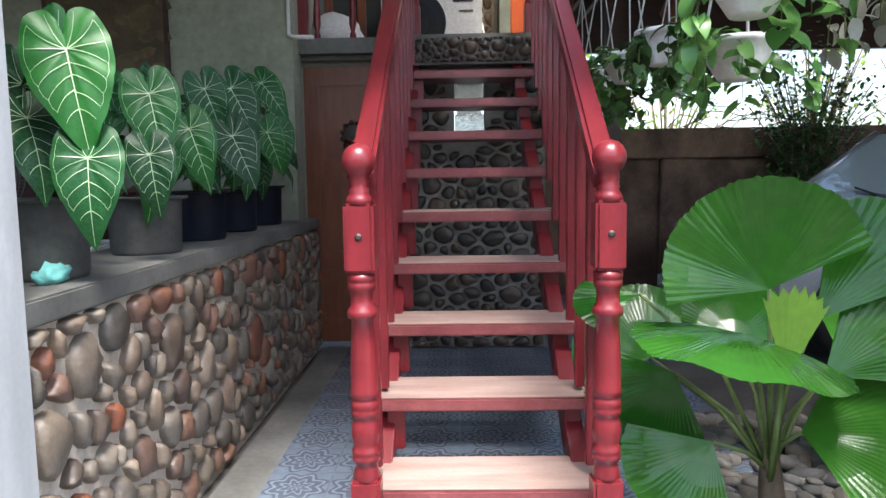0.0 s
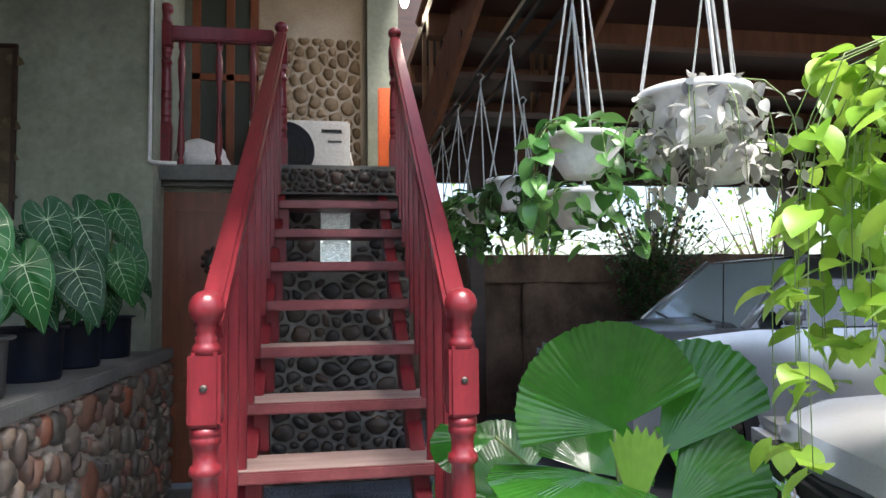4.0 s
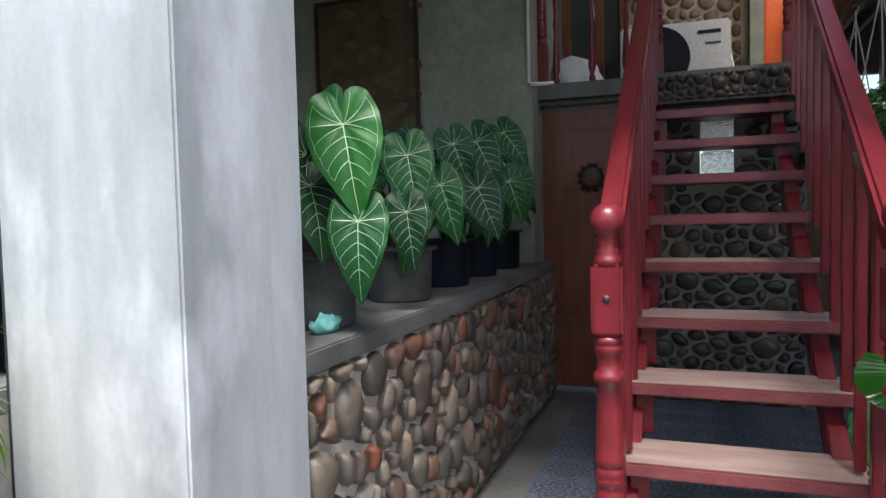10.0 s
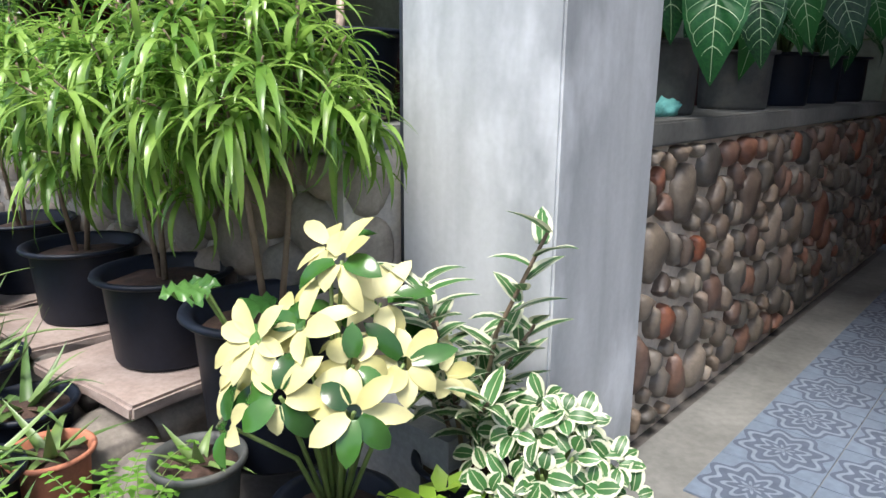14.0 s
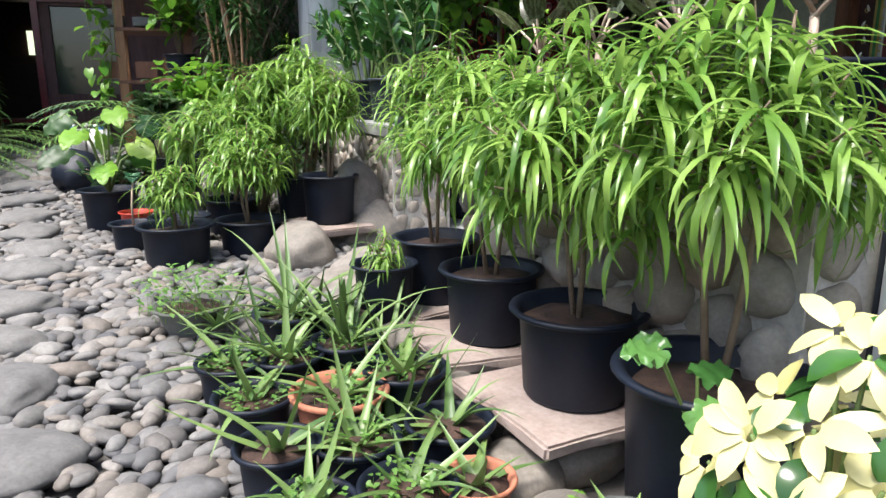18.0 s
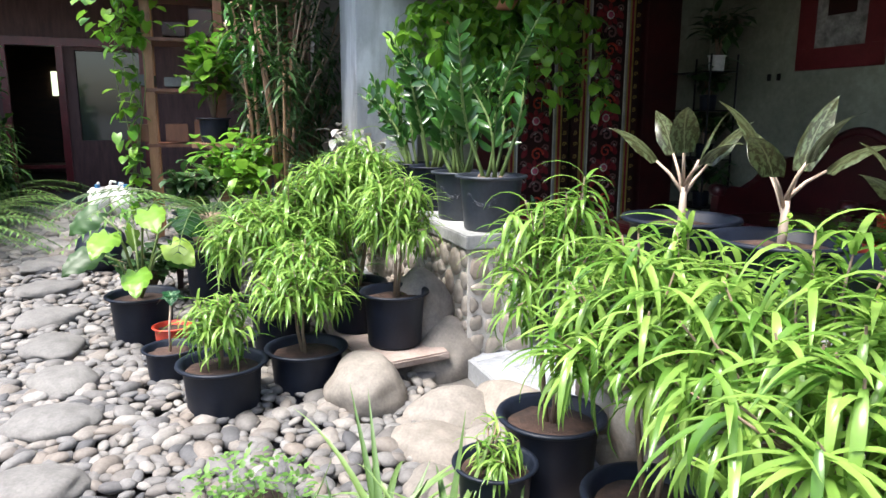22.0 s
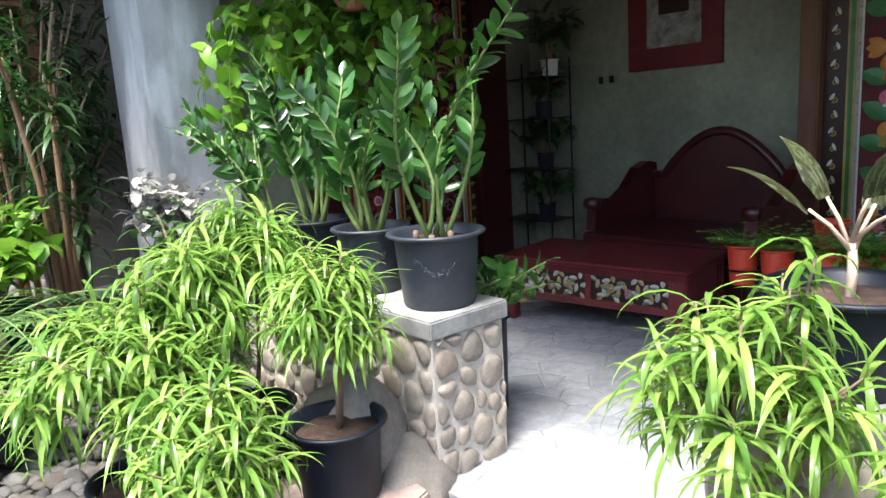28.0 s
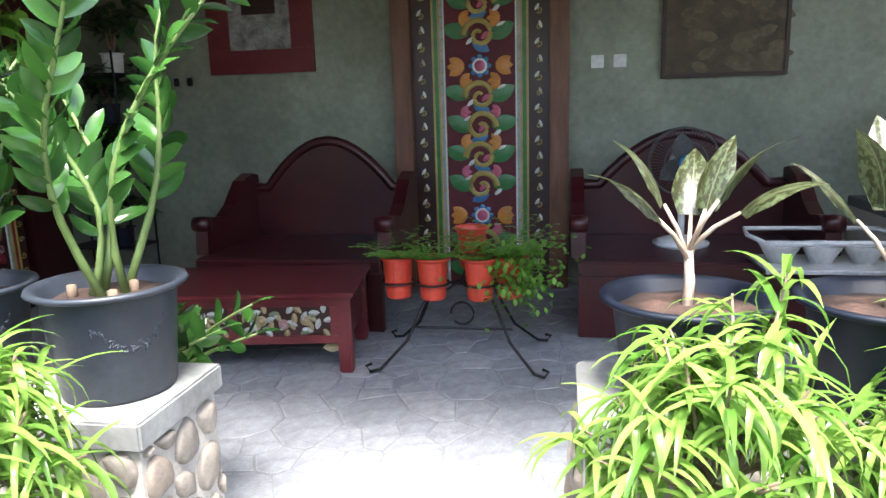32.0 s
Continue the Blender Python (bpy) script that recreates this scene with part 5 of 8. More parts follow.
def car(name, label, x, y, width, length, belt, roof, bonnet, paint, group="parked cars", turn=0.0, cowl=1.2, rake=0.75):
    """A car that faces -x: loft of cross-sections, glass house, wheels, lamps and grille."""
    t = thing(name, label, "car", (x, y, 0), turn, group)
    w = width / 2
    st = [(0.0, 0.86, 0.28, bonnet - 0.17), (0.05, 0.92, 0.2, bonnet - 0.10), (0.3, 0.97, 0.18, bonnet - 0.035), (cowl - 0.3, 0.99, 0.18, bonnet + 0.02), (cowl + 0.05, 1.0, 0.18, belt), (length - 0.5, 1.0, 0.2, belt), (length, 0.9, 0.3, belt - 0.1)]
    v, f = [], []
    for sx, k, z0, z1 in st:
        ring = [(-0.8, z0), (-1.0, z0 + 0.12), (-1.0, z0 + (z1 - z0) * 0.62), (-0.93, z1 - 0.03), (-0.7, z1 + 0.005), (0, z1 + 0.03), (0.7, z1 + 0.005), (0.93, z1 - 0.03), (1.0, z0 + (z1 - z0) * 0.62), (1.0, z0 + 0.12), (0.8, z0)]
        v += [(sx + (0.2 * abs(q) ** 2 * (1 - sx / 0.4) if sx < 0.4 else 0), q * w * k, z) for q, z in ring]
    n = 11
    for a in range(len(st) - 1):
        for i in range(n):
            j = (i + 1) % n
            f.append((a * n + i, (a + 1) * n + i, (a + 1) * n + j, a * n + j))
    f += [tuple(range(n)), tuple(range((len(st) - 1) * n, len(st) * n))[::-1]]
    body = raw("body", v, f, paint, t, smooth=True)
    body.data.set_sharp_from_angle(angle=0.5)
    cab = [(cowl, 0.90, belt - 0.02), (cowl + rake, 0.74, roof), (length - 1.0, 0.74, roof), (length - 0.3, 0.86, belt - 0.02)]
    cv = [(sx, s * w * k, z) for sx, k, z in cab for s in (-1, 1)]
    raw("windscreen", cv[:4], [(0, 1, 3, 2)], screen_m, t, "windscreen with the sky's reflection put into its pale colour")
    raw("glass_house", cv, [(4, 5, 7, 6), (0, 2, 4, 6), (1, 7, 5, 3)], glass_m, t, "dark tinted glass")
    rv = [(sx + dx, s * w * (k + 0.01), z + 0.012) for sx, k, z, dx in ((cowl + rake, 0.74, roof, -0.03), (cowl + rake + 0.35, 0.76, roof + 0.03, 0), (length - 1.2, 0.76, roof + 0.03, 0), (length - 1.0, 0.74, roof, 0.03)) for s in (-1, 0, 1)]
    raw("roof", rv, [(a * 3 + b, a * 3 + b + 1, a * 3 + b + 4, a * 3 + b + 3) for a in range(3) for b in range(2)], paint, t, smooth=True)
    for s in (-1, 1):
        part("pillar", tube([(cowl, s * w * 0.905, belt - 0.02), (cowl + rake, s * w * 0.75, roof + 0.01)], 0.03, 6), paint, t, smooth=True)
        part("pillar", tube([(cowl + 1.35, s * w * 0.9, belt), (cowl + 1.4, s * w * 0.75, roof)], 0.035, 6), paint, t, smooth=True)
        mr = part("wing_mirror", boxes(((cowl + 0.22, s * (w + 0.02) - 0.07, belt + 0.0), (cowl + 0.35, s * (w + 0.02) + 0.07, belt + 0.13)), bevel=0.03), paint, t, smooth=True)
        hl = part("headlamp", boxes(((0.06, s * w * 0.74 - 0.13, bonnet - 0.29), (0.36, s * w * 0.74 + 0.16, bonnet - 0.13)), bevel=0.045), lamp_m, t, "clear headlamp")
        for wx in (0.72, length - 0.8):
            wheel = part("wheel", lathe([(0.2, -0.1), (0.3, -0.1), (0.325, -0.07), (0.33, 0), (0.325, 0.07), (0.3, 0.1), (0.2, 0.1)], 32), tyre_m, t, "black tyre", True)
            wheel.matrix_local = pose(wx, s * (w - 0.07), 0.33, 90, 0, 0)
            rim = part("rim", lathe([(0, 0.06), (0.05, 0.08), (0.06, 0.06), (0.2, 0.07), (0.215, 0.095), (0.22, 0.06), (0.2, 0.0), (0, 0.0), (0, -0.06), (0.05, -0.08), (0.06, -0.06), (0.2, -0.07), (0.215, -0.095), (0.2, 0.0)], 28), chrome, wheel, "silver wheel rim", True)
            for q in range(5):
                sp = part("spoke", boxes(((-0.025, 0.03, -0.088), (0.025, 0.2, -0.07)), bevel=0.006), tyre_m, wheel)
                sp.matrix_local = pose(0, 0, 0 if s < 0 else 0.158, 0, 0, q * 72)
    part("grille", boxes(((-0.015, -w * 0.62, bonnet - 0.40), (0.12, w * 0.62, bonnet - 0.18)), bevel=0.02), tyre_m, t, "black front grille")
    part("grille_bar", boxes(((-0.03, -w * 0.48, bonnet - 0.275), (0.05, w * 0.48, bonnet - 0.245)), bevel=0.008), chrome, t, "chrome grille bar")
    part("emblem", boxes(((-0.045, -0.055, bonnet - 0.31), (-0.02, 0.055, bonnet - 0.21)), bevel=0.012), chrome, t, "plain chrome badge")
    part("bumper", boxes(((-0.09, -w * 0.86, 0.25), (0.2, w * 0.86, 0.42)), bevel=0.04), paint, t, smooth=True)
    for s in (-1, 1):
        part("wiper", tube([(cowl - 0.03, s * 0.3 - 0.1, belt + 0.01), (cowl + 0.06, s * 0.3 + 0.3, belt + 0.05)], 0.008, 5), tyre_m, t)
    part("aerial", tube([(cowl - 0.12, -w * 0.86, belt - 0.02), (cowl - 0.1, -w * 0.86, belt + 0.4)], 0.004, 5), iron, t)
    plate = part("number_plate", boxes(((-0.115, -0.2, 0.27), (-0.095, 0.2, 0.38)), bevel=0.004), tyre_m, t, "black number plate with white figures")
    return t, plate


c1, plate1 = car("car", "dark car with a silver-reflecting bonnet parked in the carport", 1.56, 2.0, 1.62, 4.0, 0.93, 1.45, 0.83, car_silver, turn=-17)
c2, plate2 = car("car", "grey metallic car parked deep in the carport", 1.70, 4.78, 1.6, 4.3, 1.0, 1.44, 0.95, car_grey, cowl=1.0, rake=0.55)
fc = bpy.data.curves.new("plate_text", "FONT")
fc.body = "BA 1057"
fc.size = 0.085
fc.align_x = fc.align_y = "CENTER"
fc.extrude = 0.002
fc.materials.append(white_plastic)
txt = new("plate_figures", fc)
txt.parent = plate1
txt.matrix_local = Matrix.Translation((-0.118, 0, 0.325)) @ Matrix(((0, 0, -1, 0), (-1, 0, 0, 0), (0, 1, 0, 0), (0, 0, 0, 1)))

# ---- shrubs and bright distance behind the carport wall ----
def leafy(name, label, at, size, n, leaf, width, mat, seed, shape="oval", group="", category="shrub", branches=14, droop=0.6):
    """A loose crown of leaves on thin branches."""
    rnd = random.Random(seed)
    t = thing(name, label, category, at, 0, group)
    lv = Leaves()
    ends = []
    for k in range(branches):
        a = k * 2.4 + rnd.uniform(-0.5, 0.5)
        e = Vector((math.cos(a) * size[0] * rnd.uniform(0.3, 1), math.sin(a) * size[1] * rnd.uniform(0.3, 1), size[2] * rnd.uniform(0.4, 1)))
        m_ = e * 0.5 + Vector((-e.x * 0.2, -e.y * 0.2, size[2] * 0.1))
        stem(t, [(0, 0, -0.03), tuple(m_), tuple(e)], 0.006 * max(1, size[2]), bark, 5, 0.4)
        ends.append((m_, e))
    for k in range(n):
        m_, e = ends[k % branches]
        p = m_.lerp(e, rnd.uniform(0, 1.1)) + Vector((rnd.gauss(0, size[0] * 0.13), rnd.gauss(0, size[1] * 0.13), rnd.gauss(0, size[2] * 0.06)))
        d = Vector((rnd.uniform(-1, 1), rnd.uniform(-1, 1), rnd.uniform(-0.3, 0.8)))
        lv.blade(p, d, leaf * rnd.uniform(0.6, 1.2), width * rnd.uniform(0.7, 1.2), droop * rnd.uniform(0.5, 1.6), 0.25, shape, 3)
    lv.make("leaves", mat, t)
    return t


leafy("wall_creeper", "fine-leaved green creeper hanging on the carport wall", (3.35, 6.62, 0.3), (0.6, 0.2, 2.0), 3000, 0.065, 0.034, trail_leaf, 301, "oval", branches=34)
for k, x in enumerate((1.3, 2.6, 4.2, 6.0, 7.8)):
    leafy("boundary_shrub", "sunlit yellow-green shrub beyond the boundary wall", (x, 8.3 + 0.3 * (k % 2), 0), (1.0, 0.5, 2.9), 420, 0.1, 0.05, lime_leaf, 310 + k, group="shrubs beyond the wall", branches=26)
cr = thing("wall_twigs", "bare thin twigs trailing along the carport wall top", "twigs", (0.8, 6.92, 1.62))
rt = random.Random(5)
for k in range(26):
    x = rt.uniform(0, 5)
    pts = [(x, 0, 0)]
    for i in range(5):
        q = pts[-1]
        pts.append((q[0] + rt.uniform(-0.1, 0.3), q[1] + rt.uniform(-0.05, 0.05), max(-0.02, q[2] + rt.uniform(-0.1, 0.2))))
    part("twig", tube(pts, 0.006, 4, None, 0.5), bark, cr)
# Added beyond the view to keep side light out of the carport.
wall("wall_right_side", "unseen dark wall added at the side to dim the carport", dark_stone, ((9, -2, -0.05), (9.2, 7.4, 3.0)))

# ---- carved painted panels ----
carv_red = mottled("carved_red_ground", (0.075, 0.005, 0.01), (0.13, 0.009, 0.017), 0.65, 6, 60, 0.1)
carv_dark = mottled("carved_dark_ground", (0.02, 0.006, 0.005), (0.05, 0.012, 0.01), 0.4, 6, 60, 0.1)
gold = mottled("gold_paint", (0.34, 0.25, 0.05), (0.52, 0.40, 0.12), 0.35, 8, 80, 0.1)
green_p = mottled("green_paint", (0.02, 0.12, 0.03), (0.05, 0.22, 0.06), 0.35, 8, 80, 0.1)
blue_p = mottled("blue_paint", (0.03, 0.13, 0.3), (0.08, 0.26, 0.5), 0.35, 8, 80, 0.1)
pink_p = mottled("pink_paint", (0.5, 0.08, 0.16), (0.65, 0.14, 0.24), 0.35, 8, 80, 0.1)
orange_p = mottled("orange_petal_paint", (0.5, 0.17, 0.02), (0.7, 0.28, 0.04), 0.35, 8, 80, 0.1)
white_p = mottled("white_paint", (0.6, 0.6, 0.55), (0.8, 0.8, 0.74), 0.4, 8, 80, 0.1)
white_dim = mottled("grey_bead_paint", (0.3, 0.32, 0.3), (0.45, 0.46, 0.43), 0.4, 8, 80, 0.1)

crimson_p = mottled("crimson_paint", (0.20, 0.012, 0.02), (0.34, 0.03, 0.045), 0.4, 8, 80, 0.1)
gold_dim = mottled("dull_gold_paint", (0.22, 0.17, 0.08), (0.36, 0.29, 0.16), 0.5, 8, 80, 0.1)
rose_dim = mottled("dull_rose_paint", (0.25, 0.12, 0.12), (0.36, 0.2, 0.2), 0.5, 8, 80, 0.1)
green_dim = mottled("dull_green_paint", (0.10, 0.14, 0.09), (0.2, 0.24, 0.15), 0.45, 8, 80, 0.1)


def shared(bm, mat, name, smooth=True):
    me = bpy.data.meshes.new(name)
    bm.to_mesh(me)
    bm.free()
    if smooth:
        me.polygons.foreach_set("use_smooth", [True] * len(me.polygons))
    me.materials.append(mat)
    return me


def spiral(r, turns, thick, flip=1):
    pts = []
    for i in range(26):
        a = i / 25 * turns * 2 * math.pi
        q = r * (1 - 0.85 * i / 25)
        pts.append((flip * q * math.cos(a), 0, q * math.sin(a)))
    return tube(pts, thick, 6, None, 0.6)


def petal(l, w):
    """A pointed, bulging petal lying in the x-z plane, tip along +x."""
    bm = bmesh.new()
    n = 7
    rows = []
    for i in range(n):
        t = i / (n - 1)
        h = w * math.sin(math.pi * (0.08 + 0.92 * t)) ** 0.8 * 0.5
        rows.append([bm.verts.new((l * t, 0, -h)), bm.verts.new((l * t, -0.010 * math.sin(math.pi * min(1, t + 0.1)), 0)), bm.verts.new((l * t, 0, h))])
    for a, b in zip(rows, rows[1:]):
        for k in range(2):
            bm.faces.new((a[k], b[k], b[k + 1], a[k + 1]))
    return bm


MOTIF = {
    "scroll": shared(spiral(0.085, 1.35, 0.017), gold, "scroll"),
    "scroll_b": shared(spiral(0.085, 1.35, 0.017, -1), gold, "scroll"),
    "scroll_r": shared(spiral(0.085, 1.35, 0.014), red_plastic, "scroll"),
    "scroll_s": shared(spiral(0.085, 1.35, 0.014, -1), rose_dim, "scroll"),
    "leaf_r": shared(petal(0.10, 0.06), crimson_p, "carved_leaf"),
    "leaf_g": shared(petal(0.14, 0.085), green_p, "carved_leaf"),
    "leaf_b": shared(petal(0.10, 0.055), blue_p, "carved_leaf"),
    "leaf_o": shared(petal(0.09, 0.052), orange_p, "petal"),
    "leaf_p": shared(petal(0.075, 0.04), pink_p, "petal"),
    "leaf_w": shared(petal(0.055, 0.022), white_p, "petal"),
    "disc_p": shared(lathe([(0, 0.014), (0.024, 0.012), (0.03, 0.0)], 18, pose(0, 0, 0, 90, 0, 0)), pink_p, "flower_centre"),
    "ring_w": shared(lathe([(0.027, 0.006), (0.036, 0.010), (0.04, 0.0)], 18, pose(0, 0, 0, 90, 0, 0)), white_p, "flower_ring"),
    "petal_b": shared(petal(0.032, 0.03), blue_p, "flower_petal"),
    "bead": shared(lathe([(0, 0.008), (0.006, 0.006), (0.009, 0)], 8, pose(0, 0, 0, 90, 0, 0)), gold, "bead"),
    "curl": shared(spiral(0.022, 1.2, 0.005), gold, "curl"),
}


def carved_panel(name, label, m, w, h, posts=True, group="carved panels", detail=True):
    """A tall panel in the x-z plane (front towards -y): red field of painted scrolls between coloured borders."""
    t = thing(name, label, "carved panel", (0, 0, 0), 0, group)
    t.matrix_world = m
    fw = w * 0.51
    part("ground_board", boxes(((-w / 2, 0, 0), (w / 2, 0.05, h))), carv_dark, t)
    part("field", boxes(((-fw / 2, -0.012, 0), (fw / 2, 0.0, h))), carv_red if detail else carv_dark, t)
    for s in (-1, 1):
        x = fw / 2
        for wd, mat, up, nm in ((0.010, white_p, 0.022, "white_fillet"), (0.026, white_dim, 0.014, "bead_strip"), (0.012, gold, 0.024, "gold_fillet"), (0.028, green_p if detail else crimson_p, 0.02, "painted_band"), (0.014, gold, 0.026, "gold_fillet")):
            part(nm, boxes(((min(s * x, s * (x + wd)), -up, 0), (max(s * x, s * (x + wd)), 0.0, h)), bevel=0.003), mat, t)
            if nm == "bead_strip" and detail:
                for k in range(int(h / 0.075)):
                    o = new("bead", MOTIF["bead"])
                    o.parent = t
                    o.matrix_local = Matrix.Translation((s * (x + wd / 2), -0.014, 0.03 + k * 0.075))
            x += wd
        xc = (x + w / 2) / 2
        for k in range(int(h / 0.11)):
            o = new("curl", MOTIF["curl"])
            o.parent = t
            o.matrix_local = Matrix.Translation((s * xc, -0.006, 0.05 + k * 0.11)) @ Matrix.Rotation((k % 2) * 2.4, 4, "Y")
            if detail:
                o = new("petal", MOTIF["leaf_w"])
                o.parent = t
                o.matrix_local = Matrix.Translation((s * xc, -0.008, 0.09 + k * 0.11)) @ Matrix.Rotation(1.2 + (k % 2), 4, "Y")
    if posts:
        for s in (-1, 1):
            part("post", boxes(((min(s * w / 2, s * (w / 2 + 0.13)), -0.09, 0), (max(s * w / 2, s * (w / 2 + 0.13)), 0.05, h)), bevel=0.01), brown_wood, t, "plain brown timber post")
    sc = fw / 0.37

    def put(kind, x, z, turn=0.0, y=-0.016, s=1.0):
        o = new(MOTIF[kind].name.split(".")[0], MOTIF[kind])
        o.parent = t
        o.matrix_local = Matrix.Translation((x * sc, y, z)) @ Matrix.Rotation(-turn, 4, "Y") @ Matrix.Diagonal((s * sc, 1, s * sc, 1))

    unit = 0.158 * sc
    if not detail:
        for k in range(int(h / unit)):
            z = unit * (k + 0.5)
            if k % 3 == 1:
                for q in range(8):
                    put("leaf_r", 0.035 * math.cos(q * 0.785), z + 0.035 * sc * math.sin(q * 0.785), q * 0.785, s=0.8)
                put("ring_w", 0, z, 0, -0.02)
                put("disc_p", 0, z, 0, -0.024)
            else:
                put("scroll_r" if k % 3 else "scroll_s", 0.02, z, s=0.8)
                put("leaf_w", -0.02, z + 0.03, 0.6, s=0.8)
            for s in (-1, 1):
                put("leaf_r", s * 0.14, z - 0.03, math.pi / 2 + 0.6 * s)
                put("scroll_s", s * 0.115, z + unit * 0.4, s=0.42)
                put("leaf_w", s * 0.10, z + 0.05, 1.57 - s, s=0.5)
        return t
    for k in range(int(h / unit)):
        z = unit * (k + 0.5)
        if k % 5 == 2:
            for q in range(8):
                put("petal_b", 0.03 * math.cos(q * 0.785), z + 0.03 * sc * math.sin(q * 0.785), q * 0.785)
            put("ring_w", 0, z, 0, -0.02)
            put("disc_p", 0, z, 0, -0.024)
            for s in (-1, 1):
                for a in (-0.5, 0.0, 0.5):
                    put("leaf_o", s * 0.085, z, (0 if s > 0 else math.pi) + a)
            continue
        f = 1 if k % 2 else -1
        put("scroll" if f > 0 else "scroll_b", 0.0, z)
        put("leaf_g", -f * 0.06, z - 0.02, 2.6 if f > 0 else 0.5)
        put("leaf_g", f * 0.06, z + 0.01, 0.2 if f > 0 else 2.9)
        put("leaf_b", f * 0.035, z - 0.05, 3.6 if f > 0 else -0.5)
        put("leaf_p", -f * 0.01, z - 0.03, 0.8, s=0.7)
        put("leaf_w", -f * 0.09, z + 0.05, 0.4)
        put("leaf_w", f * 0.07, z - 0.06, 0.7)
        for s in (-1, 1):
            for a in (-0.7, 0, 0.7):
                put("leaf_p" if k % 2 else "leaf_o", s * 0.105, z + unit / 2, (math.pi if s > 0 else 0) + a, s=0.75)
    return t


carved_panel("carved_panel", "tall carved panel painted with scrolls and flowers between brown posts", pose(-3.82, 4.42, FLOOR_T), 0.96, 3.0)
carved_panel("carved_panel", "tall carved painted door panel in red and gold", pose(-6.92, 2.54, FLOOR_T, 0, 0, 90), 0.70, 2.75, posts=False, detail=False)
carved_panel("carved_panel", "tall carved painted door panel in red and gold", pose(-6.92, 3.28, FLOOR_T, 0, 0, 90), 0.72, 2.75, posts=False, detail=False)
for y0, y1 in ((3.665, 4.05), (1.95, 2.17)):
    wall("panel_post", "dark red timber post beside the carved panels", bench_wood, ((-6.98, y0, FLOOR_T), (-6.86, y1, 3.3)), bevel=0.01, category="post")

# ---- terrace furniture ----
def picture(name, label, x0, x1, z0, z1, frame_mat, image, y=4.5, fw=0.07):
    t = thing(name, label, "picture", ((x0 + x1) / 2, y, z0))
    w, h = (x1 - x0) / 2, z1 - z0
    for lo, hi in (((-w, -0.035, 0), (w, -0.002, fw)), ((-w, -0.035, h - fw), (w, -0.002, h)), ((-w, -0.035, fw), (-w + fw, -0.002, h - fw)), ((w - fw, -0.035, fw), (w, -0.002, h - fw))):
        part("frame_bar", boxes((lo, hi), bevel=0.004), frame_mat, t)
    part("canvas", boxes(((-w + fw, -0.02, fw), (w - fw, -0.004, h - fw))), image, t)
    return t


red_frame = mottled("dull_red_frame", (0.14, 0.015, 0.018), (0.2, 0.025, 0.03), 0.5, 6, 60, 0.15)
collage = mottled("pale_collage", (0.06, 0.06, 0.06), (0.5, 0.48, 0.45), 0.7, 9, 40, 0.6)
leaf_canvas = mottled("brown_canvas", (0.05, 0.035, 0.02), (0.13, 0.09, 0.05), 0.7, 5, 60, 0.4)
pic2 = picture("framed_picture", "picture with a pale ornate mount in a broad red frame", -5.86, -5.04, 1.84, 3.0, red_frame, collage, fw=0.17)
part("picture_centre", boxes(((-0.13, -0.026, 0.42), (0.13, -0.02, 0.78))), carv_dark, pic2, "dark centre of the picture")
pic3 = picture("leaf_painting", "dark brown painting of golden leaves", -2.6, -1.8, 1.70, 2.78, dark_wood, leaf_canvas, fw=0.025)
lv = Leaves()
rl = random.Random(9)
for k in range(46):
    x, z = rl.uniform(-0.34, 0.34), rl.uniform(0.08, 1.0)
    a = rl.uniform(-0.5, 0.5)
    lv.blade((x, -0.024, z), (math.cos(a), 0, math.sin(a)), 0.12, 0.07, 0.1, 0.02, "oval", 4, up=(0, 1, 0))
lv.make("painted_leaf", mottled("dull_gold_leaf", (0.07, 0.05, 0.025), (0.17, 0.125, 0.06), 0.6, 12, 60, 0.2), pic3, "dull gold painted leaves")["kind"] = "stuff"


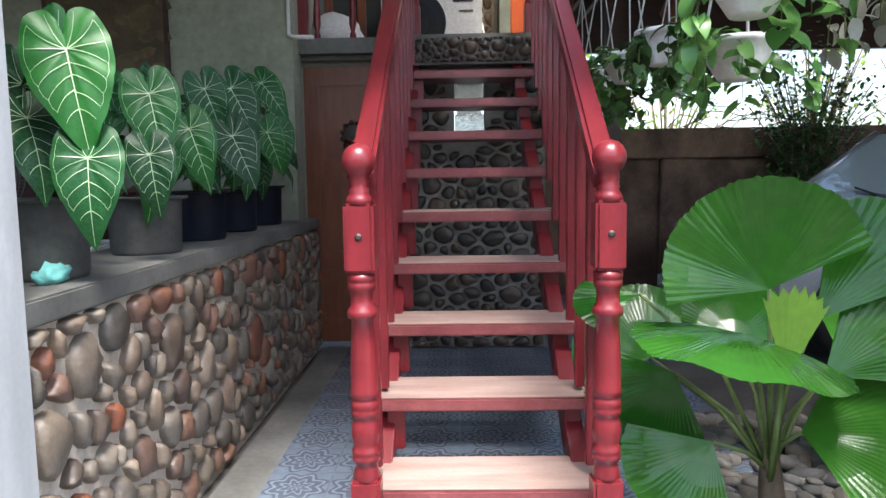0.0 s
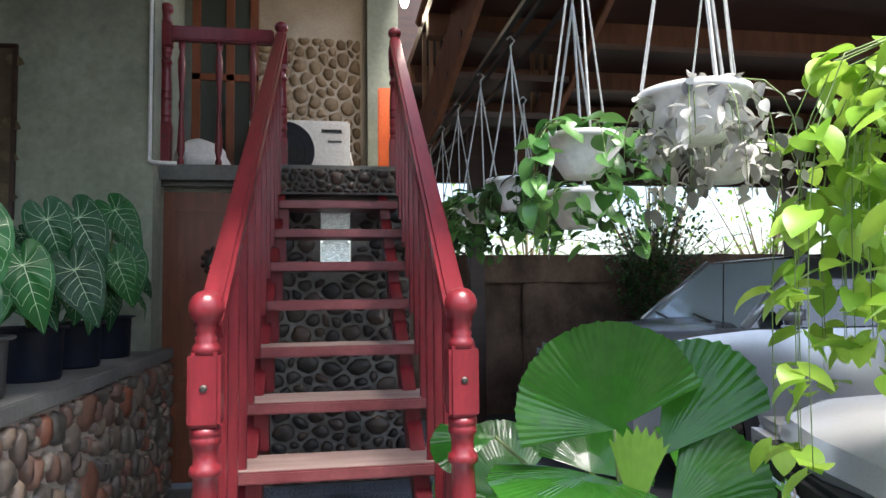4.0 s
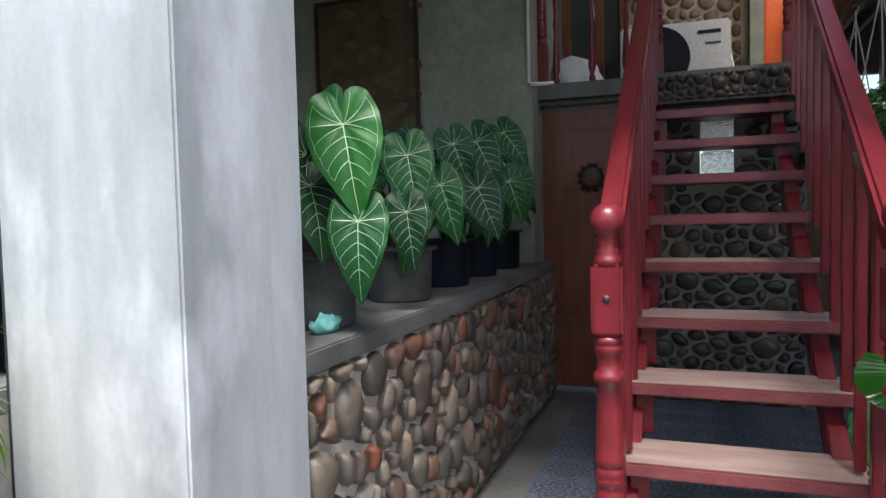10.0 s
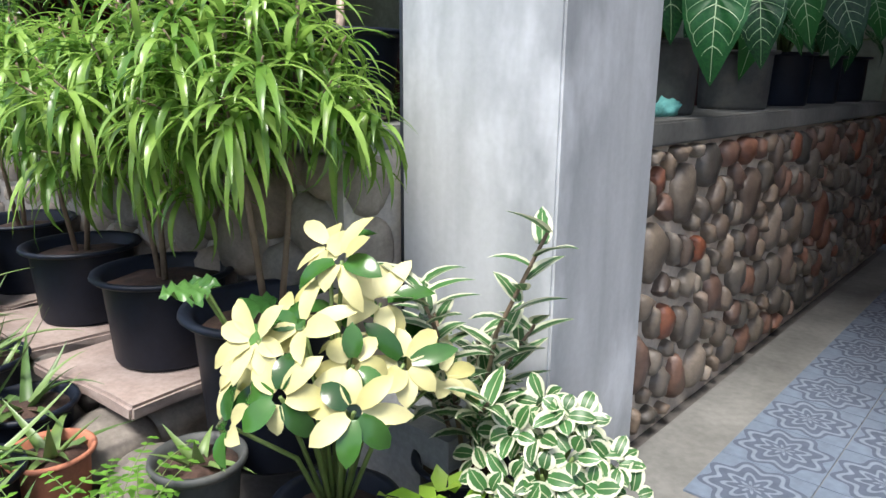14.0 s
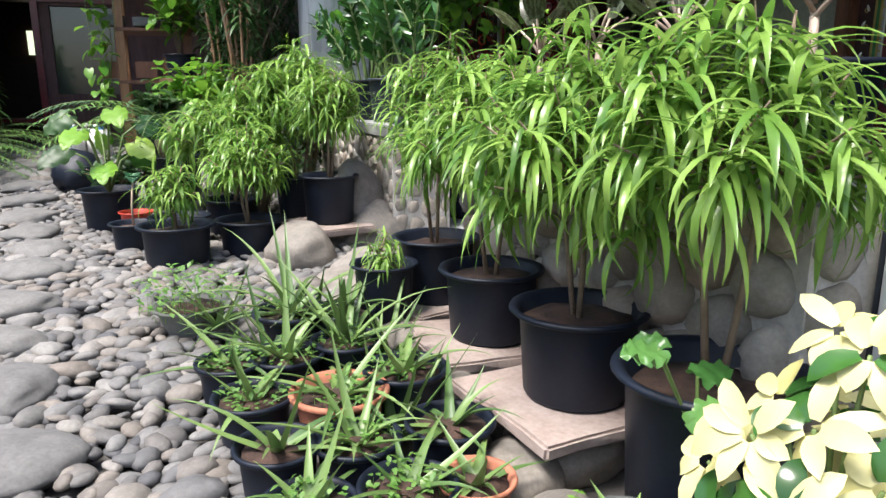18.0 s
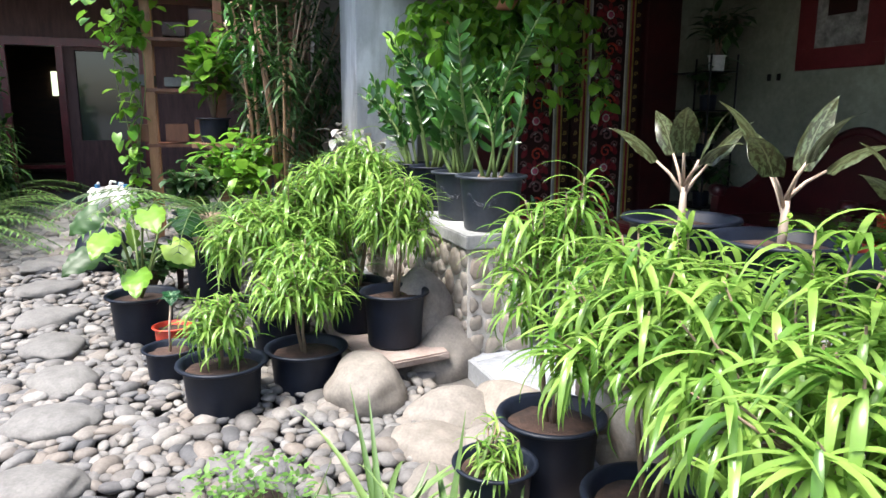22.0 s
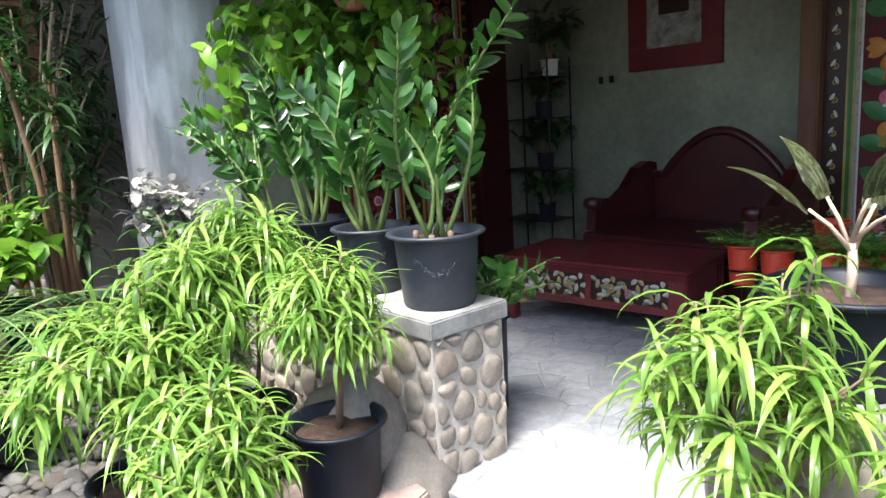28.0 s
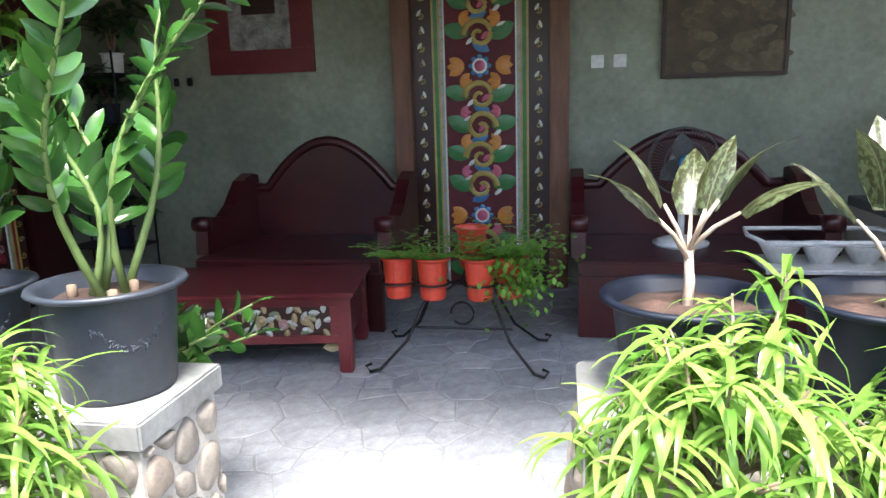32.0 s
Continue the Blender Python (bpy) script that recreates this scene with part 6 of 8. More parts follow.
def table():
    t = thing("coffee_table", "maroon carved wooden low table with gold flower panels", "table", (-4.857, 2.50, FLOOR_T), 8)
    part("tabletop", boxes(((-0.62, 0, 0.40), (0.62, 0.66, 0.425)), bevel=0.008), table_wood, t)
    part("tabletop_moulding", boxes(((-0.6, 0.02, 0.375), (0.6, 0.64, 0.40)), bevel=0.006), table_wood, t)
    for sx in (-0.56, 0.56):
        for y in (0.04, 0.55):
            part("leg", boxes(((sx - 0.035, y, 0), (sx + 0.035, y + 0.07, 0.38)), bevel=0.008), table_wood, t)
            br = part("bracket", petal(0.09, 0.05), gold_dim, t, "carved leaf bracket")
            br.matrix_local = Matrix.Translation((sx - 0.03 * math.copysign(1, sx), y + 0.03, 0.13)) @ Matrix.Rotation(0 if sx < 0 else math.pi, 4, "Z")
    for y in (0.05, 0.57):
        part("apron", boxes(((-0.53, y, 0.155), (0.53, y + 0.035, 0.20)), bevel=0.004), table_wood, t)
        part("apron", boxes(((-0.53, y, 0.345), (0.53, y + 0.035, 0.38)), bevel=0.004), table_wood, t)
        part("panel_back", boxes(((-0.53, y + 0.012, 0.20), (0.53, y + 0.03, 0.345))), carv_dark, t)
        for x in (-0.53, -0.02, 0.49):
            part("divider", boxes(((x, y, 0.2), (x + 0.04, y + 0.035, 0.345)), bevel=0.003), table_wood, t)
    for sx in (-0.575, 0.545):
        part("side_apron", boxes(((sx, 0.11, 0.155), (sx + 0.03, 0.55, 0.38)), bevel=0.004), table_wood, t)
    for x in (-0.255, 0.255):
        for dx, mt in ((-0.11, gold_dim), (0.0, rose_dim), (0.11, gold_dim)):
            fl = part("carved_flower", lathe([(0, 0.02), (0.009, 0.017), (0.012, 0.008), (0.022, 0.012), (0.028, 0)], 9, pose(0, 0, 0, 90, 0, 0)), mt, t, "carved painted flower", True)
            fl.location = (x + dx, 0.06, 0.275 - (0.02 if mt is rose_dim else 0))
        for q in range(36):
            o = part("carved_leaf", petal(0.058, 0.03), (white_dim, gold_dim, green_dim, gold_dim, white_dim)[q % 5], t)
            o.matrix_local = Matrix.Translation((x - 0.20 + 0.0365 * (q // 3), 0.058 - 0.002 * (q % 2), 0.272 + 0.042 * (q % 3 - 1))) @ Matrix.Rotation(-q * 1.3, 4, "Y")
    return t


table()


def bench(x, label, w=0.72, turn=0):
    t = thing("bench", label, "bench", (x, 3.25, FLOOR_T), turn, "arched benches")
    part("seat", boxes(((-w, 0, 0.36), (w, 0.85, 0.44)), bevel=0.012), bench_wood, t)
    for lo, hi in (((-w, 0.02, 0.0), (w, 0.06, 0.36)),):
        part("front_board", boxes((lo, hi), bevel=0.006), bench_wood, t)
    n = 18
    pts = [(-w + 2 * w * i / n, 0.76 + 0.32 * math.sin(math.pi * min(1, max(0, (i - 2) / (n - 4)))) ** 0.9) for i in range(n + 1)]
    v = [(px, 0.86 + d, z) for d in (0, 0.06) for px, z in pts] + [(px, 0.86 + d, 0.4) for d in (0, 0.06) for px, _ in pts]
    m = n + 1
    f = []
    for i in range(n):
        f += [(2 * m + i, 2 * m + i + 1, i + 1, i), (m + i, m + i + 1, 3 * m + i + 1, 3 * m + i), (i, i + 1, m + i + 1, m + i)]
    f += [(0, m, 3 * m, 2 * m), (m - 1, 3 * m - 1, 4 * m - 1, 2 * m - 1)]
    raw("backrest", v, f, bench_wood, t, "high arched backrest")
    part("arch_rail", tube([(px, 0.87, z + 0.01) for px, z in pts], 0.035, 8), bench_wood, t, smooth=True)
    for s in (-1, 1):
        prof = [(0.1, 0.44), (0.9, 0.44), (0.9, 0.86), (0.8, 0.88), (0.66, 0.84), (0.5, 0.70), (0.38, 0.64), (0.24, 0.66), (0.12, 0.62)]
        av = [(s * w + q, y, z) for q in (-0.04, 0.04) for y, z in prof]
        np_ = len(prof)
        raw("arm", av, [tuple(range(np_)), tuple(range(2 * np_ - 1, np_ - 1, -1))] + [(i, np_ + i, np_ + (i + 1) % np_, (i + 1) % np_) for i in range(np_)], bench_wood, t, "curved solid armrest")
        part("arm_scroll", lathe([(0, -0.05), (0.045, -0.05), (0.05, 0), (0.045, 0.05), (0, 0.05)], 16, pose(s * w, 0.13, 0.63, 0, 90, 0)), bench_wood, t, smooth=True)
        for y in (0.05, 0.78):
            part("leg", boxes(((s * (w - 0.06) - 0.04, y, 0), (s * (w - 0.06) + 0.04, y + 0.08, 0.36)), bevel=0.008), bench_wood, t)
    return t


bench(-4.86, "dark maroon wooden bench with a high arched back", 0.58)
bench(-2.5, "dark maroon wooden bench with arched back and clutter on its seat", 0.66)


def plant_stand():
    t = thing("plant_stand", "black wrought-iron plant stand holding four red pots", "plant stand", (-3.76, 2.9, FLOOR_T))
    for s in (-1, 1):
        for dy in (-0.16, 0.16):
            part("leg", tube([(s * 0.08, 0, 0.44), (s * 0.16, dy * 0.5, 0.36), (s * 0.26, dy, 0.14), (s * 0.38, dy * 1.6, 0.02), (s * 0.43, dy * 1.7, 0.012), (s * 0.45, dy * 1.7, 0.04), (s * 0.42, dy * 1.65, 0.05)], 0.008, 6), iron, t, smooth=True)
    part("cross_bar", tube([(-0.26, 0, 0.16), (0.26, 0, 0.16)], 0.007, 6), iron, t)
    part("scroll", tube([(-0.06 * math.cos(i * 0.5), 0, 0.24 + 0.06 * math.sin(i * 0.5)) for i in range(12)], 0.006, 6), iron, t, smooth=True)
    for x, y, z in STAND_POTS:
        part("hoop", tube([(x + 0.085 * math.cos(a * 0.314), y + 0.085 * math.sin(a * 0.314), z + 0.08) for a in range(21)], 0.006, 5), iron, t, smooth=True)
        part("arm", tube([(0, 0, 0.42), (x * 0.6, y * 0.6, z + 0.03), (x, y + 0.08, z + 0.08)], 0.007, 5), iron, t, smooth=True)
    return t


STAND_POTS = [(-0.32, -0.05, 0.34), (-0.135, -0.07, 0.34), (0.105, -0.07, 0.34), (0.25, -0.02, 0.34), (0.04, 0.14, 0.46)]
plant_stand()
rp = random.Random(77)
for k, (x, y, z) in enumerate(STAND_POTS):
    X, Y, Z = -3.76 + x, 2.9 + y, FLOOR_T + z
    pot("red_pot", "small red plastic pot held in an iron stand", (X, Y, Z), 0.09, 0.215, red_plastic, group="red pots", low=0.72, rim=0.22)
    if k != 4:
        t = thing("fern", "feathery bright green fern in a red pot", "fern", (X, Y, Z + 0.16), 0, "ferns in red pots")
        lv = Leaves()
        for q in range((18, 16, 10, 46)[k]):
            a = q * 2.4
            d = Vector((math.cos(a) * 0.8, math.sin(a) * 0.6 - 0.15, 1.15))
            p = Vector((0, 0, 0))
            line = [p.copy()]
            ln = rp.uniform(0.16, 0.26) * (1.45 if k == 3 else 1.1)
            for i in range(7):
                d = (d + Vector((0, 0, -0.17))).normalized()
                p = p + d * ln / 7
                line.append(p.copy())
                sd = d.cross(Vector((0, 0, 1))).normalized()
                for s in (-1, 1):
                    lv.blade(p, sd * s + d * 0.4, 0.055 * (1 - i / 9), 0.026, 0.4, 0.1, "oval", 2)
            stem(t, line, 0.0015, green_stem, 4)
        if k == 3:
            for q in range(520):
                u = Vector((rp.gauss(0.05, 0.09), rp.gauss(-0.06, 0.07), rp.gauss(-0.01, 0.085)))
                lv.blade(u, (rp.uniform(-1, 1), rp.uniform(-1, 0.4), rp.uniform(-0.8, 0.4)), 0.035, 0.026, 0.4, 0.2, "oval", 2)
        lv.make("fronds", fern_leaf, t)


def desk_fan():
    t = thing("electric_fan", "grey-blue table fan with a wire cage", "fan", (-2.55, 3.75, FLOOR_T + 0.44))
    z = 0.5
    part("base", lathe([(0, 0), (0.16, 0), (0.165, 0.02), (0.12, 0.04), (0.03, 0.06), (0, 0.06)], 24), white_plastic, t, smooth=True)
    part("stem", tube([(0, 0, 0.05), (0, 0.02, 0.4)], 0.02, 10), white_plastic, t, smooth=True)
    part("motor", lathe([(0, 0), (0.06, 0.01), (0.065, 0.1), (0.04, 0.15), (0, 0.16)], 20, pose(0, 0.02, z, -90, 0, 0)), white_plastic, t, smooth=True)
    g = bmesh.new()
    for r, y in ((0.2, -0.03), (0.195, -0.05), (0.12, -0.085), (0.2, 0.02), (0.05, -0.095)):
        tube([(r * math.cos(a * 0.2618), y, z + r * math.sin(a * 0.2618)) for a in range(25)], 0.003, 5, g)
    for k in range(60):
        a = k * 0.10472
        tube([(0.05 * math.cos(a), -0.095, z + 0.05 * math.sin(a)), (0.12 * math.cos(a), -0.085, z + 0.12 * math.sin(a)), (0.2 * math.cos(a), -0.03, z + 0.2 * math.sin(a)), (0.2 * math.cos(a), 0.02, z + 0.2 * math.sin(a))], 0.0013, 3, g)
    part("cage", g, grey_plastic, t, "fine wire cage")
    part("cage_badge", lathe([(0, 0), (0.045, 0), (0.04, 0.012), (0, 0.016)], 20, pose(0, -0.09, z, 90, 0, 0)), blue_p, t, "round blue centre badge", True)
    for k in range(3):
        bm = petal(0.17, 0.12)
        o = part("blade", bm, grey_plastic, t)
        o.matrix_local = Matrix.Translation((0, -0.02, z)) @ Matrix.Rotation(k * 2.094 + 0.4, 4, "Y")
    return t


desk_fan()
tr = thing("plastic_tray", "white plastic tray with floral dishes on the bench", "tray", (-1.95, 3.2, FLOOR_T + 0.44))
part("body", boxes(((-0.32, -0.2, 0), (0.32, 0.2, 0.02)), bevel=0.01), white_plastic, tr)
part("rim", tube([(-0.33, -0.21, 0.16), (0.33, -0.21, 0.16), (0.36, 0, 0.16), (0.33, 0.21, 0.16), (-0.33, 0.21, 0.16), (-0.36, 0, 0.16), (-0.33, -0.21, 0.16)], 0.012, 8), white_plastic, tr, smooth=True)
for k in range(3):
    o = part("dish", lathe([(0, 0), (0.05, 0), (0.1, 0.09), (0.105, 0.095), (0.095, 0.09), (0.04, 0.012), (0, 0.012)], 24), white_plastic, tr, "white scalloped bowl", True)
    o.location = (-0.2 + 0.2 * k, 0, 0.02)
for k, x in enumerate((-3.02, -2.87)):
    t = thing("wall_socket", "white square wall socket" if k else "white square light switch", "socket", (x, 4.495, 1.83), group="switches")
    part("plate", boxes(((-0.043, -0.012, -0.043), (0.043, 0.003, 0.043)), bevel=0.004), white_plastic, t)
    part("insert", lathe([(0, 0), (0.02, 0), (0.02, 0.004), (0.012, 0.004), (0.012, 0.001), (0, 0.001)], 16, pose(0, -0.012, 0, 90, 0, 0)) if k else boxes(((-0.025, -0.016, -0.03), (0.025, -0.01, 0.03)), bevel=0.002), white_plastic, t)
for k, x in enumerate((-6.16, -6.05)):
    t = thing("wall_socket", "small dark socket on the plaster wall", "socket", (x, 4.495, 1.80), group="switches")
    part("plate", boxes(((-0.02, -0.01, -0.03), (0.02, 0.003, 0.03)), bevel=0.003), iron, t)


def etagere():
    t = thing("plant_shelf", "black metal plant shelf in the terrace corner", "shelf", (-6.62, 4.14, FLOOR_T))
    for x in (-0.28, 0.28):
        for y in (-0.15, 0.15):
            part("upright", tube([(x, y, 0), (x, y, 1.75)], 0.009, 6), iron, t)
    for z in (0.35, 0.8, 1.25, 1.6):
        part("shelf_board", boxes(((-0.29, -0.16, z - 0.01), (0.29, 0.16, z)), bevel=0.003), iron, t)
    return t


etagere()
pot("plant_pot", "small white pot on the metal plant shelf", (-6.42, 4.12, FLOOR_T + 1.6), 0.085, 0.14, white_plastic, group="pots on the metal shelf")
leafy("shelf_plant", "dark leafy plant in a white pot", (-6.42, 4.12, FLOOR_T + 1.72), (0.3, 0.2, 0.42), 90, 0.18, 0.07, dark_leaf, 401, branches=10, category="potted plant")
for k, (z, n) in enumerate(((0.35, 40), (0.8, 50), (1.25, 50))):
    pot("plant_pot", "small black pot on the metal plant shelf", (-6.5, 4.12, FLOOR_T + z), 0.09, 0.14, black_plastic, group="pots on the metal shelf")
    leafy("shelf_plant", "dark leafy plant on the metal shelf", (-6.5, 4.12, FLOOR_T + z + 0.12), (0.26, 0.2, 0.3), n * 3, 0.12, 0.07, dark_leaf, 402 + k, branches=10, category="potted plant")
# ---- zz plants and vines on the pedestal wall ----
CAP = 0.87


def zz(at, stems, height, seed, lean=(0, 0)):
    rnd = random.Random(seed)
    t = thing("zz_plant", "upright stems with rows of glossy dark green leaflets", "potted plant", at, 0, "glossy plants on the pedestal")
    for k in range(stems):
        a = k * 2.4 + rnd.uniform(-0.4, 0.4)
        h = height * rnd.uniform(0.65, 1.05)
        out = rnd.uniform(0.12, 0.42) * h
        bow = rnd.uniform(-0.06, 0.06)
        pts = []
        for i in range(9):
            s = i / 8
            pts.append(Vector((math.cos(a) * (0.04 + out * s ** 1.8) + lean[0] * s * s + bow * math.sin(s * 4.5), math.sin(a) * (0.04 + out * s ** 1.8) + lean[1] * s * s + bow * math.sin(s * 3.5), h * (s - 0.12 * s * s))))
        part("stem", tube(pts, 0.0115, 7, None, 0.3), green_stem, t, smooth=True)
        n = int(h / 0.03)
        for j in range(n):
            s = 0.28 + 0.72 * j / n
            q = s * 8
            i0 = min(7, int(q))
            p = pts[i0].lerp(pts[i0 + 1], q - i0)
            d = (pts[i0 + 1] - pts[i0]).normalized()
            sd = d.cross(Vector((math.sin(a * 1.7 + k + 0.35 * s * 4), math.cos(a * 1.7 + k + 0.35 * s * 4), rnd.uniform(-0.4, 0.9)))).normalized()
            sg = 1 if j % 2 else -1
            lv = Leaves()
            lv.blade(p, sd * sg + d * rnd.uniform(0.5, 1.3), rnd.uniform(0.085, 0.118) * (1.08 - 0.25 * s), rnd.uniform(0.034, 0.044), rnd.uniform(0.2, 0.6), 0.3, "oval", 5, up=d.cross(sd), roll=rnd.uniform(-0.9, 0.9))
            lv.make("leaflet", zz_leaf, t)
        lv = Leaves()
        lv.blade(pts[-1], pts[-1] - pts[-2], 0.08, 0.035, 0.3, 0.3, "oval", 4)
        lv.make("leaflet", zz_leaf, t)
    return t


for k, (x, y, r, h, st, hh, rel) in enumerate([(-4.36, 0.985, 0.185, 0.28, 5, 0.86, True), (-4.76, 0.97, 0.165, 0.27, 9, 0.72, True), (-5.20, 0.97, 0.16, 0.27, 9, 0.86, False), (-5.68, 0.97, 0.16, 0.26, 8, 0.72, False)]):
    pot("plant_pot", "slate-grey plastic pot with a raised garland on the pedestal" if rel else "dark plastic pot on the pedestal wall", (x, y, CAP), r, h, slate_plastic if rel else black_plastic, group="pots on the pedestal", relief=rel, turn=200, low=0.74)
    zz((x, y, CAP + h * 0.86), st, hh, 500 + k, ((0.06, -0.02), (0, 0), (-0.05, 0), (-0.32, -0.05))[k])
for dx, dy in ((-0.08, -0.03), (0.05, 0.03), (0.06, -0.07)):
    st_ = thing("cut_stem", "short pale cut stem stub in the pot", "stem stub", (-4.36 + dx, 0.985 + dy, CAP + 0.235), 0, "cut stems")
    part("stub", lathe([(0, 0), (0.013, 0), (0.011, 0.04), (0, 0.043)], 10), bark, st_, smooth=True)
basket_args = [((-6.2, 2.17, 2.05), 0.12, 0.15, red_plastic, vine_leaf, 0.115, 0.09, 34, 1.15, 2.9, 21, "red hanging pot with long trailing heart leaves", "heart", 1.0),
               ((-6.2, 1.46, 2.03), 0.12, 0.15, terracotta, vine_leaf, 0.11, 0.088, 32, 1.15, 2.9, 22, "terracotta hanging pot with trailing heart leaves", "heart", 1.0),
               ((-5.85, 1.72, 2.2), 0.12, 0.14, terracotta, vine_leaf, 0.10, 0.08, 26, 1.0, 3.0, 23, "terracotta hanging pot with dark trailing leaves", "heart", 1.0)]
for a_ in basket_args:
    basket(*a_)
pot("plant_pot", "black plastic pot on the terrace floor behind the pedestal", (-4.53, 1.37, FLOOR_T), 0.12, 0.44, black_plastic, group="pots on the pedestal")
zz((-4.53, 1.37, FLOOR_T + 0.38), 6, 0.42, 520, (0.22, -0.06))

# ---- aglaonemas on the planter wall ----
AGL = []
for k in range(3):
    me = heart_mesh("leaf", 0.255, 0.112, 0.0, 0.35 + 0.2 * k, 60 + k, 0.0)
    me.materials.append(agl_leaf)
    AGL.append(me)


AGL_BRONZE = []
for k in range(3):
    me = heart_mesh("leaf", 0.26, 0.10, 0.0, 0.3 + 0.25 * k, 64 + k, 0.0)
    me.materials.append(croton_leaf if k != 1 else agl_leaf)
    AGL_BRONZE.append(me)


def aglaonema(at, seed, n=8, size=1.0, lift=0.0):
    rnd = random.Random(seed)
    t = thing("aglaonema", "tall bronze and orange mottled leaves on pale stalks" if lift else "bronze-green mottled leaves on pale pink stalks", "potted plant", at, 0, "mottled plants on the wall")
    part("stem", tube([(0, 0, -0.04), (0.005, 0, 0.06), (0, 0.005, 0.13)], 0.014, 8, None, 0.8), pink_stem, t, smooth=True)
    for k in range(n):
        a = k * 2.4 + rnd.uniform(-0.3, 0.3) + seed
        up = 1.3 - 0.75 * (k / n)
        d = Vector((math.cos(a) * (1.15 - up * 0.55), math.sin(a) * (1.15 - up * 0.55), up * 0.95)).normalized()
        b0 = Vector((0, 0, 0.09 + 0.02 * (k % 3) + lift * (1 - k / n)))
        p = b0 + d * 0.15 * size
        part("petiole", tube([tuple(b0), tuple(b0.lerp(p, 0.5) + Vector((0, 0, 0.01))), tuple(p)], 0.0065, 6, None, 0.6), pink_stem, t, smooth=True)
        o = new("leaf", (AGL_BRONZE if lift else AGL)[k % 3])
        o.parent = t
        s = size * rnd.uniform(0.75, 1.05)
        o.matrix_local = aim(p, d + Vector((0, 0, -0.1)), Vector((-d.x * 0.5, -d.y * 0.5 - 0.2, 1))) @ Matrix.Diagonal((s, s, s, 1))
    return t


for k, x in enumerate((-2.97, -2.55, -2.12, -1.66)):
    pot("plant_pot", "wide black plastic pot on the planter wall", (x, 1.06, 0.88), 0.19, 0.24, black_plastic, group="pots on the planter wall", low=0.72)
    aglaonema((x, 1.06, 1.09), 7 + k, (6, 6, 7, 12)[k], (0.9, 0.86, 0.78, 0.92)[k], 0.14 if k == 3 else 0.0)

# ---- garden pots and shrubs ----
def potted_bush(x, y, z, r, h, bh, spread, tips, seed, mat=None, flowers=0, leaf=0.2, low=0.76):
    pot("plant_pot", "large round black plastic pot filled with soil", (x, y, z), r, h, black_plastic, group="black shrub pots")
    bush("narrow_leaf_shrub", "bushy shrub with long narrow drooping green leaves", (x, y, z + h * 0.86), bh, spread, tips, seed, leaf, mat, flowers=flowers, low=low, trunk=0.62 if low > 0.8 else 0.5)


for k, (x, y, z, r, h, bh, sp, tips) in enumerate([
    (-1.47, 0.68, 0.12, 0.21, 0.36, 0.76, 0.29, 40),
    (-1.97, 0.66, 0.22, 0.19, 0.255, 0.76, 0.35, 54),
    (-2.48, 0.63, 0.225, 0.18, 0.245, 0.74, 0.29, 44),
    (-3.0, 0.62, 0.22, 0.18, 0.26, 0.78, 0.22, 32),
    (-4.30, 0.45, 0.33, 0.17, 0.27, 0.60, 0.20, 30),
    (-4.08, -0.38, 0.15, 0.19, 0.26, 0.36, 0.13, 13),
    (-4.22, 0.0, 0.13, 0.19, 0.26, 0.52, 0.22, 32),
    (-4.76, 0.36, 0.28, 0.17, 0.27, 0.78, 0.33, 64),
    (-4.76, -0.05, 0.18, 0.18, 0.25, 0.68, 0.36, 58),
]):
    potted_bush(x, y, z, r, h, bh, sp, tips, 100 + k, leaf=(0.165 if k in (3, 4, 5, 6) else 0.2), low=(0.9 if k in (0, 3, 4) else 0.66 if k == 1 else 0.78), flowers=7 if k in (1, 2) else (3 if k in (4, 7) else 0))
for x, y, z, r, h in ((-4.5, -0.6, 0.16, 0.13, 0.2), (-4.52, -0.36, 0.16, 0.17, 0.22), (-2.87, 0.36, 0.2, 0.13, 0.22)):
    pot("plant_pot", "black plastic pot with bare soil and a small seedling", (x, y, z), r, h, black_plastic, group="black shrub pots")
bush("narrow_leaf_shrub", "young narrow-leaved seedling in a black pot", (-2.87, 0.36, 0.39), 0.16, 0.1, 6, 140, 0.11, None, stems=1)
sd = thing("seedling", "thin bare seedling stem with one round leaf", "seedling", (-4.5, -0.6, 0.32))
part("stem", tube([(0, 0, 0), (0.02, 0, 0.12), (0.03, 0.02, 0.3)], 0.006, 6), pink_stem, sd, smooth=True)
for k in range(3):
    o = new("leaf", HEARTS[k])
    o.parent = sd
    o.matrix_local = aim((0.03, 0.02, 0.3), (math.cos(k * 2.1), math.sin(k * 2.1), -0.2), (0.3, 0, 1)) @ Matrix.Diagonal((0.4, 0.4, 0.4, 1))

# slabs and boulders under the pots
def slab(x, y, z, w, d, turn, mat=None, label="pale pink stone slab under a plant pot"):
    rnd = random.Random(int(abs(x * 1000)))
    t = thing("stone_slab", label, "slab", (x, y, z), turn, "slabs under pots")
    bm = boxes(((-w / 2, -d / 2, -0.04), (w / 2, d / 2, 0)), bevel=0.008)
    bmesh.ops.subdivide_edges(bm, edges=[e for e in bm.edges if e.calc_length() > 0.1], cuts=3)
    for v in bm.verts:
        v.co += Vector((1, 1, 0.25)) * (0.006 * noise.noise(v.co * 22 + Vector((x, y, 0)) * 9) + 0.035 * noise.noise(v.co * 5 + Vector((x, y, 0)) * 9))
    part("slab", bm, mat or clay_slab, t)
    return t


